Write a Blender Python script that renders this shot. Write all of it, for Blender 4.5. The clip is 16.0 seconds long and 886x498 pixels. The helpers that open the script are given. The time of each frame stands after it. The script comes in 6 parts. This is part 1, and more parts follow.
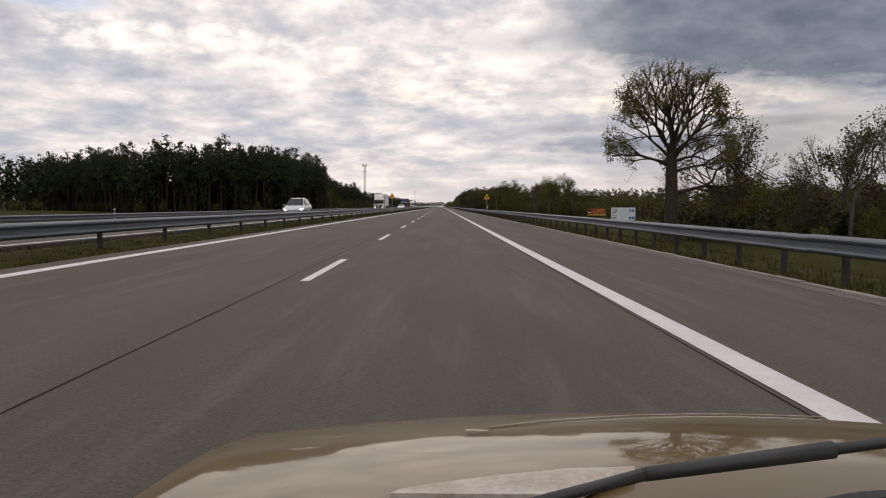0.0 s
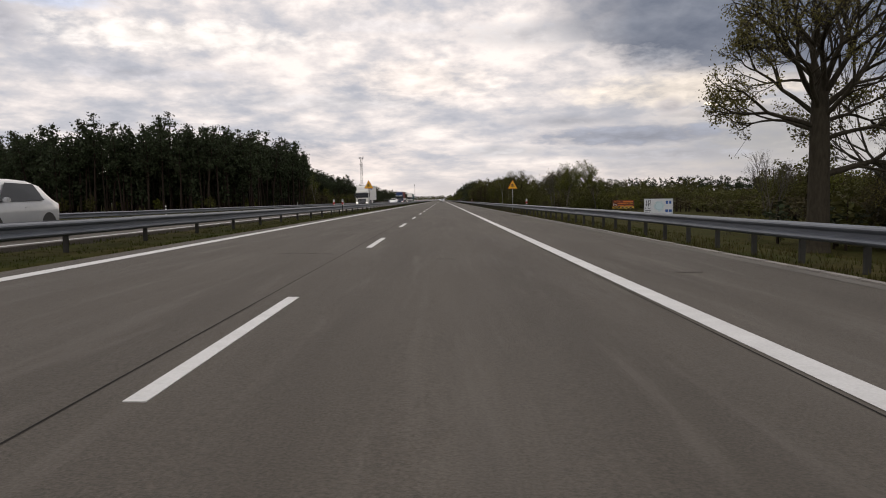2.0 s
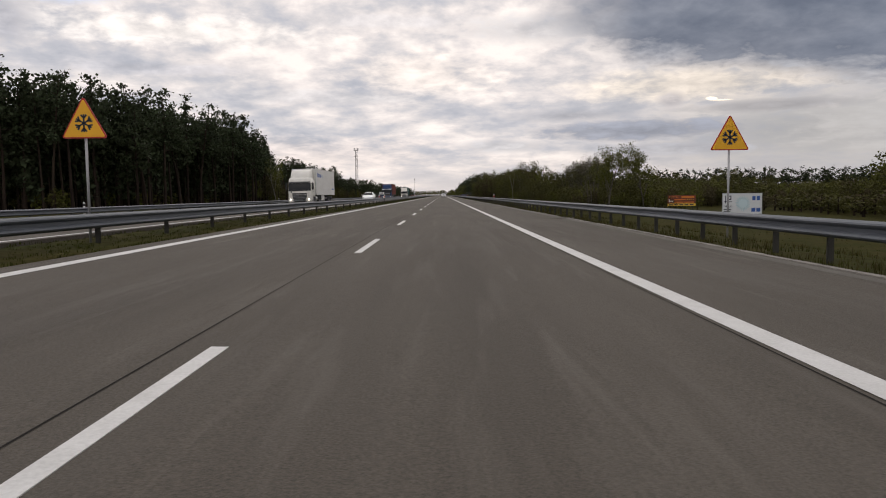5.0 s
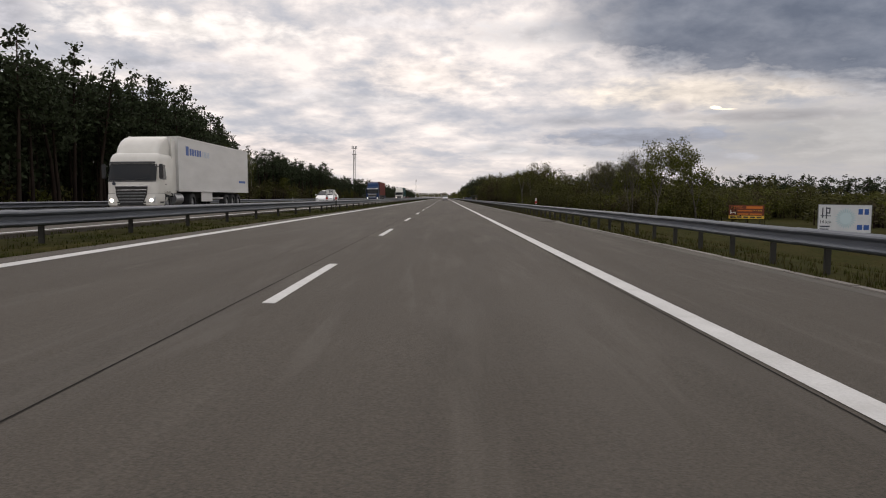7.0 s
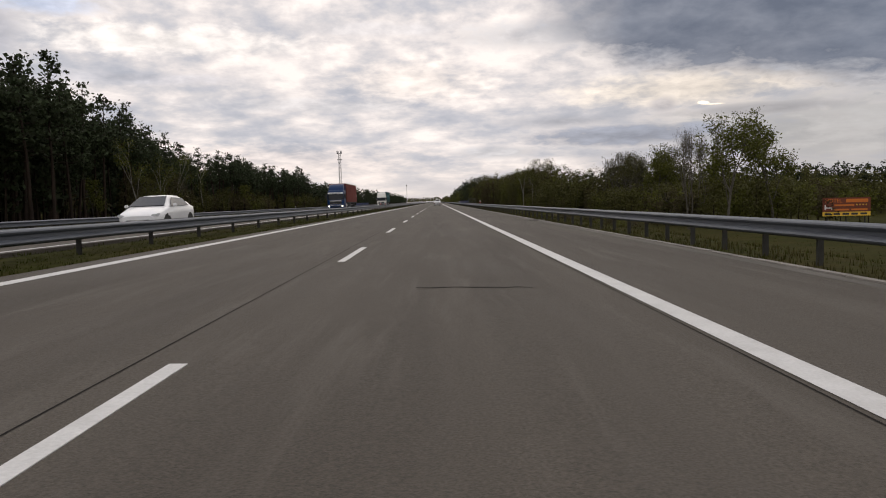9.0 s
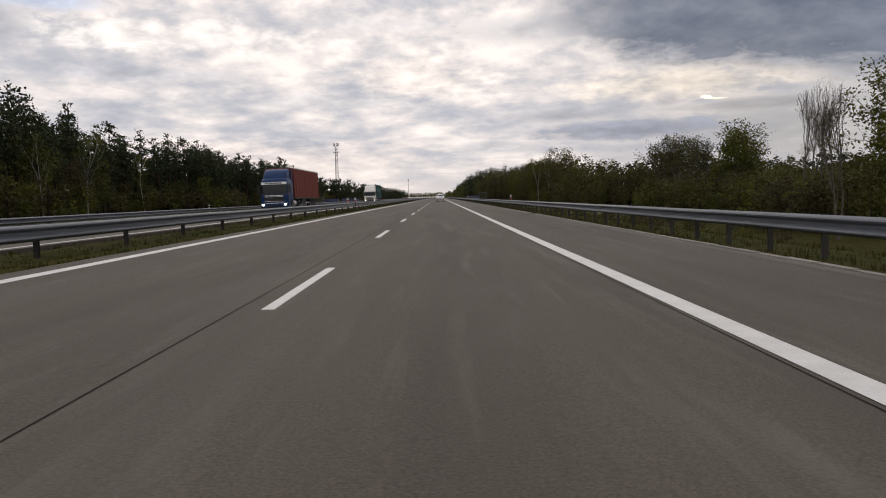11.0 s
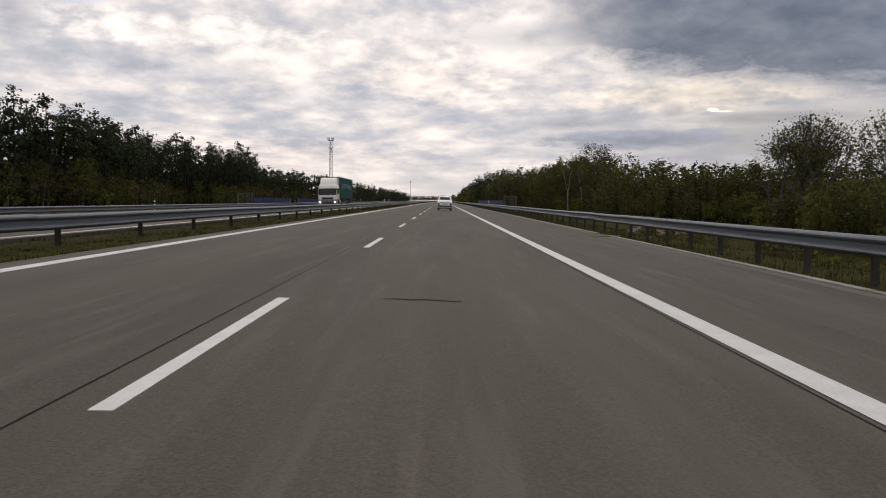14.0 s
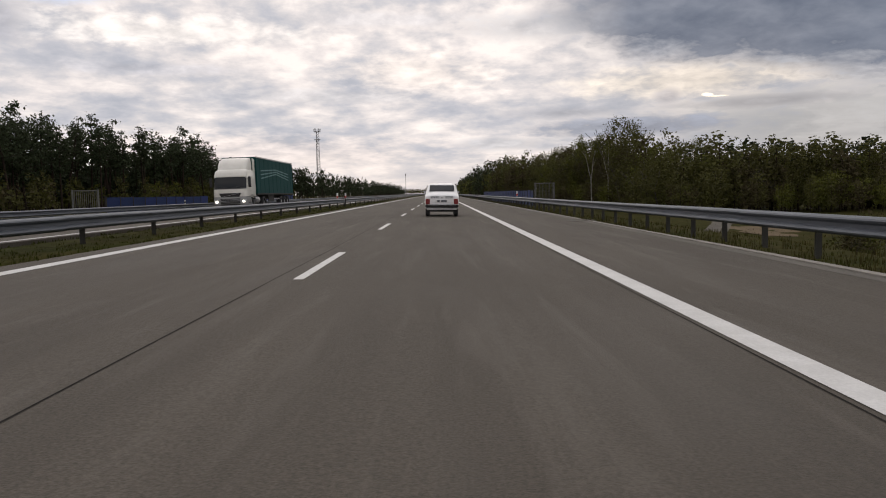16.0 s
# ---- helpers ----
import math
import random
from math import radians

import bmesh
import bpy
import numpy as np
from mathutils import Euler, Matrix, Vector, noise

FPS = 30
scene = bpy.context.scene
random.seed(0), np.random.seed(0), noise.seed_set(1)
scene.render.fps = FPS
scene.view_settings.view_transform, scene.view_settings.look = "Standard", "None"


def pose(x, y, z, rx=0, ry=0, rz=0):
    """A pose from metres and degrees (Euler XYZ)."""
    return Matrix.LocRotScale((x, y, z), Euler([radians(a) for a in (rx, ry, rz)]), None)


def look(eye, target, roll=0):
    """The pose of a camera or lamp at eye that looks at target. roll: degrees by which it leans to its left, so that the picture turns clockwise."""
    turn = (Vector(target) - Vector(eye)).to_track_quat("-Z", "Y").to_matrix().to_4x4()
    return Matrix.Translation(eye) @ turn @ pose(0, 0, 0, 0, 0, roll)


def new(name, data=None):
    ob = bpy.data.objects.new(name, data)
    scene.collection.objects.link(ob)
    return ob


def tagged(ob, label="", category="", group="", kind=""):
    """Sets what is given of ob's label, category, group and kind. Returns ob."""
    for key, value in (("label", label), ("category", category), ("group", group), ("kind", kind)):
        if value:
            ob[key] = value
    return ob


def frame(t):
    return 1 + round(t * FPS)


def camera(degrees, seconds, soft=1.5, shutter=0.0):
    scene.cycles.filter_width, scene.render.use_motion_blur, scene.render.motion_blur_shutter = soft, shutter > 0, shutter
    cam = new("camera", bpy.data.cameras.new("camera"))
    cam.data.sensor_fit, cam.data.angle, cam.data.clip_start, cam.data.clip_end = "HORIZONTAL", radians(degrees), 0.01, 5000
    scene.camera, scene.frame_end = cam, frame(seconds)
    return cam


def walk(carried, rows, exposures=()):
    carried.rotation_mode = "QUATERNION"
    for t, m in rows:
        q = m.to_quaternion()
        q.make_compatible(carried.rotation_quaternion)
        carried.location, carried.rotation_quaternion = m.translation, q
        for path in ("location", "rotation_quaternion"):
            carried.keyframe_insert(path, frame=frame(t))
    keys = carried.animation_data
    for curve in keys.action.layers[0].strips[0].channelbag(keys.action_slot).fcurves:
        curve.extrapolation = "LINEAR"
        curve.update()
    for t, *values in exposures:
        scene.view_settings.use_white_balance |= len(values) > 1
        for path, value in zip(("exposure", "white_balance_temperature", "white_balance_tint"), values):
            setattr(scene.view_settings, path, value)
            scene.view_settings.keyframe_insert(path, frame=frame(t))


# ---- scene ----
# A dual carriageway through pine woods. x to the right, y along the road, z up; the lane line of the near carriageway is x = 0.
cam = camera(62.15, 16.0, soft=1.05, shutter=0.0)
FALL = 0.02          # crossfall of both carriageways, down to their outer sides
EYE = 1.033          # height of the lens over the road


def seat(x, y, yaw, pitch, roll):
    """Camera pose: yaw to the left, pitch up, roll to the right relative to the road."""
    a, b = radians(yaw), radians(pitch)
    way = Vector((-math.sin(a) * math.cos(b), math.cos(a) * math.cos(b), math.sin(b)))
    tilt = Matrix.Rotation(math.atan(FALL), 3, "Y")
    eye = Vector((x, y, EYE - FALL * x))
    m = look((0, 0, 0), way, -roll)
    return Matrix.Translation(eye) @ tilt.to_4x4() @ m


PATH = [
    (0.0, -0.233, -3.329, -1.229, 1.811, 4.128),
    (0.5, -0.307, -3.266, -0.549, 1.749, 14.662),
    (1.0, -0.859, -3.509, 1.263, 1.694, 25.183),
    (1.5, -0.672, -3.995, 0.407, 1.628, 35.657),
    (2.0, -0.145, -3.823, -0.496, 1.563, 46.216),
    (2.5, -0.433, -3.665, 1.067, 1.509, 56.682),
    (3.0, -0.462, -4.322, 1.266, 1.496, 67.126),
    (3.5, -0.443, -4.695, 0.332, 1.460, 77.527),
    (4.0, -0.259, -3.952, 0.454, 1.465, 87.937),
    (6.5, 0.138, -4.725, -2.129, 1.586, 140.674),
    (7.0, -0.009, -4.027, -1.888, 1.620, 151.112),
    (7.5, 0.479, -3.897, -1.903, 1.670, 161.636),
    (8.0, 0.373, -3.338, -1.484, 1.672, 172.247),
    (8.5, -0.202, -3.604, 0.209, 1.690, 182.768),
    (9.0, -0.474, -3.695, 0.177, 1.673, 193.218),
    (11.5, -0.209, -4.105, 0.305, 1.606, 245.617),
    (12.0, -0.311, -3.948, -0.310, 1.605, 256.131),
    (12.5, -0.374, -3.704, -0.379, 1.566, 266.784),
    (13.0, -0.228, -3.389, -0.420, 1.562, 277.285),
    (13.5, -0.433, -4.053, -0.507, 1.566, 287.915),
    (14.0, -0.129, -3.776, -1.657, 1.600, 298.475),
    (14.5, 0.134, -4.195, -2.174, 1.640, 309.241),
    (15.0, 0.214, -4.220, -2.727, 1.661, 319.801),
    (15.5, 0.333, -3.436, -2.399, 1.694, 330.426),
    (16.0, -0.275, -4.364, -0.046, 1.708, 341.131),
]
walk(cam, [(t, seat(x, y, a, b, c)) for t, a, b, c, x, y in PATH], exposures=[(0.0, 0.08, 7270, 11)])

# ---- sky and sun ----
SUN_AZ, SUN_EL = radians(20.5), radians(7.2)    # low, to the right of the road, behind cloud


def build_world():
    w = bpy.data.worlds.new("sky")
    scene.world = w
    w.use_nodes = True
    nt = w.node_tree
    nt.nodes.clear()
    L = nt.links.new

    def node(kind):
        return nt.nodes.new(kind)

    def math_(op, a, b=None, c=None, clamp=False):
        n = node("ShaderNodeMath")
        n.operation, n.use_clamp = op, clamp
        for i, v in enumerate((a, b, c)):
            if v is None:
                continue
            if isinstance(v, (int, float)):
                n.inputs[i].default_value = v
            else:
                L(v, n.inputs[i])
        return n.outputs[0]

    def mix(fac, a, b):
        n = node("ShaderNodeMix")
        n.data_type = "RGBA"
        for i, v in ((0, fac), (6, a), (7, b)):
            if isinstance(v, (int, float)):
                n.inputs[i].default_value = v
            elif isinstance(v, tuple):
                n.inputs[i].default_value = (*v, 1)
            else:
                L(v, n.inputs[i])
        return n.outputs[2]

    co = node("ShaderNodeTexCoord").outputs["Generated"]
    sep = node("ShaderNodeSeparateXYZ")
    L(co, sep.inputs[0])
    x, y, z = sep.outputs
    az = math_("ARCTAN2", x, y)
    zp = math_("MAXIMUM", z, 0.0)
    flat = node("ShaderNodeCombineXYZ")
    L(math_("MULTIPLY", az, 7.0), flat.inputs[0])
    L(math_("MULTIPLY", math_("LOGARITHM", math_("ADD", zp, 0.15), 2.71828), 5.6), flat.inputs[1])

    def noise(scale, detail, rough, offset, distortion=0.0):
        mp = node("ShaderNodeMapping")
        L(flat.outputs[0], mp.inputs[0])
        mp.inputs["Location"].default_value = offset
        n = node("ShaderNodeTexNoise")
        L(mp.outputs[0], n.inputs["Vector"])
        n.inputs["Scale"].default_value, n.inputs["Detail"].default_value = scale, detail
        n.inputs["Roughness"].default_value, n.inputs["Distortion"].default_value = rough, distortion
        return n.outputs["Fac"]

    big = noise(0.52, 3, 0.5, (3.7, 1.2, 0))
    mid = noise(1.35, 5, 0.55, (0.4, 5.2, 0))
    fine = noise(4.0, 5, 0.58, (7.7, 2.1, 0), 0.2)
    d = math_("ADD", math_("MULTIPLY", big, 0.36), math_("ADD", math_("MULTIPLY", mid, 0.45), math_("MULTIPLY", fine, 0.19)))
    d = math_("SUBTRACT", d, math_("MULTIPLY", math_("MINIMUM", math_("ABSOLUTE", math_("ADD", az, 0.12)), 0.8), 0.05))
    ramp = node("ShaderNodeValToRGB")
    L(d, ramp.inputs[0])
    el = ramp.color_ramp.elements
    el[0].position, el[0].color = 0.39, (0.43, 0.475, 0.585, 1)
    el[1].position, el[1].color = 0.575, (0.97, 0.945, 0.985, 1)
    for at, colour in ((0.44, (0.52, 0.555, 0.66, 1)), (0.48, (0.63, 0.645, 0.725, 1)), (0.52, (0.775, 0.765, 0.825, 1))):
        el.new(at).color = colour
    col = ramp.outputs[0]
    # the sky to the right is duller
    side = math_("MULTIPLY", math_("MULTIPLY", math_("SUBTRACT", az, 0.10), 3.6, None, True), math_("MULTIPLY", math_("SUBTRACT", 1.9, az), 1.4, None, True))
    col = mix(math_("MULTIPLY", side, 0.42), col, (0.30, 0.338, 0.405))
    rough = math_("SUBTRACT", math_("ADD", math_("MULTIPLY", mid, 0.45), math_("MULTIPLY", fine, 0.55)), 0.5)

    def tint(colour, lumpy):
        n = node("ShaderNodeVectorMath")
        n.operation = "SCALE"
        n.inputs[0].default_value = colour
        L(math_("ADD", math_("MULTIPLY", rough, lumpy), 1.0), n.inputs["Scale"])
        return n.outputs[0]

    def cloud(az0, z0, wide, high, colour, amount, ragged=2.6, hard=1.6, lumpy=1.8):
        """A single cloud or gap: a ragged oval round a bearing and a height."""
        nonlocal col
        q = math_("SQRT", math_("ADD", math_("POWER", math_("DIVIDE", math_("SUBTRACT", az, az0), wide), 2.0), math_("POWER", math_("DIVIDE", math_("SUBTRACT", zp, z0), high), 2.0)))
        q = math_("ADD", math_("SUBTRACT", 1.0, q), math_("MULTIPLY", rough, ragged))
        col = mix(math_("MULTIPLY", math_("SMOOTH_MIN", math_("MULTIPLY", q, hard, None, True), 1.0, 0.2), amount), col, tint(colour, lumpy))

    cloud(-0.34, 0.205, 0.24, 0.022, (0.95, 0.94, 0.98), 0.75)
    cloud(-0.03, 0.158, 0.13, 0.036, (0.96, 0.91, 0.92), 0.65)
    cloud(-0.25, 0.055, 0.30, 0.030, (0.84, 0.78, 0.80), 0.55)
    cloud(-0.38, 0.160, 0.15, 0.010, (0.57, 0.60, 0.71), 0.60)
    cloud(-0.15, 0.130, 0.17, 0.011, (0.60, 0.63, 0.72), 0.55)
    cloud(-0.10, 0.225, 0.16, 0.010, (0.64, 0.66, 0.75), 0.50)
    cloud(0.15, 0.212, 0.14, 0.020, (0.48, 0.51, 0.59), 0.60)
    cloud(0.33, 0.136, 0.17, 0.026, (0.88, 0.82, 0.76), 0.62)
    cloud(0.50, 0.075, 0.25, 0.050, (0.37, 0.40, 0.45), 0.75, 2.6, 1.6, 1.0)
    cloud(0.25, 0.080, 0.16, 0.016, (0.27, 0.32, 0.435), 0.92, 3.0, 2.0)
    cloud(0.30, 0.056, 0.12, 0.010, (0.39, 0.435, 0.54), 0.75, 3.0, 2.0)
    cloud(0.17, 0.102, 0.10, 0.011, (0.43, 0.46, 0.55), 0.70)
    cloud(0.085, 0.064, 0.07, 0.010, (0.45, 0.49, 0.58), 0.70)
    cloud(0.42, 0.105, 0.11, 0.009, (0.31, 0.33, 0.39), 0.75)
    cloud(0.30, 0.117, 0.020, 0.012, (0.43, 0.44, 0.51), 0.75)
    cloud(-0.535, 0.205, 0.045, 0.030, (0.40, 0.43, 0.53), 0.80)
    cloud(-0.475, 0.238, 0.07, 0.014, (0.43, 0.57, 0.87), 0.60)
    # a heavy bank of slate-blue cloud above, its lower edge falling to the right
    low = math_("MAXIMUM", math_("SUBTRACT", 0.232, math_("MULTIPLY", math_("SUBTRACT", az, 0.10), 0.45)), math_("SUBTRACT", 0.163, math_("MULTIPLY", math_("SUBTRACT", az, 0.25), 0.13)))
    low = math_("SUBTRACT", low, math_("MULTIPLY", rough, 0.13))
    bank = math_("MULTIPLY", math_("SUBTRACT", zp, low), 40.0, None, True)
    bank = math_("MULTIPLY", bank, math_("MULTIPLY", math_("SUBTRACT", az, 0.11), 7.0, None, True))
    bank = math_("MULTIPLY", bank, math_("MULTIPLY", math_("SUBTRACT", 1.6, az), 1.6, None, True))
    bank = math_("MULTIPLY", bank, math_("MULTIPLY", math_("SUBTRACT", 0.62, zp), 5.0, None, True))
    col = mix(math_("MULTIPLY", bank, 0.92), col, mix(math_("MULTIPLY", math_("SUBTRACT", math_("ADD", math_("MULTIPLY", mid, 0.6), math_("MULTIPLY", fine, 0.4)), 0.36), 3.4, None, True), (0.096, 0.130, 0.205), (0.186, 0.230, 0.325)))
    # haze over the horizon
    haze = math_("SUBTRACT", 1.0, math_("DIVIDE", zp, 0.060), None, True)
    col = mix(math_("MULTIPLY", haze, 0.60), col, mix(side, (0.80, 0.755, 0.765), (0.49, 0.50, 0.535)))
    # the veiled sun in a gap
    cloud(0.348, 0.1170, 0.008, 0.0024, (2.0, 1.85, 1.5), 1.0, 3.0, 1.5)
    cloud(0.36, 0.1145, 0.016, 0.0012, (1.5, 1.35, 1.1), 0.8, 3.0, 1.5)
    # thin breaks of blue
    sky = node("ShaderNodeTexSky")
    sky.sky_type = "NISHITA"
    sky.sun_disc = False
    sky.sun_elevation, sky.sun_rotation = SUN_EL, SUN_AZ
    bg_sky = node("ShaderNodeBackground")
    L(sky.outputs[0], bg_sky.inputs[0])
    bg_sky.inputs[1].default_value = 0.10
    bg_cloud = node("ShaderNodeBackground")
    L(col, bg_cloud.inputs[0])
    # an overcast sky is brighter overhead
    over = math_("SMOOTH_MAX", math_("MULTIPLY", math_("SUBTRACT", z, 0.26), 1.3), 0.0, 0.15)
    L(math_("ADD", math_("MINIMUM", over, 0.55), 1.0), bg_cloud.inputs[1])
    gap = math_("MULTIPLY", math_("MULTIPLY", math_("SUBTRACT", 0.335, d), 14.0, None, True), math_("MULTIPLY", math_("SUBTRACT", -0.1, az), 5.0, None, True))
    ms = node("ShaderNodeMixShader")
    L(math_("ADD", math_("MULTIPLY", gap, 0.12), 0.006), ms.inputs[0])
    L(bg_cloud.outputs[0], ms.inputs[1]), L(bg_sky.outputs[0], ms.inputs[2])
    out = node("ShaderNodeOutputWorld")
    L(ms.outputs[0], out.inputs[0])


build_world()
sun = new("sun", bpy.data.lights.new("sun", "SUN"))
sun.data.energy, sun.data.angle, sun.data.color = 0.5, radians(100), (1.0, 0.91, 0.78)
sun.matrix_world = look((0, 0, 60), (-math.sin(SUN_AZ) * 50, -math.cos(SUN_AZ) * 50, 60 - 50 * math.tan(SUN_EL)))


# ---- materials ----
def material(name, base, rough=0.7, metal=0.0, var=None, scale=4.0, stretch=(1, 1, 1), bump=0.0, bump_scale=60.0,
             random_mix=0.0, island=False, translucent=0.0, emit=0.0, coat=0.0, speck=None, spec=0.5):
    """Principled surface with large stains, fine grain, bump and a change from object to object."""
    m = bpy.data.materials.new(name)
    m.use_nodes = True
    nt = m.node_tree
    bs = nt.nodes["Principled BSDF"]
    L = nt.links.new
    bs.inputs["Roughness"].default_value = rough
    bs.inputs["Metallic"].default_value = metal
    bs.inputs["Coat Weight"].default_value = coat
    bs.inputs["Specular IOR Level"].default_value = spec
    bs.inputs["Base Color"].default_value = (*base, 1)
    if emit:
        bs.inputs["Emission Color"].default_value = (*base, 1)
        bs.inputs["Emission Strength"].default_value = emit
    tc = nt.nodes.new("ShaderNodeTexCoord")
    last = None
    if var:
        mp = nt.nodes.new("ShaderNodeMapping")
        mp.inputs["Scale"].default_value = stretch
        L(tc.outputs["Object"], mp.inputs[0])
        n = nt.nodes.new("ShaderNodeTexNoise")
        n.inputs["Scale"].default_value, n.inputs["Detail"].default_value, n.inputs["Roughness"].default_value = scale, 6, 0.6
        L(mp.outputs[0], n.inputs["Vector"])
        cr = nt.nodes.new("ShaderNodeValToRGB")
        cr.color_ramp.elements[0].position, cr.color_ramp.elements[1].position = 0.32, 0.68
        cr.color_ramp.elements[0].color, cr.color_ramp.elements[1].color = (*base, 1), (*var, 1)
        L(n.outputs["Fac"], cr.inputs[0])
        last = cr.outputs[0]
        if speck:
            n2 = nt.nodes.new("ShaderNodeTexNoise")
            n2.inputs["Scale"].default_value, n2.inputs["Detail"].default_value = speck[0], 3
            L(tc.outputs["Object"], n2.inputs["Vector"])
            mr = nt.nodes.new("ShaderNodeMapRange")
            mr.inputs["From Min"].default_value, mr.inputs["From Max"].default_value = 0.3, 0.7
            mr.inputs["To Min"].default_value, mr.inputs["To Max"].default_value = 1 - speck[1], 1 + speck[1]
            L(n2.outputs["Fac"], mr.inputs[0])
            vm = nt.nodes.new("ShaderNodeVectorMath")
            vm.operation = "SCALE"
            L(last, vm.inputs[0]), L(mr.outputs[0], vm.inputs["Scale"])
            last = vm.outputs[0]
    if random_mix:
        src = nt.nodes.new("ShaderNodeNewGeometry").outputs["Random Per Island"] if island else nt.nodes.new("ShaderNodeObjectInfo").outputs["Random"]
        hs = nt.nodes.new("ShaderNodeHueSaturation")
        if last:
            L(last, hs.inputs["Color"])
        else:
            hs.inputs["Color"].default_value = (*base, 1)
        for key, lo, hi in (("Value", 1 - random_mix, 1 + random_mix), ("Hue", 0.5 - 0.03 * random_mix, 0.5 + 0.03 * random_mix)):
            mr = nt.nodes.new("ShaderNodeMapRange")
            mr.inputs["To Min"].default_value, mr.inputs["To Max"].default_value = lo, hi
            L(src, mr.inputs[0]), L(mr.outputs[0], hs.inputs[key])
        last = hs.outputs[0]
    if last:
        L(last, bs.inputs["Base Color"])
    if bump:
        n = nt.nodes.new("ShaderNodeTexNoise")
        n.inputs["Scale"].default_value, n.inputs["Detail"].default_value = bump_scale, 4
        L(tc.outputs["Object"], n.inputs["Vector"])
        b = nt.nodes.new("ShaderNodeBump")
        b.inputs["Strength"].default_value, b.inputs["Distance"].default_value = bump, 0.02
        L(n.outputs["Fac"], b.inputs["Height"]), L(b.outputs[0], bs.inputs["Normal"])
    if translucent:
        tr = nt.nodes.new("ShaderNodeBsdfTranslucent")
        if last:
            L(last, tr.inputs[0])
        else:
            tr.inputs[0].default_value = (*base, 1)
        ms = nt.nodes.new("ShaderNodeMixShader")
        ms.inputs[0].default_value = translucent
        out = nt.nodes["Material Output"]
        L(bs.outputs[0], ms.inputs[1]), L(tr.outputs[0], ms.inputs[2]), L(ms.outputs[0], out.inputs[0])
    return m


def asphalt():
    """Worn asphalt: long dusty streaks along the lanes, pale smears, fine stones."""
    m = material("asphalt", (0.0580, 0.0490, 0.0378), 0.85, var=(0.081, 0.0690, 0.0542), scale=0.9, stretch=(1.0, 0.07, 1), bump=0.5, bump_scale=90, speck=(55, 0.30), spec=0.3)
    nt = m.node_tree
    L = nt.links.new
    bs = nt.nodes["Principled BSDF"]
    src = bs.inputs["Base Color"].links[0].from_socket
    tc = nt.nodes.new("ShaderNodeTexCoord")
    for scale, stretch, lo, hi, fac, colour in ((3.2, (1.0, 0.07, 1), 0.53, 0.72, 0.30, (0.158, 0.14, 0.117)), (0.55, (1.0, 0.16, 1), 0.50, 0.72, 0.34, (0.112, 0.10, 0.086)), (0.8, (1.0, 0.10, 1), 0.60, 0.78, 0.35, (0.042, 0.038, 0.033))):
        mp = nt.nodes.new("ShaderNodeMapping")
        mp.inputs["Scale"].default_value = stretch
        mp.inputs["Location"].default_value = (scale * 3, scale, 0)
        n = nt.nodes.new("ShaderNodeTexNoise")
        n.inputs["Scale"].default_value, n.inputs["Detail"].default_value, n.inputs["Roughness"].default_value, n.inputs["Distortion"].default_value = scale, 5, 0.62, 0.4
        mr = nt.nodes.new("ShaderNodeMapRange")
        mr.inputs["From Min"].default_value, mr.inputs["From Max"].default_value, mr.inputs["To Max"].default_value = lo, hi, fac
        mx = nt.nodes.new("ShaderNodeMix")
        mx.data_type = "RGBA"
        mx.inputs[7].default_value = (*colour, 1)
        L(tc.outputs["Object"], mp.inputs[0]), L(mp.outputs[0], n.inputs["Vector"]), L(n.outputs["Fac"], mr.inputs[0])
        L(mr.outputs[0], mx.inputs[0]), L(src, mx.inputs[6])
        src = mx.outputs[2]
    L(src, bs.inputs["Base Color"])
    return m


ASPHALT = asphalt()
PAINT = material("road_paint", (0.4836, 0.4758, 0.4524), 0.6, var=(0.5772, 0.5694, 0.546), scale=3, bump=0.2, bump_scale=120, speck=(40, 0.08))
SEAL = material("joint_sealant", (0.018, 0.016, 0.014), 0.95, spec=0.1)
CONCRETE = material("concrete", (0.165, 0.150, 0.130), 0.9, var=(0.245, 0.225, 0.195), scale=2.5, bump=0.4, bump_scale=80, random_mix=0.15)
STEEL = material("galvanised_steel", (0.082, 0.092, 0.108), 0.55, 0.45, var=(0.114, 0.127, 0.146), scale=1.5, stretch=(3, 0.6, 6), bump=0.05, bump_scale=30, random_mix=0.08)
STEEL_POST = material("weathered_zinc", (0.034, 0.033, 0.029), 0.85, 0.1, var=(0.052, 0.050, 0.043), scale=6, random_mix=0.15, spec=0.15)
GROUND = material("meadow_soil", (0.0255, 0.0300, 0.0073), 0.95, var=(0.044, 0.036, 0.0125), scale=0.35, bump=0.8, bump_scale=6, speck=(3.0, 0.3), spec=0.02)
GRASS = material("grass_blades", (0.040, 0.0445, 0.011), 0.8, random_mix=0.30, island=True, translucent=0.3, spec=0.02)
DRY = material("dry_grass", (0.056, 0.048, 0.018), 0.85, random_mix=0.35, island=True, translucent=0.25, spec=0.02)
DANDELION = material("dandelion_yellow", (0.55, 0.42, 0.02), 0.7)
PINE_BARK = material("pine_bark", (0.0178, 0.0130, 0.0106), 0.95, var=(0.0397, 0.0271, 0.0199), scale=2.0, stretch=(1, 1, 0.25), bump=0.8, bump_scale=14, random_mix=0.25, spec=0.1)
OAK_BARK = material("oak_bark", (0.0315, 0.0266, 0.0196), 0.95, var=(0.0595, 0.0504, 0.035), scale=4.0, stretch=(1, 1, 0.3), bump=0.9, bump_scale=16, spec=0.1)
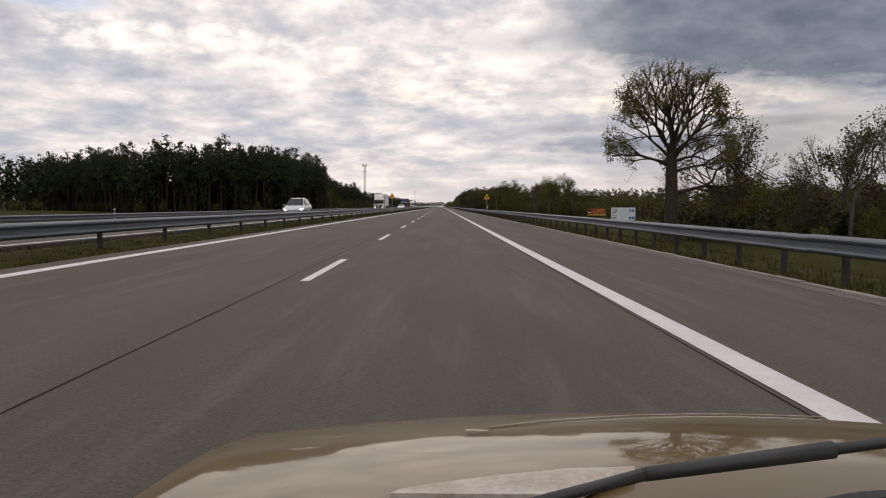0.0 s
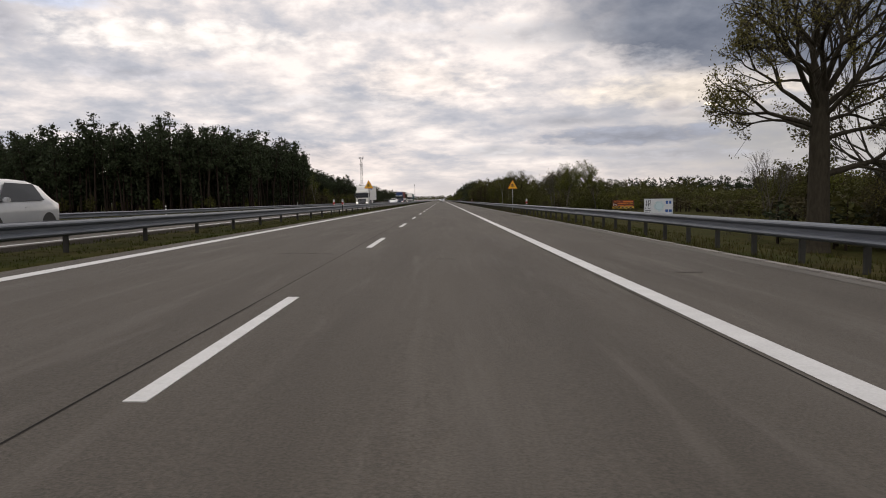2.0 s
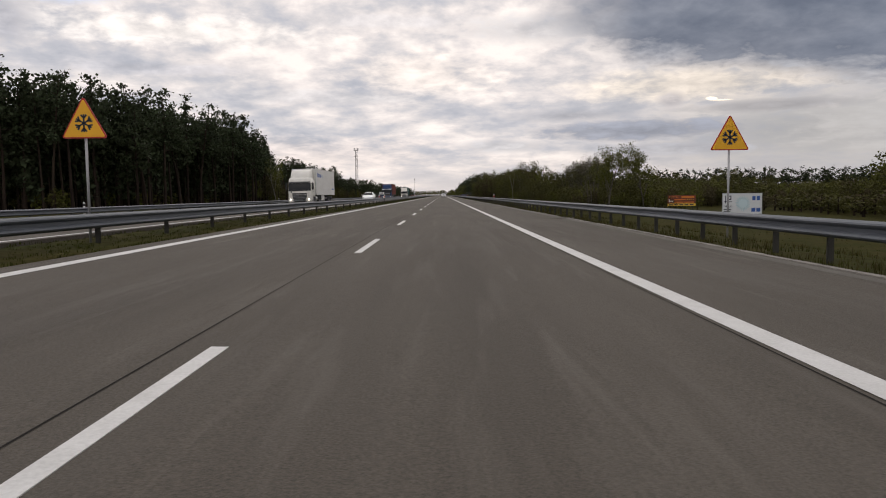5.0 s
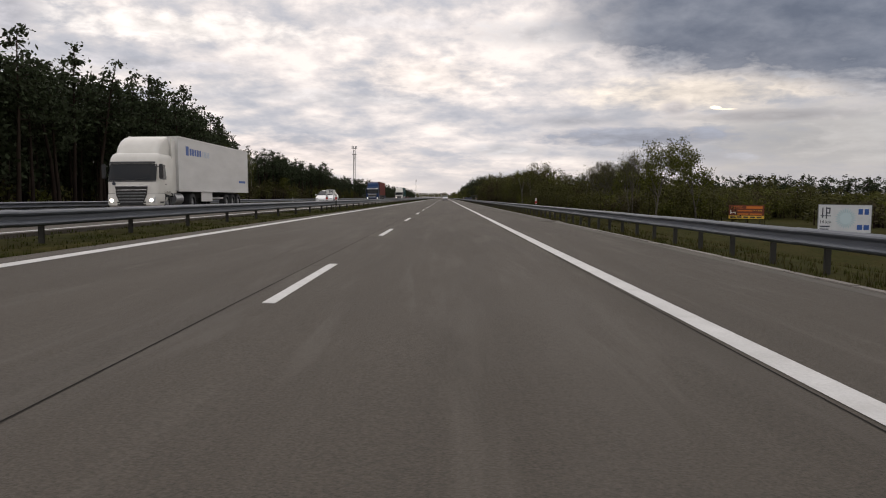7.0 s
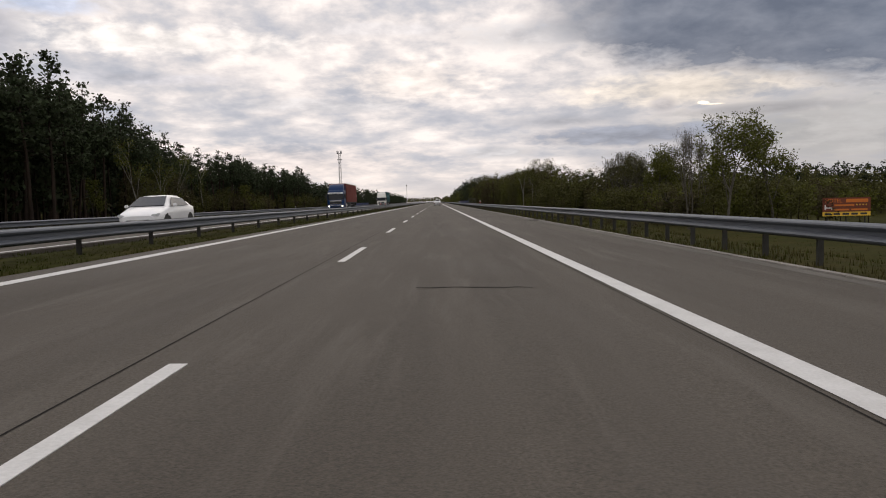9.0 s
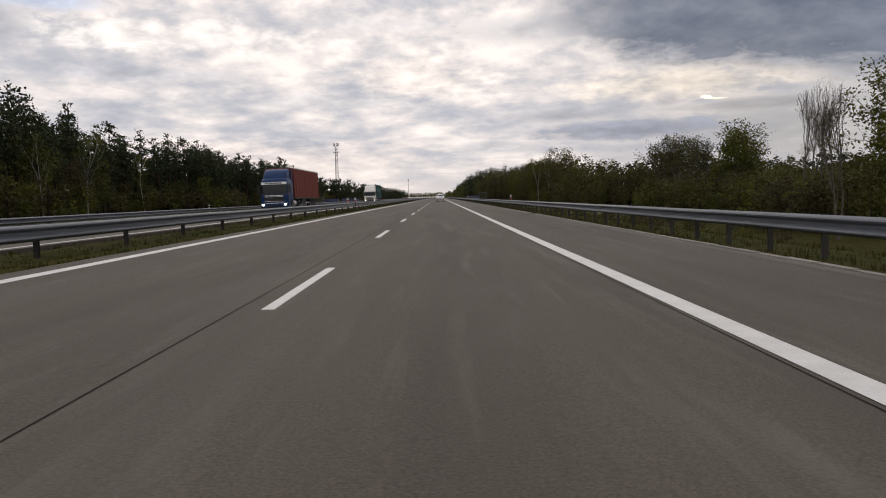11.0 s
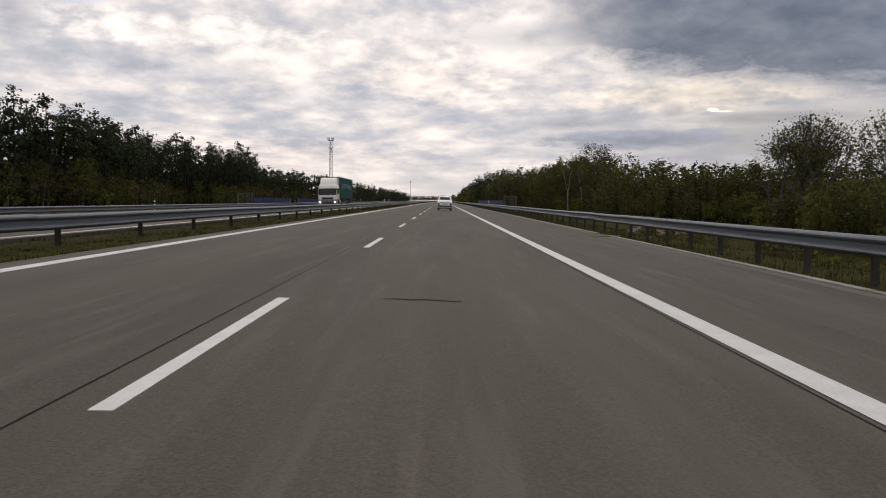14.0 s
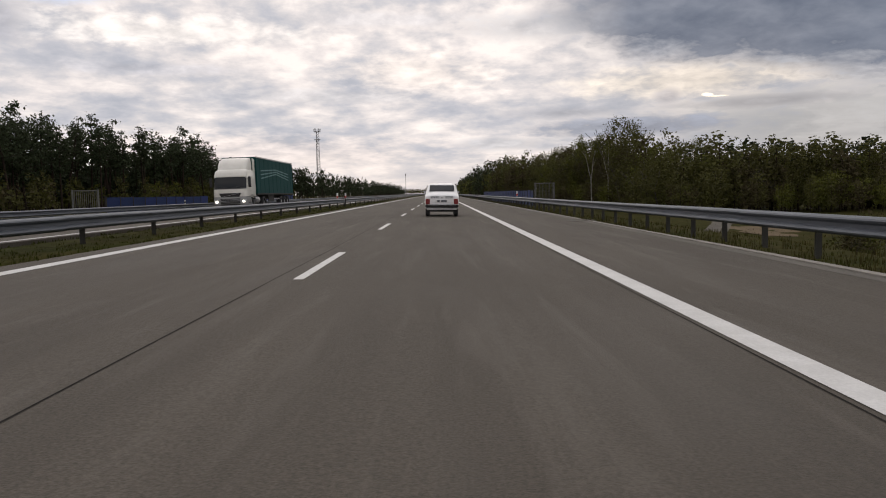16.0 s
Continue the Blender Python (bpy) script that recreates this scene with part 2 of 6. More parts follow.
GREY_BARK = material("grey_bark", (0.05525, 0.04875, 0.039), 0.95, var=(0.104, 0.09425, 0.078), scale=5.0, bump=0.6, bump_scale=20, random_mix=0.2, spec=0.1)
BIRCH_BARK = material("birch_bark", (0.16, 0.145, 0.13), 0.8, var=(0.36, 0.345, 0.315), scale=3.0, stretch=(1, 1, 2.0), bump=0.3, bump_scale=25, random_mix=0.12, spec=0.2)
NEEDLES = material("pine_needles", (0.0360, 0.0465, 0.0225), 0.75, random_mix=0.45, island=True, translucent=0.18, spec=0.12)
NEEDLES_FAR = material("pine_needles_deep", (0.0330, 0.0420, 0.0210), 0.8, random_mix=0.45, island=True, translucent=0.15, spec=0.1)
LEAF_OAK = material("young_oak_leaves", (0.130, 0.115, 0.040), 0.7, random_mix=0.24, island=True, translucent=0.35, spec=0.15)
LEAF_GREEN = material("spring_leaves", (0.0870, 0.0921, 0.0190), 0.7, random_mix=0.24, island=True, translucent=0.30, spec=0.1)
LEAF_OLIVE = material("olive_leaves", (0.0653, 0.0638, 0.0183), 0.75, random_mix=0.24, island=True, translucent=0.3, spec=0.15)
LEAF_BROWN = material("budding_twigs", (0.0593, 0.0495, 0.0243), 0.8, random_mix=0.24, island=True, translucent=0.25, spec=0.1)
WHITE = material("white_plastic", (0.72, 0.72, 0.70), 0.5, var=(0.62, 0.61, 0.58), scale=5)
RED = material("red_reflective_film", (0.42, 0.02, 0.018), 0.45)
SIGN_YELLOW = material("yellow_sign_film", (0.86, 0.43, 0.015), 0.5, var=(0.80, 0.40, 0.015), scale=3)
BLACK = material("black_plastic", (0.018, 0.018, 0.019), 0.5, var=(0.03, 0.03, 0.03), scale=6)
SIGN_BACK = material("sign_grey", (0.28, 0.29, 0.30), 0.5, 0.4)
BLUE_PANEL = material("blue_panel", (0.0060, 0.021, 0.090), 0.6, var=(0.0075, 0.024, 0.102), scale=1.2, random_mix=0.15, spec=0.15)
BOARD_WHITE = material("white_board", (0.68, 0.70, 0.70), 0.5, var=(0.60, 0.62, 0.62), scale=0.8)
BOARD_RED = material("brown_red_board", (0.13, 0.030, 0.012), 0.5, var=(0.17, 0.036, 0.014), scale=0.8)
BOARD_ORANGE = material("orange_print", (0.62, 0.17, 0.02), 0.5)
BOARD_YELLOW = material("yellow_board", (0.75, 0.48, 0.05), 0.5)
BOARD_BLUE = material("blue_print", (0.03, 0.10, 0.33), 0.5)
BOARD_TEAL = material("teal_print", (0.30, 0.52, 0.56), 0.5, var=(0.45, 0.62, 0.64), scale=1.5)
INK = material("dark_print", (0.02, 0.025, 0.04), 0.5)
MAST_STEEL = material("mast_steel", (0.30, 0.30, 0.31), 0.5, 0.5, var=(0.38, 0.37, 0.36), scale=0.3)


# ---- mesh helpers ----
class Parts:
    """Collects corners and faces of one mesh."""

    def __init__(self):
        self.v, self.f, self.m, self.n = [], [], [], 0

    def add(self, verts, faces, mat=0):
        self.v.extend(tuple(p) for p in verts)
        self.f.extend(tuple(i + self.n for i in f) for f in faces)
        self.m.extend([mat] * len(faces))
        self.n += len(verts)
        return self

    def box(self, x0, x1, y0, y1, z0, z1, mat=0):
        v = [(x, y, z) for z in (z0, z1) for y in (y0, y1) for x in (x0, x1)]
        return self.add(v, [(0, 2, 3, 1), (4, 5, 7, 6), (0, 1, 5, 4), (2, 6, 7, 3), (0, 4, 6, 2), (1, 3, 7, 5)], mat)

    def tube(self, p, q, r0, r1, sides=8, mat=0, caps=True):
        p, q = Vector(p), Vector(q)
        d = (q - p).normalized()
        a = d.orthogonal().normalized()
        b = d.cross(a)
        ring = [a * math.cos(2 * math.pi * i / sides) + b * math.sin(2 * math.pi * i / sides) for i in range(sides)]
        v = [p + e * r0 for e in ring] + [q + e * r1 for e in ring]
        f = [(i, (i + 1) % sides, sides + (i + 1) % sides, sides + i) for i in range(sides)]
        if caps:
            f += [tuple(range(sides - 1, -1, -1)), tuple(range(sides, 2 * sides))]
        return self.add(v, f, mat)

    def prism(self, outline, y0, y1, mat=0, axis="y"):
        """An outline in x, z (or y, z for axis x; or x, y for axis z) pushed along the axis."""
        n = len(outline)
        put = {"y": lambda a, b, t: (a, t, b), "x": lambda a, b, t: (t, a, b), "z": lambda a, b, t: (a, b, t)}[axis]
        v = [put(a, b, y0) for a, b in outline] + [put(a, b, y1) for a, b in outline]
        f = [(i, (i + 1) % n, n + (i + 1) % n, n + i) for i in range(n)] + [tuple(range(n - 1, -1, -1)), tuple(range(n, 2 * n))]
        return self.add(v, f, mat)

    def mesh(self, name, *mats, smooth=False, bevel=0.0):
        me = bpy.data.meshes.new(name)
        me.from_pydata(self.v, [], self.f)
        for m in mats:
            me.materials.append(m)
        if len(mats) > 1:
            me.polygons.foreach_set("material_index", self.m)
        bm = bmesh.new()
        bm.from_mesh(me)
        bmesh.ops.recalc_face_normals(bm, faces=bm.faces)
        if bevel:
            bmesh.ops.bevel(bm, geom=bm.edges[:], offset=bevel, segments=2, affect="EDGES", clamp_overlap=True)
        bm.to_mesh(me)
        bm.free()
        if smooth:
            me.polygons.foreach_set("use_smooth", [True] * len(me.polygons))
        return me


def part(name, data, parent, label="", m=None):
    ob = new(name, data)
    ob.parent = parent
    if m is not None:
        ob.matrix_basis = m
    if label:
        ob["label"] = label
    return ob


def thing(name, label, category, m=None, group="", kind="", data=None):
    ob = new(name, data)
    if m is not None:
        ob.matrix_basis = m
    return tagged(ob, label, category, group, kind)


def raw_mesh(name, verts, faces, mats, index=None, smooth=False):
    """A large mesh straight from arrays, all faces with the same number of corners."""
    me = bpy.data.meshes.new(name)
    v, f = np.asarray(verts, dtype=np.float32), np.asarray(faces, dtype=np.int32)
    k = f.shape[1]
    me.vertices.add(len(v))
    me.loops.add(f.size)
    me.polygons.add(len(f))
    me.vertices.foreach_set("co", v.ravel())
    me.loops.foreach_set("vertex_index", f.ravel())
    me.polygons.foreach_set("loop_start", np.arange(0, f.size, k, dtype=np.int32))
    for m in mats:
        me.materials.append(m)
    if index is not None:
        me.polygons.foreach_set("material_index", np.asarray(index, dtype=np.int32))
    me.polygons.foreach_set("use_smooth", np.full(len(f), smooth, dtype=bool))
    me.update(calc_edges=True)
    return me


# ---- ground and carriageways ----
NEAR_L, NEAR_R = -4.45, 7.13         # paved width of the near carriageway
FAR_R, FAR_L = -7.35, -18.2          # and of the other one


def road_z(x):
    if x > -6:
        return -FALL * x
    return 0.12 + FALL * (x + 7.75)


def smoothstep(a, b, x):
    t = min(max((x - a) / (b - a), 0), 1)
    return t * t * (3 - 2 * t)


def ground_z(x, y):
    """Height of the natural ground: the road stands on a bank, higher over the right-hand meadow."""
    bumps = 0.35 * noise.noise((x * 0.03, y * 0.03, 0)) + 0.08 * noise.noise((x * 0.3, y * 0.3, 4))
    if x >= 7.2:
        edge = -0.16 - 0.05 * (x - 7.2) + 0.05 * noise.noise((x * 0.6, y * 0.35, 2))
        low = -4.3 + bumps * 2.2 + 0.9 * smoothstep(90, 200, x)
        return edge + (low - edge) * smoothstep(9.4, 19.0, x)
    if x <= -18.3:
        edge = -0.12 + 0.05 * (x + 18.3)
        low = -0.9 + bumps * 1.6
        return edge + (low - edge) * smoothstep(21.0, 30.0, -x)
    if -7.3 < x < -4.5:
        return 0.085 + 0.05 * noise.noise((x * 1.3, y * 0.6, 1)) - 0.06 * (1 - abs(x + 5.9) / 1.4)
    return -0.45


def axis_steps(pairs):
    out = [pairs[0][0]]
    for lo, hi, step in pairs:
        k = max(1, round((hi - lo) / step))
        out += [lo + (hi - lo) * i / k for i in range(1, k + 1)]
    return out


GX = axis_steps([(-4500, -1500, 1000), (-1500, -400, 220), (-400, -120, 40), (-120, -40, 8), (-40, -22, 3), (-22, -18.3, 0.9), (-18.3, -18.0, 0.3), (-18.0, -7.5, 5),
                 (-7.5, -7.3, 0.2), (-7.3, -4.5, 0.35), (-4.5, -4.3, 0.2), (-4.3, 7.0, 5), (7.0, 7.2, 0.2), (7.2, 10, 0.4), (10, 22, 1.2), (22, 60, 5),
                 (60, 140, 10), (140, 400, 40), (400, 1500, 220), (1500, 4500, 1000)])
GY = axis_steps([(-900, -60, 120), (-60, 0, 6), (0, 440, 1.6), (440, 700, 6), (700, 1600, 30), (1600, 4800, 400)])
gv = [(x, y, ground_z(x, y)) for y in GY for x in GX]
nx = len(GX)
gf = [(j * nx + i, j * nx + i + 1, (j + 1) * nx + i + 1, (j + 1) * nx + i) for j in range(len(GY) - 1) for i in range(nx - 1)]
thing("ground", "rough spring meadow and bare soil beside the motorway", "ground", kind="structure", data=raw_mesh("ground", gv, gf, [GROUND], smooth=True))

ROAD_Y0, ROAD_Y1 = -60.0, 2600.0


def slab(x0, x1, top=0.0):
    p = Parts()
    ys = [ROAD_Y0 + 40 * i for i in range(int((ROAD_Y1 - ROAD_Y0) / 40) + 1)]
    for a, b in zip(ys, ys[1:]):
        za, zb = road_z(x0) + top, road_z(x1) + top
        p.add([(x0, a, za), (x1, a, zb), (x1, b, zb), (x0, b, za), (x0, a, za - 0.4), (x1, a, zb - 0.4), (x1, b, zb - 0.4), (x0, b, za - 0.4)],
              [(0, 1, 2, 3), (0, 3, 7, 4), (1, 5, 6, 2)])
    return p


thing("road", "grey asphalt carriageway with dusty wheel tracks", "road", kind="structure", data=slab(NEAR_L, NEAR_R).mesh("road", ASPHALT))
thing("road", "grey asphalt carriageway for oncoming traffic", "road", kind="structure", data=slab(FAR_L, FAR_R).mesh("road", ASPHALT))


def stripe(name, label, x0, x1, y0, y1, mat=PAINT, up=0.005, kind="structure", cat="road marking", parent=None):
    p = Parts()
    k = max(1, int((y1 - y0) / 60))
    for i in range(k):
        a, b = y0 + (y1 - y0) * i / k, y0 + (y1 - y0) * (i + 1) / k
        p.add([(x0, a, road_z(x0) + up), (x1, a, road_z(x1) + up), (x1, b, road_z(x1) + up), (x0, b, road_z(x0) + up)], [(0, 1, 2, 3)])
        p.add([(x0, a, road_z(x0) - 0.01), (x1, a, road_z(x1) - 0.01), (x1, a, road_z(x1) + up), (x0, a, road_z(x0) + up)], [(0, 1, 2, 3)])
    return thing(name, label, cat, kind=kind, data=p.mesh(name, mat))


stripe("edge_line", "broad white painted edge line of the carriageway", 3.76, 4.0, ROAD_Y0, ROAD_Y1)
stripe("edge_line", "white painted edge line beside the median", -4.0, -3.76, ROAD_Y0, ROAD_Y1)
stripe("edge_line", "white painted edge line beside the median", -7.86, -7.64, ROAD_Y0, ROAD_Y1)
stripe("edge_line", "white painted edge line of the far carriageway", -15.45, -15.25, ROAD_Y0, ROAD_Y1)
stripe("road_joint", "dark sealed seam between two asphalt lanes", -0.294, -0.280, ROAD_Y0, 900, SEAL, 0.003, cat="joint")
stripe("road_joint", "dark sealed seam beside the edge line", 3.70, 3.715, ROAD_Y0, 900, SEAL, 0.003, cat="joint")

DASH0 = 1.87
lane_line = thing("lane_line", "broken white lane line on asphalt", "road marking", kind="structure")
far_line = thing("lane_line", "broken white lane line on the far carriageway", "road marking", kind="structure")
dash_p = Parts().add([(-0.06, 0, 0.0), (0.06, 0, 0.0), (0.06, 4, 0.0), (-0.06, 4, 0.0), (-0.06, 0, 0.005), (0.06, 0, 0.005), (0.06, 4, 0.005), (-0.06, 4, 0.005)],
                     [(4, 5, 6, 7), (0, 1, 5, 4), (1, 2, 6, 5), (2, 3, 7, 6), (3, 0, 4, 7)]).mesh("dash", PAINT)
for k in range(-6, 160):
    part("dash", dash_p, lane_line, m=pose(0, DASH0 + 12 * k, road_z(0), 0, math.degrees(math.atan(FALL)), 0))
for k in range(-3, 110):
    part("dash", dash_p, far_line, m=pose(-11.55, 5 + 12 * k, road_z(-11.55), 0, -math.degrees(math.atan(FALL)), 0))

# transverse joints, cracks and tar marks
rng = random.Random(5)
for y, x0, x1 in ((31, -3.6, -2.4), (60, -1.5, -0.5), (59, 1.4, 1.8), (97.5, -1.6, 0.3), (108, 0.9, 1.6), (171, 1.9, 2.6), (202, 1.4, 2.8), (286, -0.2, 3.4),
                  (286.1, -1.0, -0.6), (306, 1.0, 1.8), (335, -3.0, -0.4), (274, 4.6, 6.2), (57, 5.0, 5.4)):
    p = Parts()
    xs = [x0 + (x1 - x0) * i / 8 for i in range(9)]
    ys = [y + rng.uniform(-0.06, 0.06) for _ in xs]
    for i in range(8):
        w = rng.uniform(0.015, 0.04)
        p.add([(xs[i], ys[i] - w, road_z(xs[i]) + 0.004), (xs[i + 1], ys[i + 1] - w, road_z(xs[i + 1]) + 0.004),
               (xs[i + 1], ys[i + 1] + w, road_z(xs[i + 1]) + 0.004), (xs[i], ys[i] + w, road_z(xs[i]) + 0.004)], [(0, 1, 2, 3)])
    thing("road_crack", "dark sealed crack across the asphalt", "crack", kind="structure", data=p.mesh("road_crack", SEAL))

# kerb along the hard shoulder, with gaps where drains run down the bank
DRAINS = (7, 52, 97.5, 143, 188, 233, 278, 323, 368.5, 414)
kerb = thing("kerb", "low concrete kerb at the edge of the hard shoulder", "kerb", kind="structure")
kz = road_z(7.2)
stone = Parts().box(0, 0.16, 0.005, 0.985, -0.3, 0.028).mesh("kerb_stone", CONCRETE, bevel=0.012)
for k in range(0, 300):
    y = 8.0 + k * 1.0
    if any(d - 0.2 < y + 0.5 < d + 1.7 for d in DRAINS):
        continue
    part("kerb_stone", stone, kerb, m=pose(7.12 + rng.uniform(-0.006, 0.006), y, kz + rng.uniform(-0.006, 0.006), 0, 0, rng.uniform(-0.3, 0.3)))
rest = Parts()
for k in list(range(-60, 8)) + list(range(308, 900)):
    if any(d - 0.2 < k + 0.5 < d + 1.7 for d in DRAINS):
        continue
    rest.box(7.12, 7.28, k + 0.005, k + 0.995, kz - 0.3, kz + 0.028)
tagged(part("kerb_row", rest.mesh("kerb_row", CONCRETE), kerb), kind="stuff")
gutter = Parts().add([(6.86, ROAD_Y0, road_z(6.86) + 0.004), (7.15, ROAD_Y0, road_z(7.15) + 0.004), (7.15, 900, road_z(7.15) + 0.004), (6.86, 900, road_z(6.86) + 0.004)], [(0, 1, 2, 3)])
GUTTER = material("gutter_dust", (0.0715, 0.06325, 0.05225), 0.9, var=(0.11, 0.099, 0.0825), scale=1.2, stretch=(1, 0.3, 1), bump=0.3, bump_scale=50)
thing("gutter", "dusty strip of asphalt along the kerb", "gutter", kind="structure", data=gutter.mesh("gutter", GUTTER))
for d in DRAINS:
    chute = thing("drain_chute", "concrete drain chute through the kerb, dirt at its mouth", "drain", pose(0, d, 0), group="drain chutes along the kerb")
    p = Parts()
    p.add([(7.1, 0, kz + 0.01), (7.1, 1.5, kz + 0.01), (7.5, 0.45, kz - 0.10), (7.5, 1.05, kz - 0.10), (9.6, 0.45, kz - 0.75), (9.6, 1.05, kz - 0.75),
           (7.1, 0, kz - 0.3), (7.1, 1.5, kz - 0.3), (7.5, 0.45, kz - 0.4), (7.5, 1.05, kz - 0.4), (9.6, 0.45, kz - 1.0), (9.6, 1.05, kz - 1.0)],
          [(0, 2, 3, 1), (2, 4, 5, 3), (0, 6, 8, 2), (2, 8, 10, 4), (1, 3, 9, 7), (3, 5, 11, 9), (4, 10, 11, 5)])
    part("channel", p.mesh("channel", CONCRETE), chute)
    part("cheek", Parts().prism([(7.12, -0.12), (7.5, 0.33), (7.62, 0.33), (7.62, 0.45), (7.5, 0.45), (7.12, 0.0)], kz - 0.5, kz + 0.02, axis="z").mesh("cheek", CONCRETE), chute)
    part("cheek", Parts().prism([(7.12, 1.5), (7.5, 1.05), (7.62, 1.05), (7.62, 1.17), (7.5, 1.17), (7.12, 1.62)], kz - 0.5, kz + 0.02, axis="z").mesh("cheek", CONCRETE), chute)
    part("dirt_patch", Parts().prism([(6.3, -0.5), (6.7, -0.7), (7.12, -0.4), (7.13, 1.4), (6.9, 1.7), (6.5, 1.1), (6.45, 0.3)], road_z(6.7) - 0.02, road_z(6.7) + 0.012, axis="z").mesh(
        "dirt_patch", material("dark_silt", (0.045, 0.038, 0.03), 0.95, var=(0.08, 0.07, 0.055), scale=3)), chute, "dark silt on the asphalt")

# ---- guard rails ----
W_BEAM = [(0.0, 0.155), (0.03, 0.148), (0.070, 0.122), (0.083, 0.096), (0.070, 0.066), (0.015, 0.032), (0.015, -0.032), (0.070, -0.066), (0.083, -0.096), (0.070, -0.122), (0.03, -0.148), (0.0, -0.155)]


def beam_mesh(length, flip):
    """A W-shaped rail, its ridges toward -x, or toward +x if flipped."""
    s = 1 if flip else -1
    n = len(W_BEAM)
    outer = [(s * x, z) for x, z in W_BEAM]
    inner = [(s * (x - 0.004), z * 0.985) for x, z in W_BEAM]
    p = Parts()
    v = [(x, 0, z) for x, z in outer] + [(x, length, z) for x, z in outer] + [(x, 0, z) for x, z in inner] + [(x, length, z) for x, z in inner]
    f = []
    for i in range(n - 1):
        f += [(i, i + 1, n + i + 1, n + i), (2 * n + i, 3 * n + i, 3 * n + i + 1, 2 * n + i + 1)]
    f += [(0, n, 3 * n, 2 * n), (n - 1, 2 * n + n - 1, 3 * n + n - 1, n + n - 1)]
    p.add(v, f)
    return p.mesh("beam", STEEL, smooth=False)


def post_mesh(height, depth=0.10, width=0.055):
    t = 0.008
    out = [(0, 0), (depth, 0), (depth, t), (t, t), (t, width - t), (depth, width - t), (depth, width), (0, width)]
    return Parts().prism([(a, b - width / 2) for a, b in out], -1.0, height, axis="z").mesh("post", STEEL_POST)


BEAM = 4.0


def guard_rail(label, x, y0, y1, top, step, phase, sides, far_to):
    """One rail: sides lists the faces, -1 ridges toward -x, +1 toward +x."""
    rail = thing("guard_rail", label, "guard rail", kind="structure")
    z0 = top - 0.155
    base = road_z(x) if x > 0 or x < -8 else 0.1
    pm = post_mesh(top - 0.02)
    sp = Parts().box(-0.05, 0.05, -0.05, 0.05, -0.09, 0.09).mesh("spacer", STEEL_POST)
    y = phase
    while y < y1:
        if y > y0:
            part("post", pm, rail, m=pose(x - 0.06, y, base))
        y += step
    for s in sides:
        bmh = beam_mesh(BEAM + 0.02, s > 0)
        k = 0
        while y0 + k * BEAM < y1:
            part("beam", bmh, rail, m=pose(x + s * 0.13, y0 + k * BEAM, base + z0 + rng.uniform(-0.006, 0.006), 0, 0, rng.uniform(-0.06, 0.06)))
            k += 1
        far = Parts()
        n_ = len(W_BEAM)
        far.add([(x + s * (0.13 + a), yy, base + z0 + b) for yy in (y1, far_to) for a, b in W_BEAM], [(i, i + 1, n_ + i + 1, n_ + i) for i in range(n_ - 1)])
        tagged(part("far_beam", far.mesh("far_beam", STEEL), rail), kind="stuff")
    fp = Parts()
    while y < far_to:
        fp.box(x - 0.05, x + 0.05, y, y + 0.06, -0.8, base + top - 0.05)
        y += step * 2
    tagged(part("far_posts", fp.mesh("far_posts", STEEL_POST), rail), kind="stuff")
    return rail


RIGHT_RAIL = guard_rail("galvanised steel guard rail beyond the hard shoulder", 7.95, -8, 460, 0.71, 2.0, -6.8, (-1,), 1500)
MEDIAN_RAIL = guard_rail("double-sided galvanised guard rail on the median", -6.05, -8, 460, 0.58, 4.0, -6.9, (-1, 1), 1500)
FAR_RAIL = guard_rail("galvanised guard rail beyond the far carriageway", -18.7, 0, 480, 0.62, 4.0, 1.0, (1,), 1500)


# ---- woods ----
def unit_rows(g, n):
    a = g.normal(size=(n, 3))
    return a / np.linalg.norm(a, axis=1, keepdims=True)


def kites(g, centres, size, flat=0.0):
    """Small pointed leaves or needle sprays, one kite of two triangles each, at the centres."""
    n = len(centres)
    a = unit_rows(g, n)
    a[:, 2] *= 1 - flat
    b = np.cross(a, unit_rows(g, n))
    b /= np.linalg.norm(b, axis=1, keepdims=True) + 1e-9
    s = size * g.uniform(0.6, 1.4, (n, 1))
    c = np.asarray(centres)
    v = np.stack([c - a * s, c + b * s * 0.55, c + a * s, c - b * s * 0.55], 1).reshape(-1, 3)
    f = np.arange(4 * n).reshape(-1, 4)
    return v, f


def scales(g, centres, ways, size, loose=0.6):
    """Leaf sprays that lie like loose scales on a crown, facing outward."""
    n = len(centres)
    w = ways + loose * unit_rows(g, n)
    w /= np.linalg.norm(w, axis=1, keepdims=True) + 1e-9
    a = np.cross(w, unit_rows(g, n))
    a /= np.linalg.norm(a, axis=1, keepdims=True) + 1e-9
    b = np.cross(w, a)
    s = size * g.uniform(0.6, 1.35, (n, 1))
    c = np.asarray(centres)
    k = 0.45 + 0.3 * g.random((n, 1))
    return np.stack([c - a * s, c + b * s * k, c + a * s, c - b * s * k], 1).reshape(-1, 3), np.arange(4 * n).reshape(-1, 4)


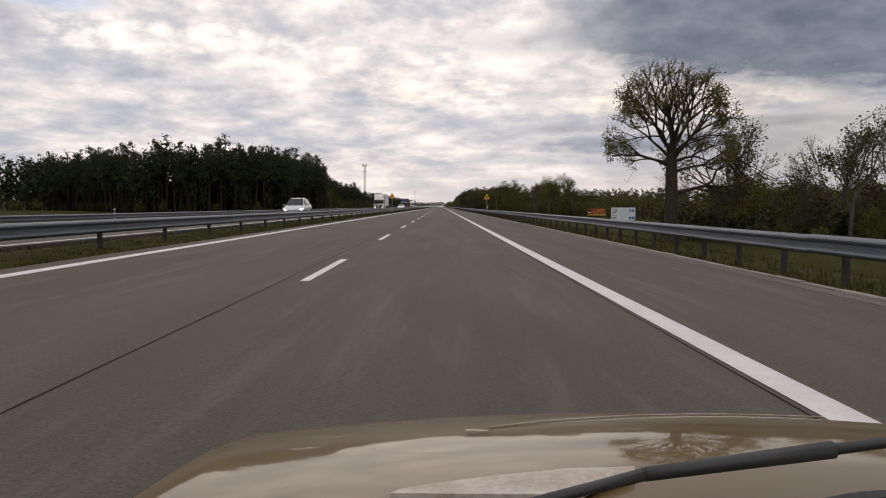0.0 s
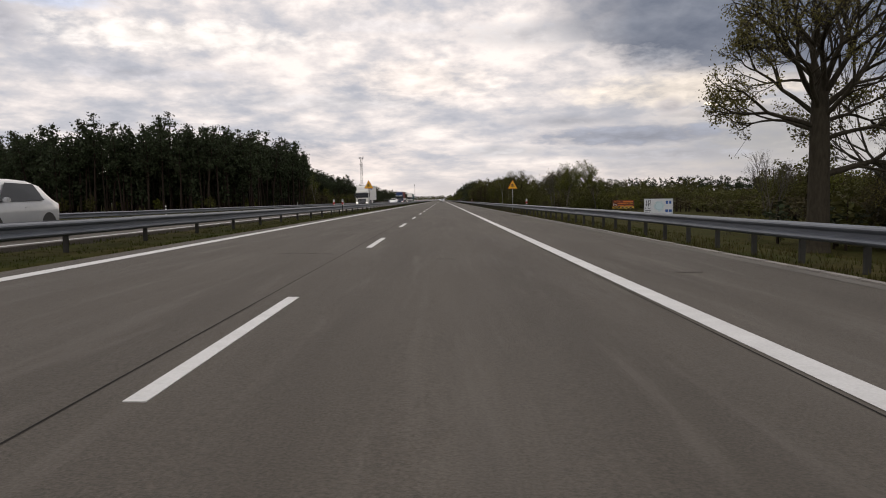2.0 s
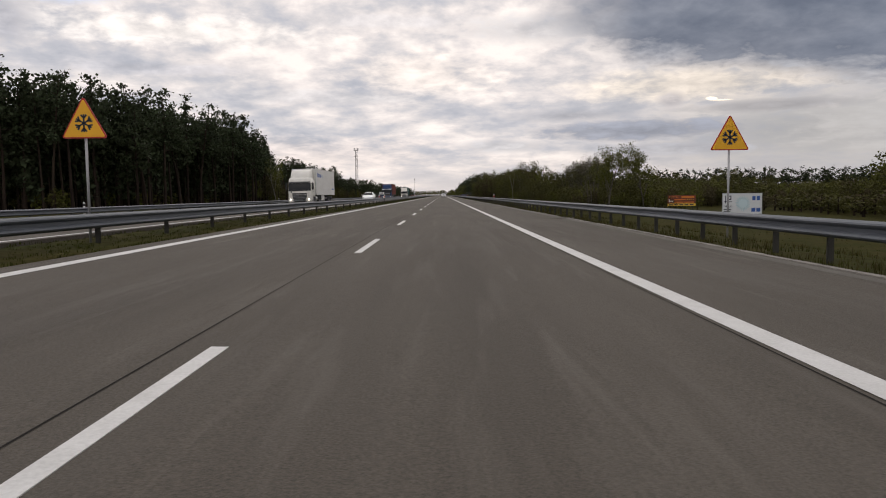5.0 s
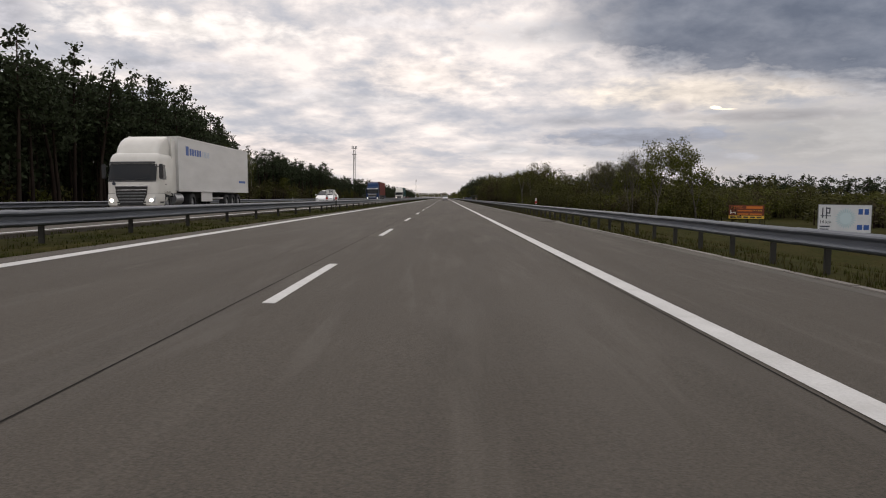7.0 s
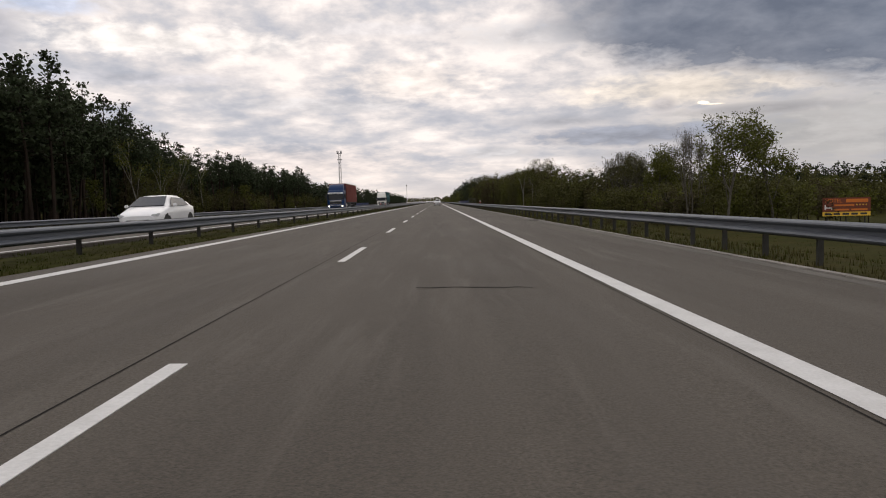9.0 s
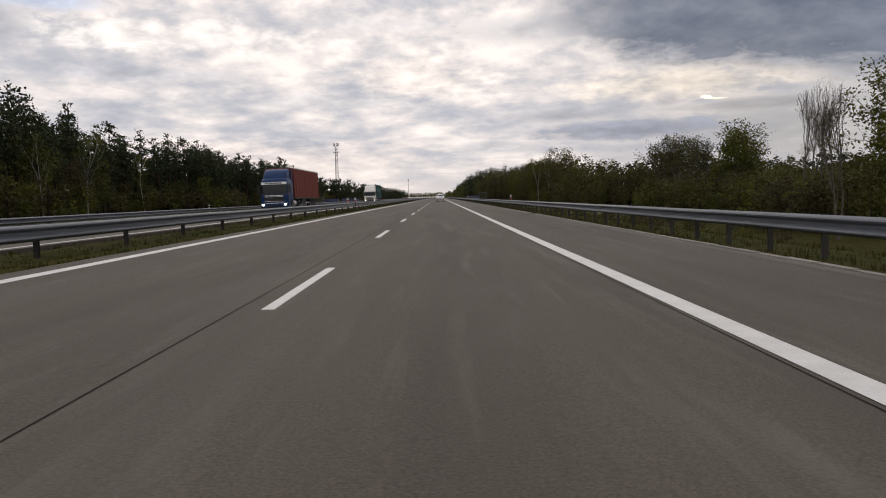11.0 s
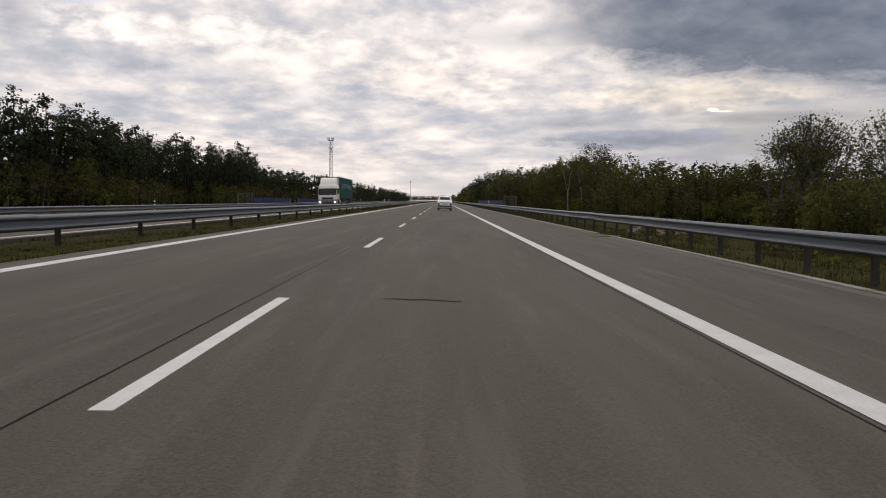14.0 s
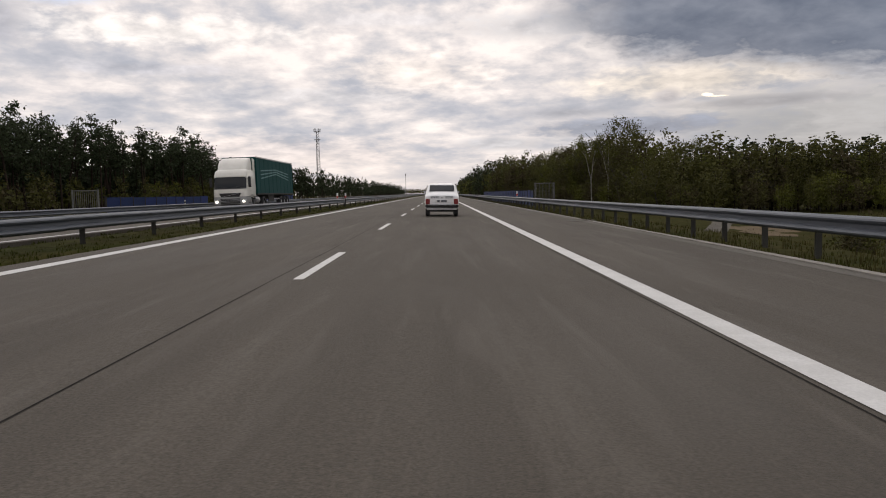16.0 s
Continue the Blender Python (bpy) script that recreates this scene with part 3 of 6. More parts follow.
def crown_mesh(seed, height, radius, low, n, size, mat, lobes=11, loose=0.9):
    """An egg-shaped crown of uneven lobes, filled with n leaf sprays, larger within and finer towards the outside."""
    g = np.random.default_rng(seed)
    k = np.arange(lobes) + 0.5
    cz = np.clip(0.95 - 1.85 * k / lobes + g.normal(0, 0.05, lobes), -0.9, 0.92)
    a = k * 2.39996 + g.normal(0, 0.4, lobes)
    mid, half = height * (1 + low) / 2, height * (1 - low) / 2
    rad = radius * g.uniform(0.34, 0.52, lobes)
    out = np.sqrt(1 - np.clip(cz, -0.55, 1) ** 2) * (radius - rad * 0.8) * g.uniform(0.7, 1.1, lobes)
    c = np.stack([np.cos(a) * out, np.sin(a) * out, mid + cz * (half - rad * 0.7)], 1)
    c, rad = np.concatenate([c, [[0, 0, mid - half * 0.3], [0, 0, mid + half * 0.2]]]), np.concatenate([rad, [radius * 0.62, radius * 0.55]])
    pick = g.choice(lobes + 2, n, p=rad ** 2 / (rad ** 2).sum())
    u = unit_rows(g, n)
    far = g.random((n, 1)) ** 0.42
    pos = c[pick] + u * rad[pick][:, None] * far * np.array([1, 1, min(1.5, max(0.95, 0.5 * half / radius))])
    pos[:, 2] = np.maximum(pos[:, 2], 0.1)
    v, f = scales(g, pos, u * far, size * (1.55 - 0.85 * far), loose)
    return raw_mesh("crown", v, f, [mat], smooth=True)


def limbs(segments, mat_sides=((0.12, 7), (0.06, 5), (0.0, 3))):
    """Tapered branches from rows of two ends and two radii."""
    p = Parts()
    for a, b, r0, r1 in segments:
        sides = next(s for lim, s in mat_sides if r0 >= lim)
        p.tube(a, b, r0, r1, sides, caps=False)
    return p


def grow(r, start, way, length, radius, depth, spread, bend, shrink, segs, tips, out, lift=0.0, kids=(2, 3), droop=0.0):
    """A limb of a few bent pieces that forks until depth runs out."""
    p, d = Vector(start), Vector(way).normalized()
    k = 3
    for i in range(k):
        d = (d + Vector((r.gauss(0, bend), r.gauss(0, bend), r.gauss(0, bend) + lift - droop * (depth < 2)))).normalized()
        q = p + d * (length / k)
        r0, r1 = radius * (1 - 0.35 * i / k), radius * (1 - 0.35 * (i + 1) / k)
        out.append((p, q, r0, r1))
        p = q
        if depth > 0 and i >= 1 and r.random() < 0.75:
            side = d.cross(Vector((r.gauss(0, 1), r.gauss(0, 1), r.gauss(0, 1)))).normalized()
            grow(r, p, d + side * spread * r.uniform(0.8, 1.5), length * shrink * r.uniform(0.65, 0.95), r1 * 0.55, depth - 1, spread, bend, shrink, segs, tips, out, lift, kids, droop)
        if depth <= 1:
            tips.append(p.copy())
    if depth > 0:
        for _ in range(r.choice(kids)):
            side = d.cross(Vector((r.gauss(0, 1), r.gauss(0, 1), r.gauss(0, 1)))).normalized()
            grow(r, p, d + side * spread * r.uniform(0.5, 1.1), length * shrink * r.uniform(0.8, 1.1), radius * 0.6, depth - 1, spread, bend, shrink, segs, tips, out, lift, kids, droop)
    else:
        tips.append(p.copy())


def foliage(seed, tips, per, radius, size, mat, flat=0.0, name="crown"):
    g = np.random.default_rng(seed)
    t = np.array([tuple(q) for q in tips])
    t = t[g.integers(0, len(t), per)]
    c = t + g.normal(size=t.shape) * np.array([radius, radius, radius * 0.7])
    v, f = kites(g, c, size, flat)
    return raw_mesh(name, v, f, [mat], smooth=True)


def pine_meshes(seed, height, bare=0.5, width=2.6):
    """A tall forest pine: bare reddish stem, broken lower stubs, uneven crown of needle sprays in the upper part."""
    r = random.Random(seed)
    g = np.random.default_rng(seed)
    segs, tips = [], []
    p = Vector((0, 0, -0.8))
    lean = Vector((r.uniform(-0.03, 0.03), r.uniform(-0.03, 0.03), 1))
    n = 9
    base = 0.15 + 0.006 * height
    stem = [p]
    for i in range(n):
        lean = (lean + Vector((r.gauss(0, 0.02), r.gauss(0, 0.02), 0))).normalized()
        q = p + lean * ((height + 0.6) / n)
        segs.append((p, q, base * (1 - 0.85 * i / n), base * (1 - 0.85 * (i + 1) / n)))
        p = q
        stem.append(p)

    def at(z):
        k = min(int((z + 0.8) / ((height + 0.6) / n)), n - 1)
        f = (z + 0.8) / ((height + 0.6) / n) - k
        return stem[k].lerp(stem[k + 1], f)

    for _ in range(7):
        z = height * r.uniform(0.2, bare)
        a = r.uniform(0, 6.28)
        s = at(z)
        segs.append((s, s + Vector((math.cos(a), math.sin(a), r.uniform(-0.2, 0.2))) * r.uniform(0.4, 1.4), 0.03, 0.01))
    z = height * bare
    while z < height * 0.98:
        t = (z / height - bare) / (1 - bare)
        reach = width * (0.55 + 0.6 * math.sin(min(1, t * 1.25 + 0.12) * math.pi)) * (1.05 - 0.72 * t) + 0.25
        for _ in range(r.choice((2, 3, 3, 4))):
            a = r.uniform(0, 6.28)
            s = at(z)
            ln = reach * r.uniform(0.45, 1.15)
            e = s + Vector((math.cos(a) * ln, math.sin(a) * ln, ln * r.uniform(0.05, 0.5)))
            segs.append((s, e, 0.05 * (1 - 0.6 * t), 0.012))
            k = max(2, int(ln * 2.4))
            for j in range(k):
                u = 0.4 + 0.6 * (j + 1) / k
                tips.append(s.lerp(e, u) + Vector((r.gauss(0, 0.22), r.gauss(0, 0.22), r.gauss(0.1, 0.12))))
        z += r.uniform(0.35, 0.75)
    tips.append(at(height * 0.99))
    trunk = limbs(segs).mesh("trunk", PINE_BARK, smooth=True)
    t = np.array([tuple(q) for q in tips])
    t = t[g.permutation(len(t))[:66]] * np.array([0.9, 0.9, 1.0])
    k = 15
    u = unit_rows(g, len(t) * k)
    c = np.repeat(t, k, axis=0) + g.normal(size=(len(u), 3)) * np.array([0.46, 0.46, 0.30])
    v, f = scales(g, c, u * np.array([0.7, 0.7, 1.0]), 0.26, 0.9)
    return trunk, raw_mesh("crown", v, f, [NEEDLES])


def leafy_meshes(seed, height, radius, depth, spread, bend, leaf, per, leaf_r, leaf_size, bark, stems=1, first=0.25, shrink=0.72, lift=0.03, kids=(2, 3), width=0.35, droop=0.0):
    """A broadleaf tree: forked limbs and a loose crown of small leaves."""
    r = random.Random(seed)
    segs, tips = [], []
    for s in range(stems):
        a = r.uniform(0, 6.28)
        foot = Vector((math.cos(a), math.sin(a), 0)) * (0.0 if stems == 1 else r.uniform(0.2, 0.9)) + Vector((0, 0, -0.8))
        way = Vector((math.cos(a) * (0.0 if stems == 1 else 0.22), math.sin(a) * (0.0 if stems == 1 else 0.22), 1))
        grow(r, foot, way, height * first * r.uniform(0.9, 1.1), radius * r.uniform(0.7, 1.0), depth, spread, bend, shrink, 3, tips, segs, lift, kids, droop)
    top = max(q.z for q in tips)
    k = height / max(top, 0.1)
    segs = [(Vector((a.x, a.y, a.z * k)), Vector((b.x, b.y, b.z * k)), r0, r1) for a, b, r0, r1 in segs]
    tips = [Vector((q.x, q.y, q.z * k)) for q in tips]
    trunk = limbs(segs).mesh("trunk", bark, smooth=True)
    return trunk, (foliage(seed, tips, per, leaf_r, leaf_size, leaf) if per else None)


def plant(name, label, category, meshes, m, group=""):
    t = thing(name, label, category, m, group)
    part("trunk", meshes[0], t)
    if meshes[1] is not None:
        part("crown", meshes[1], t)
    return t


def turned(x, y, r, scale=1.0, wide=1.0):
    s = scale * r.uniform(0.9, 1.1)
    m = pose(x, y, ground_z(x, y), r.uniform(-2, 2), r.uniform(-2, 2), r.uniform(0, 360))
    return m @ Matrix.Diagonal((s * wide * r.uniform(0.9, 1.1), s * wide * r.uniform(0.9, 1.1), s, 1))


def scatter(r, inside, x0, x1, y0, y1, gap):
    """Places in a jittered grid that lie inside."""
    out = []
    y = y0
    while y < y1:
        x = x0
        while x < x1:
            a, b = x + r.uniform(-0.42, 0.42) * gap, y + r.uniform(-0.42, 0.42) * gap
            if inside(a, b):
                out.append((a, b))
            x += gap
        y += gap
    return out


# pine wood left of the far carriageway
def left_edge(y):
    """Where the wood begins, as x, along the road."""
    if y < 200:
        return -400
    if y < 300:
        return -42.5 - 2 * math.sin(y * 0.11)
    if y < 370:
        return -43 - (y - 300) * 0.243
    if y < 640:
        return -60 - 3 * math.sin(y * 0.07)
    return -52


PINES = [pine_meshes(11 + i, h, b, w) for i, (h, b, w) in enumerate(((19.0, 0.50, 2.7), (18.2, 0.46, 2.8), (19.3, 0.53, 2.4), (17.0, 0.42, 2.6), (18.8, 0.5, 3.0), (15.5, 0.38, 2.3)))]
BIRCHES = [leafy_meshes(31 + i, h, 0.13, 3, 0.45, 0.10, LEAF_GREEN, 1100, 0.55, 0.13, BIRCH_BARK, 1, 0.42, 0.6, 0.02, (2, 2), 0.3, 0.12) for i, h in enumerate((15.0, 13.0, 16.5))]
def full_tree(seed, height, radius, leaf, low, fine=1300, lobes=16):
    """A broadleaf tree in young leaf: forked limbs under a domed, lumpy crown that hangs low."""
    trunk, _ = leafy_meshes(seed, height * 0.86, 0.2, 2, 0.6, 0.14, leaf, 0, 0, 0, GREY_BARK, 1, 0.36, 0.74, 0.03, (2, 2))
    return trunk, crown_mesh(seed, height, radius, low, fine, 0.22, leaf, lobes)


GREENS = [full_tree(41 + i, h, rr, leaf, low) for i, (h, rr, leaf, low) in enumerate(
    ((12.0, 3.5, LEAF_GREEN, 0.14), (10.0, 3.6, LEAF_OLIVE, 0.08), (14.0, 3.7, LEAF_OLIVE, 0.22), (11.0, 3.3, LEAF_BROWN, 0.1), (8.0, 3.0, LEAF_GREEN, 0.05)))]
TALL_GREENS = [full_tree(46 + i, h, rr, leaf, low, 3200, 24) for i, (h, rr, leaf, low) in enumerate(((21.0, 5.2, LEAF_GREEN, 0.08), (19.0, 4.8, LEAF_OLIVE, 0.06), (23.0, 5.4, LEAF_OLIVE, 0.12), (20.0, 4.6, LEAF_BROWN, 0.1)))]
BARES = [leafy_meshes(61 + i, h, 0.15, 4, 0.42, 0.10, LEAF_BROWN, 1500, 0.30, 0.075, GREY_BARK, st, 0.34, 0.70, 0.05, (2, 3)) for i, (h, st) in enumerate(((16.0, 2), (14.0, 3)))]
SHRUBS = [(leafy_meshes(71 + i, h * 0.85, 0.06, 2, 0.7, 0.2, leaf, 0, 0, 0, GREY_BARK, 4, 0.4, 0.7, 0.0, (2, 2))[0], crown_mesh(71 + i, h, h * 0.45, 0.02, 420, 0.17, leaf, 9)) for i, (h, leaf) in enumerate(((4.5, LEAF_OLIVE), (3.5, LEAF_GREEN), (5.5, LEAF_BROWN)))]

def left_front(x):
    """How far along the road the wood begins at x: its front runs back from the road."""
    return 200 + max(0.0, -80 - x) * 1.05


r = random.Random(21)
front, back = [], []
for x, y in scatter(r, lambda a, b: a < left_edge(b) and b > left_front(a), -150, -40, 200, 660, 4.2):
    d = min(left_edge(y) - x, y - left_front(x) if x < -46 else 999)
    if d < 8.5 and y < 560:
        front.append((x, y, d))
    elif d < 22:
        back.append((x, y))
r.shuffle(front)
front.sort(key=lambda q: -q[0] * 0.6 + abs(q[1] - 260) * 0.25)
pines = front[:250]
back += [(x, y) for x, y, d in front[250:]]
for x, y, d in pines:
    plant("pine_tree", "tall pine with a bare reddish trunk at the wood's edge", "tree", r.choice(PINES), turned(x, y, r, 1.0 if y < 300 else 0.88), "pines along the wood's edge")


def far_tree(seed, height, radius, cone, mat, per, size, n, foot=0.40):
    """A distant tree: a ragged crown of per sprays in n lobes on a thin stem, high up for a pine."""
    tr = Parts().tube((0, 0, -1), (0, 0, height * 0.8), 0.2, 0.06, 4, caps=False).mesh("trunk", PINE_BARK)
    return tr, crown_mesh(seed, height, radius, foot if cone else 0.03, per, size, mat, n)


NEAR_PINES = [far_tree(81 + i, h, 2.7, True, NEEDLES_FAR, 280, 0.34, 8) for i, h in enumerate((19, 17.5, 18.5))]
FAR_PINES = [far_tree(84 + i, h, 2.7, True, NEEDLES_FAR, 200, 0.50, 8, 0.06) for i, h in enumerate((19, 17.5, 18.5))]
LEAFY_KINDS = ((16, 4.0, LEAF_OLIVE), (14, 3.8, LEAF_GREEN), (17, 3.9, LEAF_OLIVE), (13, 3.6, LEAF_BROWN))
NEAR_LEAFY = [far_tree(91 + i, h, rr, False, mm, 560, 0.34, 14) for i, (h, rr, mm) in enumerate(LEAFY_KINDS)]
FAR_LEAFY = [far_tree(95 + i, h, rr, False, mm, 110, 0.75, 7) for i, (h, rr, mm) in enumerate(LEAFY_KINDS)]
END_LEAFY = [far_tree(98 + i, h, rr, False, mm, 40, 1.4, 6) for i, (h, rr, mm) in enumerate(LEAFY_KINDS[:3])]
YOUNG = [far_tree(111 + i, h, rr * 1.25, False, mm, 420, 0.48, 12) for i, (h, rr, mm) in enumerate(LEAFY_KINDS)]
FILL = [far_tree(101 + i, h, 3.0, False, NEEDLES_FAR, 190, 0.48, 6) for i, h in enumerate((10.5, 9.0))]
FILL_LEAFY = [far_tree(103 + i, h, 3.3, False, LEAF_OLIVE, 210, 0.50, 9) for i, h in enumerate((11.5, 9.5))]
THICKET = [far_tree(105 + i, h, rr, False, mm, 120, 0.30, 6) for i, (h, rr, mm) in enumerate(((4.5, 2.0, LEAF_OLIVE), (3.6, 1.9, LEAF_GREEN), (5.5, 2.1, LEAF_BROWN)))]


def mass(name, label, places, kinds, r, scale=1.0, wide=1.0):
    """Trees too many to count, joined into one mesh."""
    V, F, M, mats, base = [], [], [], [], 0
    cache = {}
    for x, y in places:
        tr, cr = kinds[r.randrange(len(kinds))]
        m = np.array(turned(x, y, r, scale, wide))
        for me in (tr, cr):
            if me is None:
                continue
            if me.name not in cache:
                co = np.empty(len(me.vertices) * 3)
                me.vertices.foreach_get("co", co)
                lv = np.empty(len(me.loops), dtype=np.int64)
                me.loops.foreach_get("vertex_index", lv)
                cache[me.name] = (co.reshape(-1, 3), lv.reshape(-1, 4))
            co, fa = cache[me.name]
            if me.materials[0] not in mats:
                mats.append(me.materials[0])
            V.append(co @ m[:3, :3].T + m[:3, 3])
            F.append(fa + base)
            M.append(np.full(len(fa), mats.index(me.materials[0])))
            base += len(co)
    me = raw_mesh(name, np.concatenate(V), np.concatenate(F), mats, np.concatenate(M))
    return thing(name, label, "woodland", kind="stuff", data=me)


back = [(x, y) for x, y in back if not (x < -46 and y < 300) or r.random() < 0.8]
back += scatter(r, lambda a, b: left_edge(b) - 20 < a < left_edge(b) - 4 or (3 < b - left_front(a) < 20 and a < -46), -150, -46, 203, 300, 4.6)
mass("pine_wood", "dense dark pine wood behind the first trees", [q for q in back if q[1] < 330], NEAR_PINES, r, 1.0)
mass("pine_wood", "dense dark pine wood behind the clearing", [q for q in back if q[1] >= 330], FAR_PINES, r, 0.76, 1.2)
fill = [q for q in scatter(r, lambda a, b: left_edge(b) - 30 < a < left_edge(b) - 9, -100, -48, 212, 660, 5.5)]
fill += scatter(r, lambda a, b: 8 < b - left_front(a) < 22, -150, -56, 205, 300, 4.6)
mass("undergrowth", "dark young conifers under the pines", fill, FILL, r, 0.95)
TALL = [far_tree(121 + i, h, 3.1, False, NEEDLES_FAR, 330, 0.40, 9) for i, h in enumerate((17.0, 15.5))]
canopy = scatter(r, lambda a, b: left_edge(b) - 26 < a < left_edge(b) - 3, -80, -44, 203, 330, 4.9) + scatter(r, lambda a, b: 5 < b - left_front(a) < 27, -150, -50, 203, 300, 4.9)
mass("pine_wood", "closed dark canopy behind the first pines", canopy, TALL, r, 1.0)
far_left = scatter(r, lambda a, b: a < left_edge(b) and a > left_edge(b) - 20, -95, -48, 660, 1500, 6.8)
far_left += scatter(r, lambda a, b: 0 < b - left_front(a) < 22, -300, -148, 250, 440, 6)
mass("pine_wood", "distant pine wood along the far carriageway", far_left, FAR_PINES + FILL, r, 0.78)
mass("undergrowth", "dark young conifers deep in the pine wood", scatter(random.Random(14), lambda a, b: 18 < b - left_front(a) < 27, -130, -56, 210, 290, 4.2), FILL, random.Random(15), 1.0, 1.3)
corner = scatter(random.Random(8), lambda a, b: b < 246 - 0.25 * (a + 129), -180, -127, 236, 262, 4.4)
mass("pine_wood", "dense pine wood beyond the field, green down to the ground", corner, FAR_PINES, random.Random(9), 1.0, 1.2)
mass("undergrowth", "dark bushes before the pine wood beyond the field", scatter(random.Random(10), lambda a, b: True, -182, -124, 231, 240, 4.0), THICKET, random.Random(11), 0.9, 1.4)
# undergrowth and birches at the edge of the left wood
for y in (303, 329, 352, 391):
    x = left_edge(y) + r.uniform(0.5, 3.0)
    plant("birch_tree", "slender birch with white bark and sparse young leaves", "tree", r.choice(BIRCHES), turned(x, y, r, 0.9), "birches at the wood's edge")
for k in range(17):
    y = 297 + 8.0 * k + r.uniform(-2, 2)
    x = left_edge(y) + r.uniform(-2.0, 2.2)
    plant("broadleaf_tree", "leafy tree with young green leaves before the pines", "tree", GREENS[(k * 3) % 5], turned(x, y, r, r.uniform(0.55, 0.85), 1.2), "leafy trees at the pine wood's edge")
edge_places = scatter(r, lambda a, b: left_edge(b) < a < left_edge(b) + 5, -68, -40, 283, 640, 5.8)
mass("undergrowth", "olive and brown young trees before the pines", scatter(r, lambda a, b: left_edge(b) - 4 < a < left_edge(b) + 2, -70, -44, 312, 640, 4.6), YOUNG, r, 0.42)
mass("undergrowth", "olive green saplings and shrubs at the pine wood's edge", edge_places, THICKET, r, 0.95)
inner = scatter(r, lambda a, b: left_edge(b) - 9 < a < left_edge(b), -72, -42, 201, 560, 6.0)
inner += scatter(r, lambda a, b: 3 < b - left_front(a) < 13, -150, -46, 203, 290, 4.2)
mass("undergrowth", "dark shrubs between the pine trunks", inner, THICKET, r, 0.8)


# wood to the right, beyond the meadow
def right_edge(y):
    if y < 300:
        return 114 - 0.02 * y + 6 * math.sin(y * 0.045)
    if y < 318:
        return 78
    if y < 400:
        return 47 + 4 * math.sin(y * 0.13)
    if y < 412:
        return 50
    if y < 488:
        return 106 + 4 * math.sin(y * 0.2)
    if y < 600:
        return 47 + 2 * math.sin(y * 0.2)
    return max(29, 47 - (y - 600) * 0.2) + 2 * math.sin(y * 0.05)


def in_right_wood(x, y):
    if y < 318:
        return x > 101 + 5 * math.sin(y * 0.045)
    if y < 372:
        return right_edge(y) < x < 74 or x > 104
    return x > right_edge(y) and not (412 < y < 488 and x < 104)


rf, rb = [], []
for x, y in scatter(r, in_right_wood, 28, 175, 100, 720, 6.0):
    d = min(x - (101 if y < 318 else right_edge(y)), y - 372 if 372 < y < 488 and x > 72 else y - 488 if y >= 488 and x > 56 else 999)
    if y < 372 and x > 100:
        d = max(d, 8) if x < 130 else 99
    if d < 7 and 300 < y < 640:
        rf.append((x, y))
    elif d < 17:
        rb.append((x, y))
for x, y in rf[:150]:
    tall = 0.62 if y < 415 else 0.85 if y < 485 else 1.0
    plant("broadleaf_tree", "broadleaf tree with young olive green leaves at the wood's edge", "tree", r.choice(TALL_GREENS if y >= 524 and x < 62 else GREENS), turned(x, y, r, tall, 1.45 if tall < 0.7 else 1.15), "trees at the meadow's far side")
rest = rb + rf[150:]
rest += scatter(r, lambda a, b: True, 60, 128, 494, 506, 5.0) + scatter(r, lambda a, b: True, 106, 116, 380, 490, 5.5)
mass("broadleaf_wood", "low mixed wood along the meadow", [q for q in rest if q[1] < 415 and q[0] < 95], NEAR_LEAFY, r, 0.56, 1.6)
mass("broadleaf_wood", "mixed spring wood beyond the meadow", [q for q in rest if q[0] >= 95 and q[1] < 285], NEAR_LEAFY, r, 0.92, 1.2)
mass("broadleaf_wood", "low spring wood beyond the meadow", [q for q in rest if q[0] >= 95 and 285 <= q[1] < 486], NEAR_LEAFY, r, 0.64, 1.55)
mass("broadleaf_wood", "tall mixed wood beside the straight road", [q for q in rest if q[1] >= 524 and q[0] < 62], NEAR_LEAFY, r, 1.35)
mass("broadleaf_wood", "mixed wood behind the winding track", [q for q in rest if q[1] >= 486 and (q[0] >= 62 or q[1] < 524)], NEAR_LEAFY, r, 0.95, 1.25)
young = scatter(r, lambda a, b: 300 < b < 640 and right_edge(b) - 3 < a < right_edge(b) + 5 and a < 75, 28, 75, 300, 640, 4.6)
young += scatter(r, lambda a, b: True, 47, 122, 482, 491, 4.4) + scatter(r, lambda a, b: True, 47, 76, 312, 320, 4.4) + scatter(r, lambda a, b: True, 70, 106, 368, 377, 4.6)
young += scatter(r, lambda a, b: b < 318 or 372 < b, 97, 104, 100, 488, 5.0)
mass("undergrowth", "olive green young trees and shrubs along the wood's foot", young, YOUNG, r, 0.5)
scrub = scatter(random.Random(5), lambda a, b: True, 84, 99, 120, 316, 4.8)
mass("undergrowth", "dark brown scrub before the spring wood", scrub, [THICKET[0], THICKET[2]], random.Random(6), 1.0, 1.6)
far_right = scatter(r, lambda a, b: right_edge(b) < a < right_edge(b) + 26, 26, 60, 720, 1500, 7.0)
mass("mixed_wood", "distant mixed wood along the straight road", far_right, FAR_LEAFY[:2] + FAR_PINES, r, 1.3)
shade = scatter(r, lambda a, b: True, 106, 120, 90, 492, 6.2) + scatter(r, lambda a, b: True, 56, 130, 507, 521, 5.2) + scatter(r, lambda a, b: True, right_edge(340) + 8, 72, 322, 366, 5.6)
shade += scatter(r, lambda a, b: right_edge(b) + 6 < a < right_edge(b) + 18, 40, 72, 374, 640, 5.4)
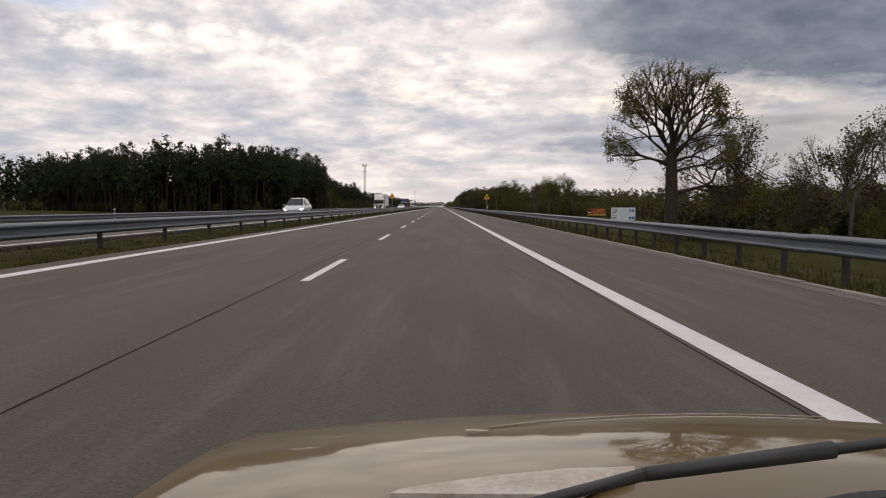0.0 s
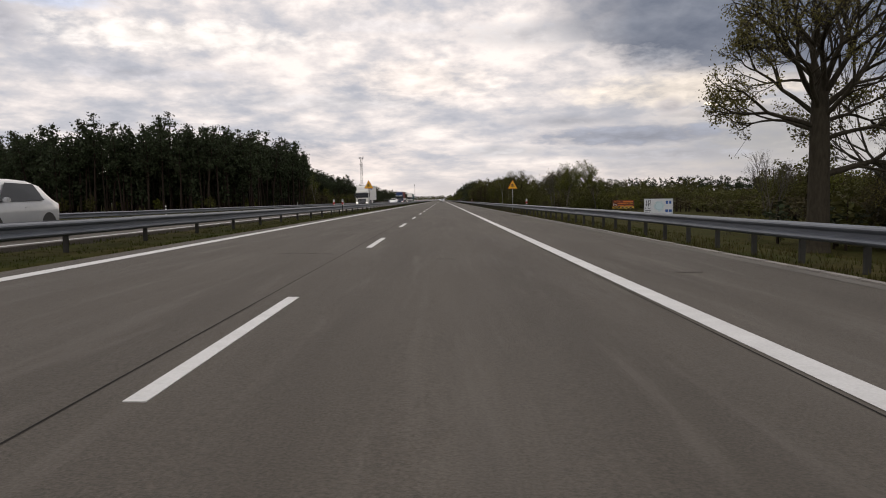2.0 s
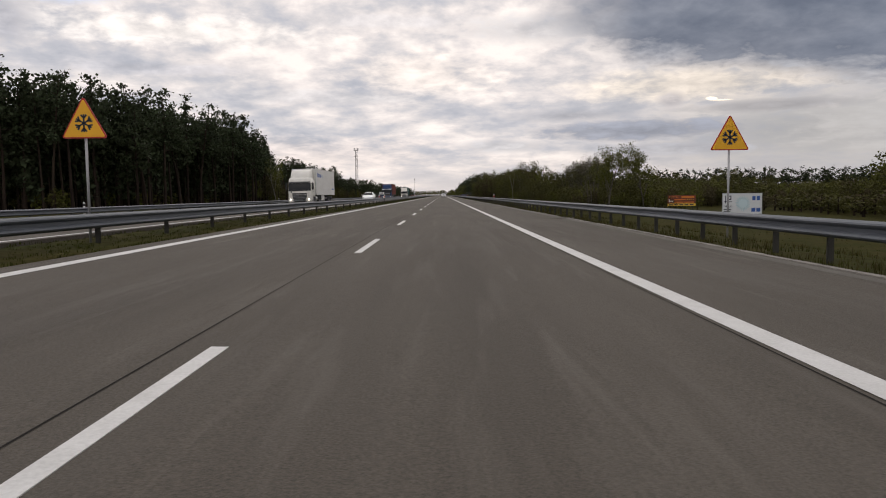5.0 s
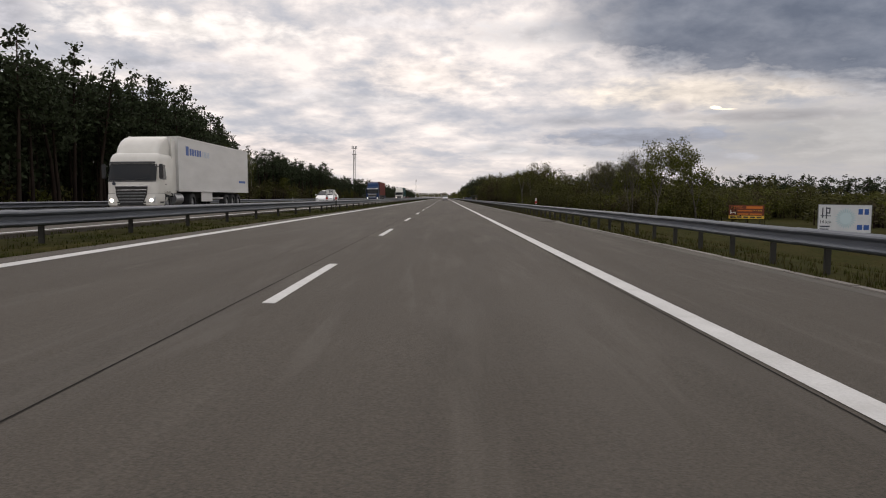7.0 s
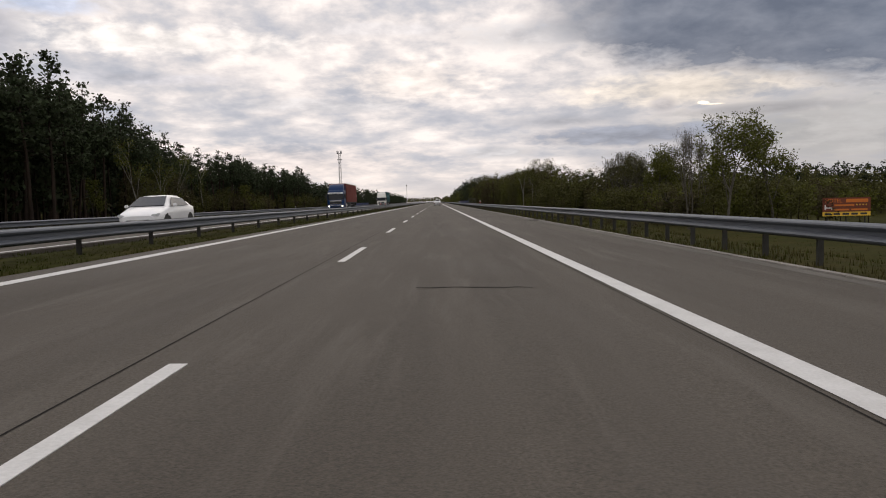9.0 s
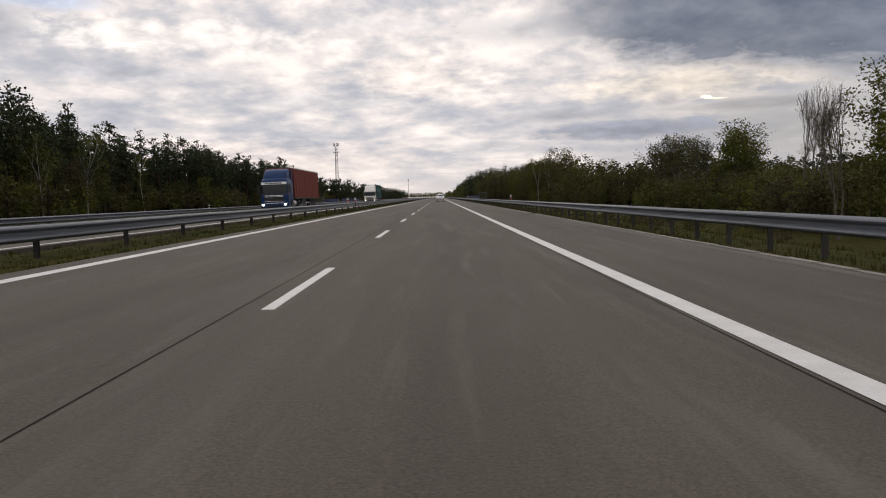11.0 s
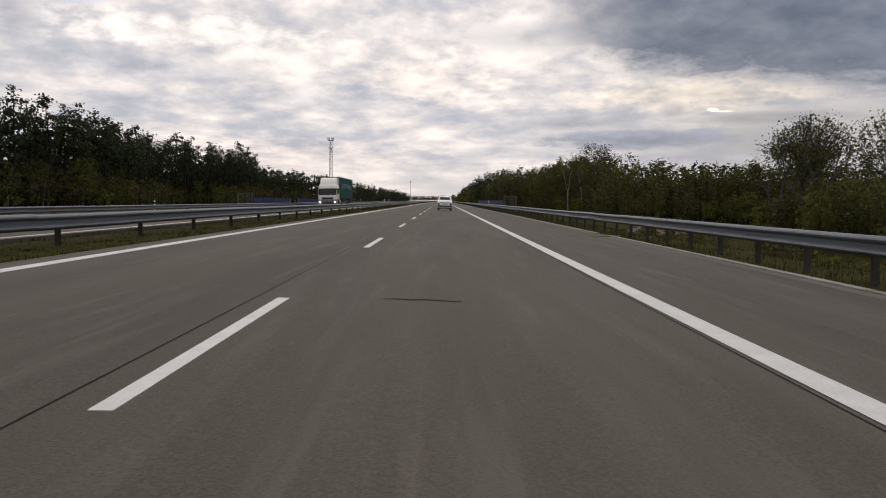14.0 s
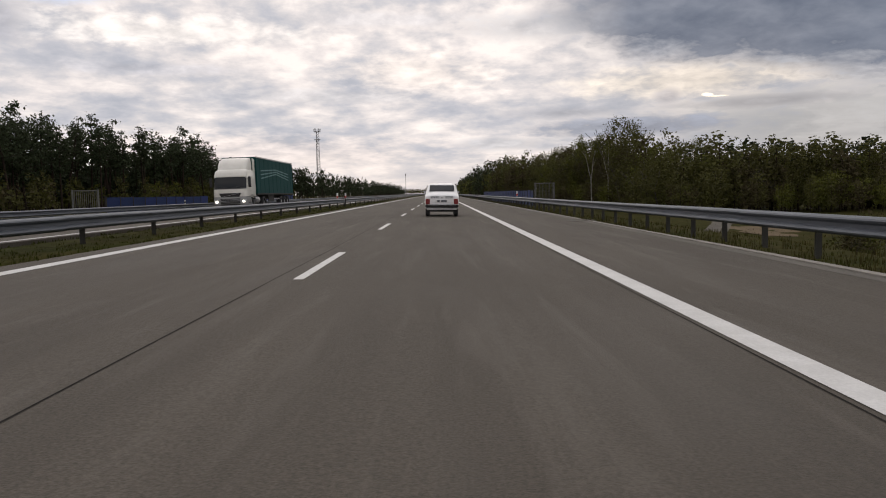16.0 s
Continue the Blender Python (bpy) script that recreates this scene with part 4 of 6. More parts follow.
mass("broadleaf_wood", "dim leafy trees deeper in the mixed wood", [q for q in shade if q[0] > 95 and q[1] < 285 or q[1] > 485], FILL_LEAFY, r, 1.0, 1.25)
mass("broadleaf_wood", "dim low trees deeper in the mixed wood", [q for q in shade if q[1] <= 485 and (q[0] <= 95 or q[1] >= 285)], FILL_LEAFY, r, 0.66, 1.5)
ridge = scatter(r, lambda a, b: True, 68, 330, 526, 546, 5.4)
mass("pine_wood", "dark pine ridge behind the mixed wood", ridge, FAR_PINES, r, 1.0, 1.5)
end_wood = scatter(r, lambda a, b: True, 26, 60, 1500, 2550, 17) + scatter(r, lambda a, b: True, -400, 400, 2610, 2640, 7)
mass("mixed_wood", "dark woods at the end of the straight road", end_wood, END_LEAFY, r, 1.0)

# the depths of both woods
DEEP_PINES = [far_tree(151 + i, h, 3.6, True, NEEDLES_FAR, 46, 1.3, 6, 0.1) for i, h in enumerate((13.0, 12.0))]
deep = scatter(random.Random(16), lambda a, b: left_edge(b) - 110 < a < left_edge(b) - 22 and b > left_front(a) + 24, -170, -66, 225, 660, 7.5)
mass("pine_wood", "deep interior of the pine wood", deep, DEEP_PINES, random.Random(17), 0.9)
deep = scatter(random.Random(18), lambda a, b: True, 121, 200, 95, 486, 8.5)
mass("broadleaf_wood", "deep interior of the spring wood", deep, END_LEAFY, random.Random(19), 0.5, 1.5)

# single trees that stand out
def oak_meshes():
    """An old field oak: thick trunk, a fan of rising limbs, long level limbs below, fine twigs, sparse young leaves in tufts."""
    q = random.Random(19)
    segs, tips = [], []
    trunk = [(0, 0, -1.0, 1.45), (0.05, 0, 0.8, 1.10), (0.1, 0.05, 4.0, 0.96), (0.1, 0.1, 8.5, 0.90), (0.05, 0.05, 12.0, 0.84), (0.0, 0.0, 14.8, 0.70)]
    for a, b in zip(trunk, trunk[1:]):
        segs.append((Vector(a[:3]), Vector(b[:3]), a[3], b[3]))
    # bearing, height of the fork, rise, size, girth
    main = [(0.3, 14.6, 2.6, 4.6, 0.44), (2.2, 14.7, 3.2, 4.7, 0.46), (4.2, 14.4, 2.2, 4.5, 0.42), (5.6, 14.0, 1.7, 4.6, 0.42), (1.2, 13.6, 1.35, 4.6, 0.38), (3.2, 13.4, 1.25, 4.8, 0.40), (0.0, 13.0, 0.95, 4.7, 0.36), (3.9, 12.8, 0.8, 4.5, 0.34),
            (2.6, 12.4, 0.6, 4.5, 0.33), (5.0, 12.2, 0.6, 4.3, 0.32), (0.7, 11.8, 0.40, 4.5, 0.32), (3.35, 11.6, 0.36, 4.9, 0.32), (1.8, 11.0, 0.3, 4.0, 0.28), (5.9, 10.4, 0.2, 4.6, 0.30), (0.15, 7.2, 0.36, 5.4, 0.44)]
    for bearing, z, rise, size, girth in main:
        foot = Vector((0.08, 0.05, z))
        way = Vector((math.cos(bearing), math.sin(bearing), rise))
        grow(q, foot, way, size, girth * 0.78, 4, 0.70, 0.13, 0.72, 3, tips, segs, 0.04 if rise > 0.4 else 0.0, (2, 3), 0.0 if rise > 0.2 else 0.03)
    mid, half = Vector((-0.2, 0.0, 18.2)), Vector((10.4, 10.6, 10.8))

    def dome(p):
        # twigs that would leave the round crown bend in to its outline
        d = p - mid
        k = math.sqrt((d.x / half.x) ** 2 + (d.y / half.y) ** 2 + (d.z / half.z) ** 2)
        return p if k < 0.75 else mid + d * ((0.75 + 0.25 * math.tanh((k - 0.75) / 0.25)) / k) if p.z > 9.5 else p

    segs = [(dome(a), dome(b), r0, max(r1, 0.012)) for a, b, r0, r1 in segs]
    tips = [dome(p) for p in tips if p.z > 2.0]
    outer = [p for p in tips if (p - mid).length > 6.5]
    trunk_mesh = limbs(segs, ((0.12, 9), (0.05, 5), (0.0, 3))).mesh("trunk", OAK_BARK, smooth=True)
    return trunk_mesh, foliage(19, outer, 19000, 0.36, 0.13, LEAF_OAK)


OAK = oak_meshes()
plant("oak_tree", "big old oak with a spreading crown and sparse young leaves", "tree", OAK, pose(36.0, 113.6, ground_z(36.0, 113.6) - 0.2, 0, 0, 0))
for x, y, h, k in ((50.5, 119, 0.95, 0), (57, 121, 0.8, 2)):
    plant("broadleaf_tree", "tall broadleaf tree standing above its neighbours, young leaves", "tree", GREENS[k], turned(x, y, r, h), "tall trees above the wood")
for x, y, h, k in ((68, 108, 1.3, 0), (47, 149, 0.85, 1), (55, 113, 0.8, 0), (43, 113, 0.8, 1)):
    plant("bare_tree", "many-stemmed tree still bare, with budding twigs", "tree", BARES[k], turned(x, y, r, h), "bare trees on the meadow")
for x, y, h, k in ((53, 112, 0.75, 1), (56, 117, 0.9, 3), (61, 119, 0.8, 1), (66, 114, 0.95, 3), (71, 118, 0.9, 1), (76, 111, 0.95, 3), (46, 121, 0.7, 3), (63, 108, 0.75, 4)):
    plant("broadleaf_tree", "low bushy tree with young leaves by the oak", "tree", GREENS[k], turned(x, y, r, h), "low trees by the oak")
for x, y, h, k in ((55.6, 549, 1.05, 2), (77, 560, 1.05, 0)):
    plant("broadleaf_tree", "tall round-headed tree standing above its neighbours, young leaves", "tree", TALL_GREENS[k], turned(x, y, r, h), "tall trees above the wood")
AIRY = [leafy_meshes(131 + i, 14.0, 0.24, 4, 0.50, 0.11, leaf, n, 0.36, 0.13, GREY_BARK, st, 0.27, 0.74, 0.04, (2, 3)) for i, (leaf, n, st) in enumerate(
    ((LEAF_GREEN, 5200, 1), (LEAF_OLIVE, 2300, 2), (LEAF_OLIVE, 2400, 1)))]
AIRY.append(leafy_meshes(139, 14.0, 0.16, 5, 0.42, 0.10, LEAF_BROWN, 2200, 0.22, 0.05, GREY_BARK, 2, 0.27, 0.72, 0.05, (2, 2)))
for x, y, top, k in ((48.3, 115, 14.6, 1), (62, 112, 16.4, 2), (67, 121, 13.0, 1), (45, 303, 13.5, 0), (58, 316, 14.8, 0), (55.5, 413, 14.8, 1), (52, 411, 13.6, 2), (60, 409, 14.2, 1), (53, 382, 12.0, 1), (57, 386, 11.7, 2), (53, 366, 12.8, 0), (58.5, 371, 13.4, 0), (41, 307, 11.8, 3), (46, 325, 13.5, 3), (49, 327, 12.5, 3)):
    label = "tall half-bare tree with budding twigs above the low wood" if k == 3 else "tall tree with airy young leaves above the low wood"
    plant("bare_tree" if k == 3 else "broadleaf_tree", label, "tree", AIRY[k], pose(x, y, ground_z(x, y), 0, 0, 37 * x) @ Matrix.Scale((top - ground_z(x, y)) / 14.0, 4) @ Matrix.Diagonal((1.12, 1.12, 1, 1) if k < 3 else (0.8, 0.8, 1, 1)), "tall trees above the wood")
TALL_BIRCH = leafy_meshes(141, 21.0, 0.20, 3, 0.40, 0.06, LEAF_GREEN, 3200, 0.45, 0.13, BIRCH_BARK, 1, 0.34, 0.62, 0.06, (2, 2), 0.3, 0.05)
for x, y, h in ((42.5, 538, 1.0), (46.5, 536, 0.94)):
    plant("birch_tree", "tall birch with white bark before the wood", "tree", TALL_BIRCH, turned(x, y, r, h), "birches before the right wood")
thicket = scatter(random.Random(12), lambda a, b: True, 41, 98, 117, 131, 4.6)
mass("undergrowth", "dense dark thicket of young trees behind the oak", thicket, FILL + FILL_LEAFY[:1] + [NEAR_LEAFY[3]], random.Random(13), 0.55, 1.7)
for k in range(46):
    x, y = r.uniform(40, 92), r.uniform(88, 160)
    if (x - 34) ** 2 + (y - 110) ** 2 < 80:
        continue
    plant("shrub", "dense olive green shrub on the meadow", "shrub", SHRUBS[k % 3], turned(x, y, r, r.uniform(0.6, 1.05)), "shrubs on the meadow by the oak")
for k in range(40):
    x, y = r.uniform(20, 36), r.uniform(290, 395)
    plant("shrub", "low green shrub at the foot of the road bank", "shrub", SHRUBS[k % 3], turned(x, y, r, r.uniform(0.45, 0.8)), "shrubs below the road bank")

# ---- grass ----
def blades(name, label, n, place, height, mat, seed, wide=0.012):
    rr = random.Random(seed)
    V, F = [], []
    for _ in range(n):
        x, y, z = place(rr)
        for _ in range(4):
            a = rr.uniform(0, 6.28)
            h = height * rr.uniform(0.5, 1.3)
            ox, oy = rr.gauss(0, 0.06), rr.gauss(0, 0.06)
            dx, dy = math.cos(a), math.sin(a)
            w = wide * rr.uniform(0.7, 1.5)
            b = len(V)
            V += [(x + ox - dy * w, y + oy + dx * w, z - 0.03), (x + ox + dy * w, y + oy - dx * w, z - 0.03), (x + ox + dx * h * rr.uniform(0.1, 0.6), y + oy + dy * h * rr.uniform(0.1, 0.6), z + h)]
            F.append((b, b + 1, b + 2))
    return thing(name, label, "grass", kind="stuff", data=raw_mesh(name, V, F, [mat]))


def on_median(rr):
    x, y = rr.uniform(-7.2, -4.5), 4 + 430 * rr.random()
    return x, y, ground_z(x, y)


def on_bank(rr):
    x = 7.35 + 6.5 * rr.random() ** 1.6
    y = 6 + 430 * rr.random()
    return x, y, ground_z(x, y)


blades("grass", "short green grass on the median strip", 15000, on_median, 0.045, GRASS, 3, 0.014)
blades("grass", "rough green grass on the road bank", 11000, on_bank, 0.09, GRASS, 4, 0.012)
blades("dry_grass", "dry straw-coloured grass on the road bank", 11000, on_bank, 0.14, DRY, 5, 0.010)


def on_meadow(rr):
    x, y = 11 + 60 * rr.random() ** 1.5, 6 + 480 * rr.random()
    return x, y, ground_z(x, y)


blades("grass", "tall rough meadow grass", 12000, on_meadow, 0.12, GRASS, 6, 0.018)
blades("dry_grass", "dry stalks in the meadow", 3000, on_meadow, 0.2, DRY, 7, 0.02)
fl = Parts()
for k in range(26):
    x, y = 7.7 + 2.2 * r.random(), r.choice((296, 299, 303, 287, 341)) + r.gauss(0, 1.5)
    z = ground_z(x, y) + 0.16
    fl.tube((x, y, z - 0.01), (x, y, z + 0.012), 0.022, 0.016, 7)
thing("dandelions", "yellow dandelion heads in the grass of the bank", "flower", kind="stuff", data=fl.mesh("dandelions", DANDELION))


# ---- roadside things ----
def text_mesh(words, size, mat, depth=0.004):
    """Flat raised letters in the built-in font, upright in x and z, centred."""
    cu = bpy.data.curves.new("letters", "FONT")
    cu.body, cu.size, cu.align_x, cu.align_y, cu.extrude = words, size, "CENTER", "CENTER", depth
    ob = bpy.data.objects.new("letters", cu)
    scene.collection.objects.link(ob)
    me = bpy.data.meshes.new_from_object(ob.evaluated_get(bpy.context.evaluated_depsgraph_get()))
    bpy.data.objects.remove(ob)
    me.transform(Matrix.Rotation(radians(90), 4, "X"))
    me.materials.clear()
    me.materials.append(mat)
    return me


def plate(x0, x1, z0, z1, y0, y1, mat, name, bevel=0.0):
    return Parts().box(x0, x1, y0, y1, z0, z1).mesh(name, mat, bevel=bevel)


def rounded_triangle(w, h, r, n=5):
    """Outline in x, z of a triangle point up, its foot at z = 0."""
    corners = [(-w / 2, 0), (w / 2, 0), (0, h)]
    out = []
    c = Vector((0, h / 3))
    for i, (x, z) in enumerate(corners):
        p = Vector((x, z))
        inner = p + (c - p).normalized() * (r * 2)
        base = math.atan2(p.y - c.y, p.x - c.x)
        for k in range(n):
            a = base + radians(-60 + 120 * k / (n - 1))
            out.append((inner.x + r * math.cos(a), inner.y + r * math.sin(a)))
    return out


def warning_sign(x, y, z, w, foot):
    s = thing("warning_sign", "yellow triangular warning sign with a black snowflake on a steel post", "road sign", pose(x, y, 0), group="snow warning signs")
    h = w * 0.9
    o = [(a, b + z) for a, b in rounded_triangle(w, h, 0.04)]
    part("panel", Parts().prism(o, -0.012, 0.012).mesh("panel", RED), s, "red-bordered triangular panel")
    k = 0.91
    i = [(a * k, (b) * k + z + h * (1 - k) / 3 * 1.0) for a, b in rounded_triangle(w, h, 0.03)]
    part("face", Parts().prism(i, -0.017, -0.012).mesh("face", SIGN_YELLOW), s, "yellow face")
    flake = Parts()
    cz = z + h * 0.36
    for q in range(3):
        a = radians(90 + 60 * q)
        d, n_ = Vector((math.cos(a), 0, math.sin(a))), Vector((-math.sin(a), 0, math.cos(a)))
        ln, t = w * 0.19, w * 0.018

        def bar(p0, p1):
            u = (p1 - p0).normalized()
            v = Vector((-u.z, 0, u.x)) * t
            c = Vector((0, -0.022, cz))
            flake.add([c + p0 - v, c + p0 + v, c + p1 + v, c + p1 - v] + [c + e + Vector((0, 0.005, 0)) for e in (p0 - v, p0 + v, p1 + v, p1 - v)],
                      [(0, 1, 2, 3), (0, 4, 5, 1), (1, 5, 6, 2), (2, 6, 7, 3), (3, 7, 4, 0)])
        bar(d * -ln, d * ln)
        for e in (-1, 1):
            for f in (-1, 1):
                bar(d * (e * ln * 0.55), d * (e * ln * 0.95) + n_ * (f * ln * 0.32))
    part("snowflake", flake.mesh("snowflake", INK), s, "black snowflake symbol")
    part("post", Parts().tube((0, 0.045, foot), (0, 0.045, z + h * 0.75), 0.03, 0.03, 10).mesh("post", MAST_STEEL, smooth=True), s)
    for zz in (z + 0.15, z + 0.55):
        part("clamp", Parts().box(-0.05, 0.05, 0.012, 0.085, zz, zz + 0.04).mesh("clamp", SIGN_BACK), s)


warning_sign(9.65, 130, 2.17, 1.12, -1.2)
warning_sign(-6.2, 125, 2.30, 1.0, -0.2)


def delineator(x, y, top, face, label, group):
    s = thing("delineator", label, "delineator", pose(x, y, top - 0.42), group=group)
    o = [(-0.06, 0), (0.06, 0), (0.06, 0.38), (0.045, 0.41), (0.0, 0.42), (-0.045, 0.41), (-0.06, 0.38)]
    part("body", Parts().prism(o, -0.025, 0.025).mesh("body", WHITE, bevel=0.006), s)
    part("band", Parts().prism([(-0.062, 0.03), (0.062, 0.07), (0.062, 0.24), (-0.062, 0.20)], -0.029, 0.029).mesh("band", RED), s, "red slanted band")
    part("reflector", Parts().box(-0.03, 0.03, -0.029, -0.025, 0.29, 0.36).mesh("reflector", SIGN_BACK), s, "grey reflector")
    part("bracket", Parts().box(-0.03, 0.03, -0.02, 0.02, -1.0, 0.02).mesh("bracket", STEEL_POST), s)


for y in (1, 101, 201.5, 300, 400):
    delineator(-6.45, y, 1.12, 1, "white delineator with a red band on the median rail", "delineators on the median rail")
    delineator(-5.8, y, 1.12, 1, "white delineator with a red band on the median rail", "delineators on the median rail")
    delineator(8.02, y + 1.2, 1.02, 1, "white delineator with a red band on the outer rail", "delineators on the outer rail")
for y in (1, 51, 101, 151, 201, 251, 301, 351, 401, 451):
    s = thing("marker_post", "slim white marker post on the far guard rail", "delineator", pose(-18.95, y, 0.36), group="marker posts on the far rail")
    part("body", Parts().prism([(-0.05, -0.8), (0.05, -0.8), (0.05, 0.42), (0.0, 0.46), (-0.05, 0.42)], -0.025, 0.025).mesh("body", WHITE), s)
    part("band", Parts().box(-0.051, 0.051, -0.027, 0.027, 0.22, 0.36).mesh("band", BLACK), s, "dark reflector band")

km = thing("distance_sign", "white kilometre plate reading 94 on the median", "road sign", pose(-6.13, 201.3, 1.27))
part("panel", plate(-0.30, 0.30, -0.15, 0.15, -0.01, 0.01, WHITE, "panel", 0.006), km)
part("letters", text_mesh("94", 0.30, INK), km, "black figures", m=pose(0, -0.014, 0))
for x in (-0.2, 0.2):
    part("leg", Parts().tube((x, 0.03, -1.25), (x, 0.03, 0.1), 0.02, 0.02, 8).mesh("leg", STEEL_POST), km)

# two advertising boards on the meadow
board = thing("billboard", "large white billboard with a teal burst emblem on the meadow", "billboard", pose(69.0, 275, -0.7) @ Matrix.Diagonal((1.07, 1, 1.05, 1)))
part("panel", plate(-4.15, 4.15, -3.2, 1.2, 0, 0.12, BOARD_WHITE, "panel", 0.01), board)
part("edging", Parts().box(-4.2, 4.2, -0.03, 0.14, 1.2, 1.27).box(-4.2, 4.2, -0.03, 0.14, -3.27, -3.2).box(-4.22, -4.15, -0.03, 0.14, -3.27, 1.27).box(4.15, 4.22, -0.03, 0.14, -3.27, 1.27).mesh("edging", SIGN_BACK), board)
disc = Parts()
for k in range(24):
    a, b = 2 * math.pi * k / 24, 2 * math.pi * (k + 0.55) / 24
    m_ = (a + b) / 2
    disc.prism([(0.75 * math.cos(a), -0.95 + 0.75 * math.sin(a)), (1.25 * math.cos(a), -0.95 + 1.25 * math.sin(a)), (1.72 * math.cos(m_), -0.95 + 1.72 * math.sin(m_)),
                (1.25 * math.cos(b), -0.95 + 1.25 * math.sin(b)), (0.75 * math.cos(b), -0.95 + 0.75 * math.sin(b))], -0.012, 0.0)
part("burst", disc.mesh("burst", BOARD_TEAL), board, "teal burst of rays", m=pose(0.15, 0, 0))
part("core", Parts().prism([(0.95 * math.cos(2 * math.pi * k / 28), -0.95 + 0.95 * math.sin(2 * math.pi * k / 28)) for k in range(28)], -0.018, 0.0).mesh(
    "core", material("pale_teal", (0.55, 0.68, 0.70), 0.5)), board, "pale disc", m=pose(0.15, 0, 0))
emblem = Parts().box(-3.6, -3.42, -0.014, 0, -0.9, 0.75).box(-3.0, -2.82, -0.014, 0, -1.0, 0.85).box(-2.82, -2.35, -0.014, 0, 0.55, 0.75).box(-2.5, -2.32, -0.014, 0, -0.05, 0.75).box(-2.82, -2.35, -0.014, 0, -0.2, 0.0).box(
    -3.85, -2.2, -0.014, 0, -0.62, -0.5)
part("symbol", emblem.mesh("symbol", INK), board, "dark route symbol")
part("letters", text_mesh("14 km", 0.75, INK), board, "dark lettering", m=pose(-3.05, -0.01, -1.55))
part("text_bar", Parts().box(-3.9, -2.3, -0.012, 0, -2.35, -2.15).box(-3.9, -2.5, -0.012, 0, -2.75, -2.6).mesh("text_bar", INK), board, "dark line of small print")
for x in (2.1, 3.05):
    part("mark", plate(x, x + 0.68, -0.3, 0.6, -0.014, 0, BOARD_BLUE, "mark"), board, "dark blue mark")
for x in (1.95, 3.0):
    part("pictogram", plate(x, x + 0.85, -2.75, -1.95, -0.012, 0, BOARD_BLUE, "pictogram"), board, "blue square pictogram")
for x in (-3.4, 0, 3.4):
    part("leg", Parts().box(x - 0.08, x + 0.08, 0.12, 0.28, -6.5, 0.9).mesh("leg", STEEL_POST), board)
for x in (-3.4, 3.4):
    part("brace", Parts().tube((x, 0.25, 0.2), (x, 3.2, -5.6), 0.05, 0.05, 8).mesh("brace", STEEL_POST), board)

hotel = thing("billboard", "brown-red hotel billboard with orange print and a yellow strip", "billboard", pose(66.4, 309, 0))
part("panel", plate(-3.8, 3.8, -2.1, 0.15, 0, 0.1, BOARD_RED, "panel", 0.01), hotel, "dark brown-red panel")
part("strip", plate(-3.8, 3.8, -2.75, -2.1, 0.0, 0.1, BOARD_YELLOW, "strip"), hotel, "yellow lower strip")
part("letters", text_mesh("HOTEL", 0.85, BOARD_ORANGE), hotel, "orange lettering", m=pose(-2.1, -0.01, -0.35))
part("name_bar", Parts().box(-0.1, 3.4, -0.012, 0, -0.62, -0.08).mesh("name_bar", BOARD_ORANGE), hotel, "orange bar of lettering")
part("bed_symbol", Parts().box(-3.5, -3.3, -0.012, 0, -1.75, -0.95).box(-3.3, -2.3, -0.012, 0, -1.55, -1.35).box(-2.5, -2.3, -0.012, 0, -1.75, -1.35).mesh("bed_symbol", WHITE), hotel, "white bed symbol")
for k in range(4):
    part("star", Parts().prism([(0.16 * (1 if j % 2 == 0 else 0.45) * math.sin(j * math.pi / 5), 0.16 * (1 if j % 2 == 0 else 0.45) * math.cos(j * math.pi / 5)) for j in range(10)], -0.012, 0).mesh(
        "star", BOARD_YELLOW), hotel, "yellow star", m=pose(1.6 + 0.5 * k, 0, -1.0))
for a, b, z in ((-2.0, 1.2, -1.05), (-2.0, 0.4, -1.75), (0.7, 3.3, -1.75)):
    part("text_bar", plate(a, b, z - 0.13, z + 0.13, -0.012, 0, BOARD_ORANGE, "text_bar"), hotel, "orange line of print")
for k in range(5):
    part("text_bar", plate(-3.5 + 1.42 * k, -2.45 + 1.42 * k, -2.58, -2.28, -0.012, 0, INK, "text_bar"), hotel, "dark bar of print")
for x in (-3.0, 0, 3.0):
    part("leg", Parts().box(x - 0.07, x + 0.07, 0.1, 0.24, -6.0, 0.0).mesh("leg", STEEL_POST), hotel)

# radio mast and a slim pole far off
mast = thing("radio_mast", "tall grey lattice radio mast with antennas at its head", "mast", pose(-93, 921, ground_z(-93, 921)))
MH = 51.5
for k in range(3):
    a = 2 * math.pi * k / 3
    part("mast_leg", Parts().tube((2.0 * math.cos(a), 2.0 * math.sin(a), -0.5), (1.15 * math.cos(a), 1.15 * math.sin(a), MH), 0.24, 0.18, 6).mesh("mast_leg", MAST_STEEL), mast)
lat = Parts()
z, side = 0.0, 0
while z < MH - 2:
    r0, r1 = 2.0 - 0.85 * z / MH, 2.0 - 0.85 * (z + 2.0) / MH
    for k in range(3):
        a, b = 2 * math.pi * k / 3, 2 * math.pi * (k + 1) / 3
        lat.tube((r0 * math.cos(a), r0 * math.sin(a), z), (r1 * math.cos(b), r1 * math.sin(b), z + 2.0), 0.11, 0.11, 4)
        lat.tube((r0 * math.cos(a), r0 * math.sin(a), z), (r0 * math.cos(b), r0 * math.sin(b), z), 0.11, 0.11, 4)
    z += 2.0
part("lattice", lat.mesh("lattice", MAST_STEEL), mast)
for zz in (MH - 6.5, MH - 0.4):
    part("platform", Parts().tube((0, 0, zz), (0, 0, zz + 0.4), 2.5, 2.5, 12).mesh("platform", MAST_STEEL), mast)
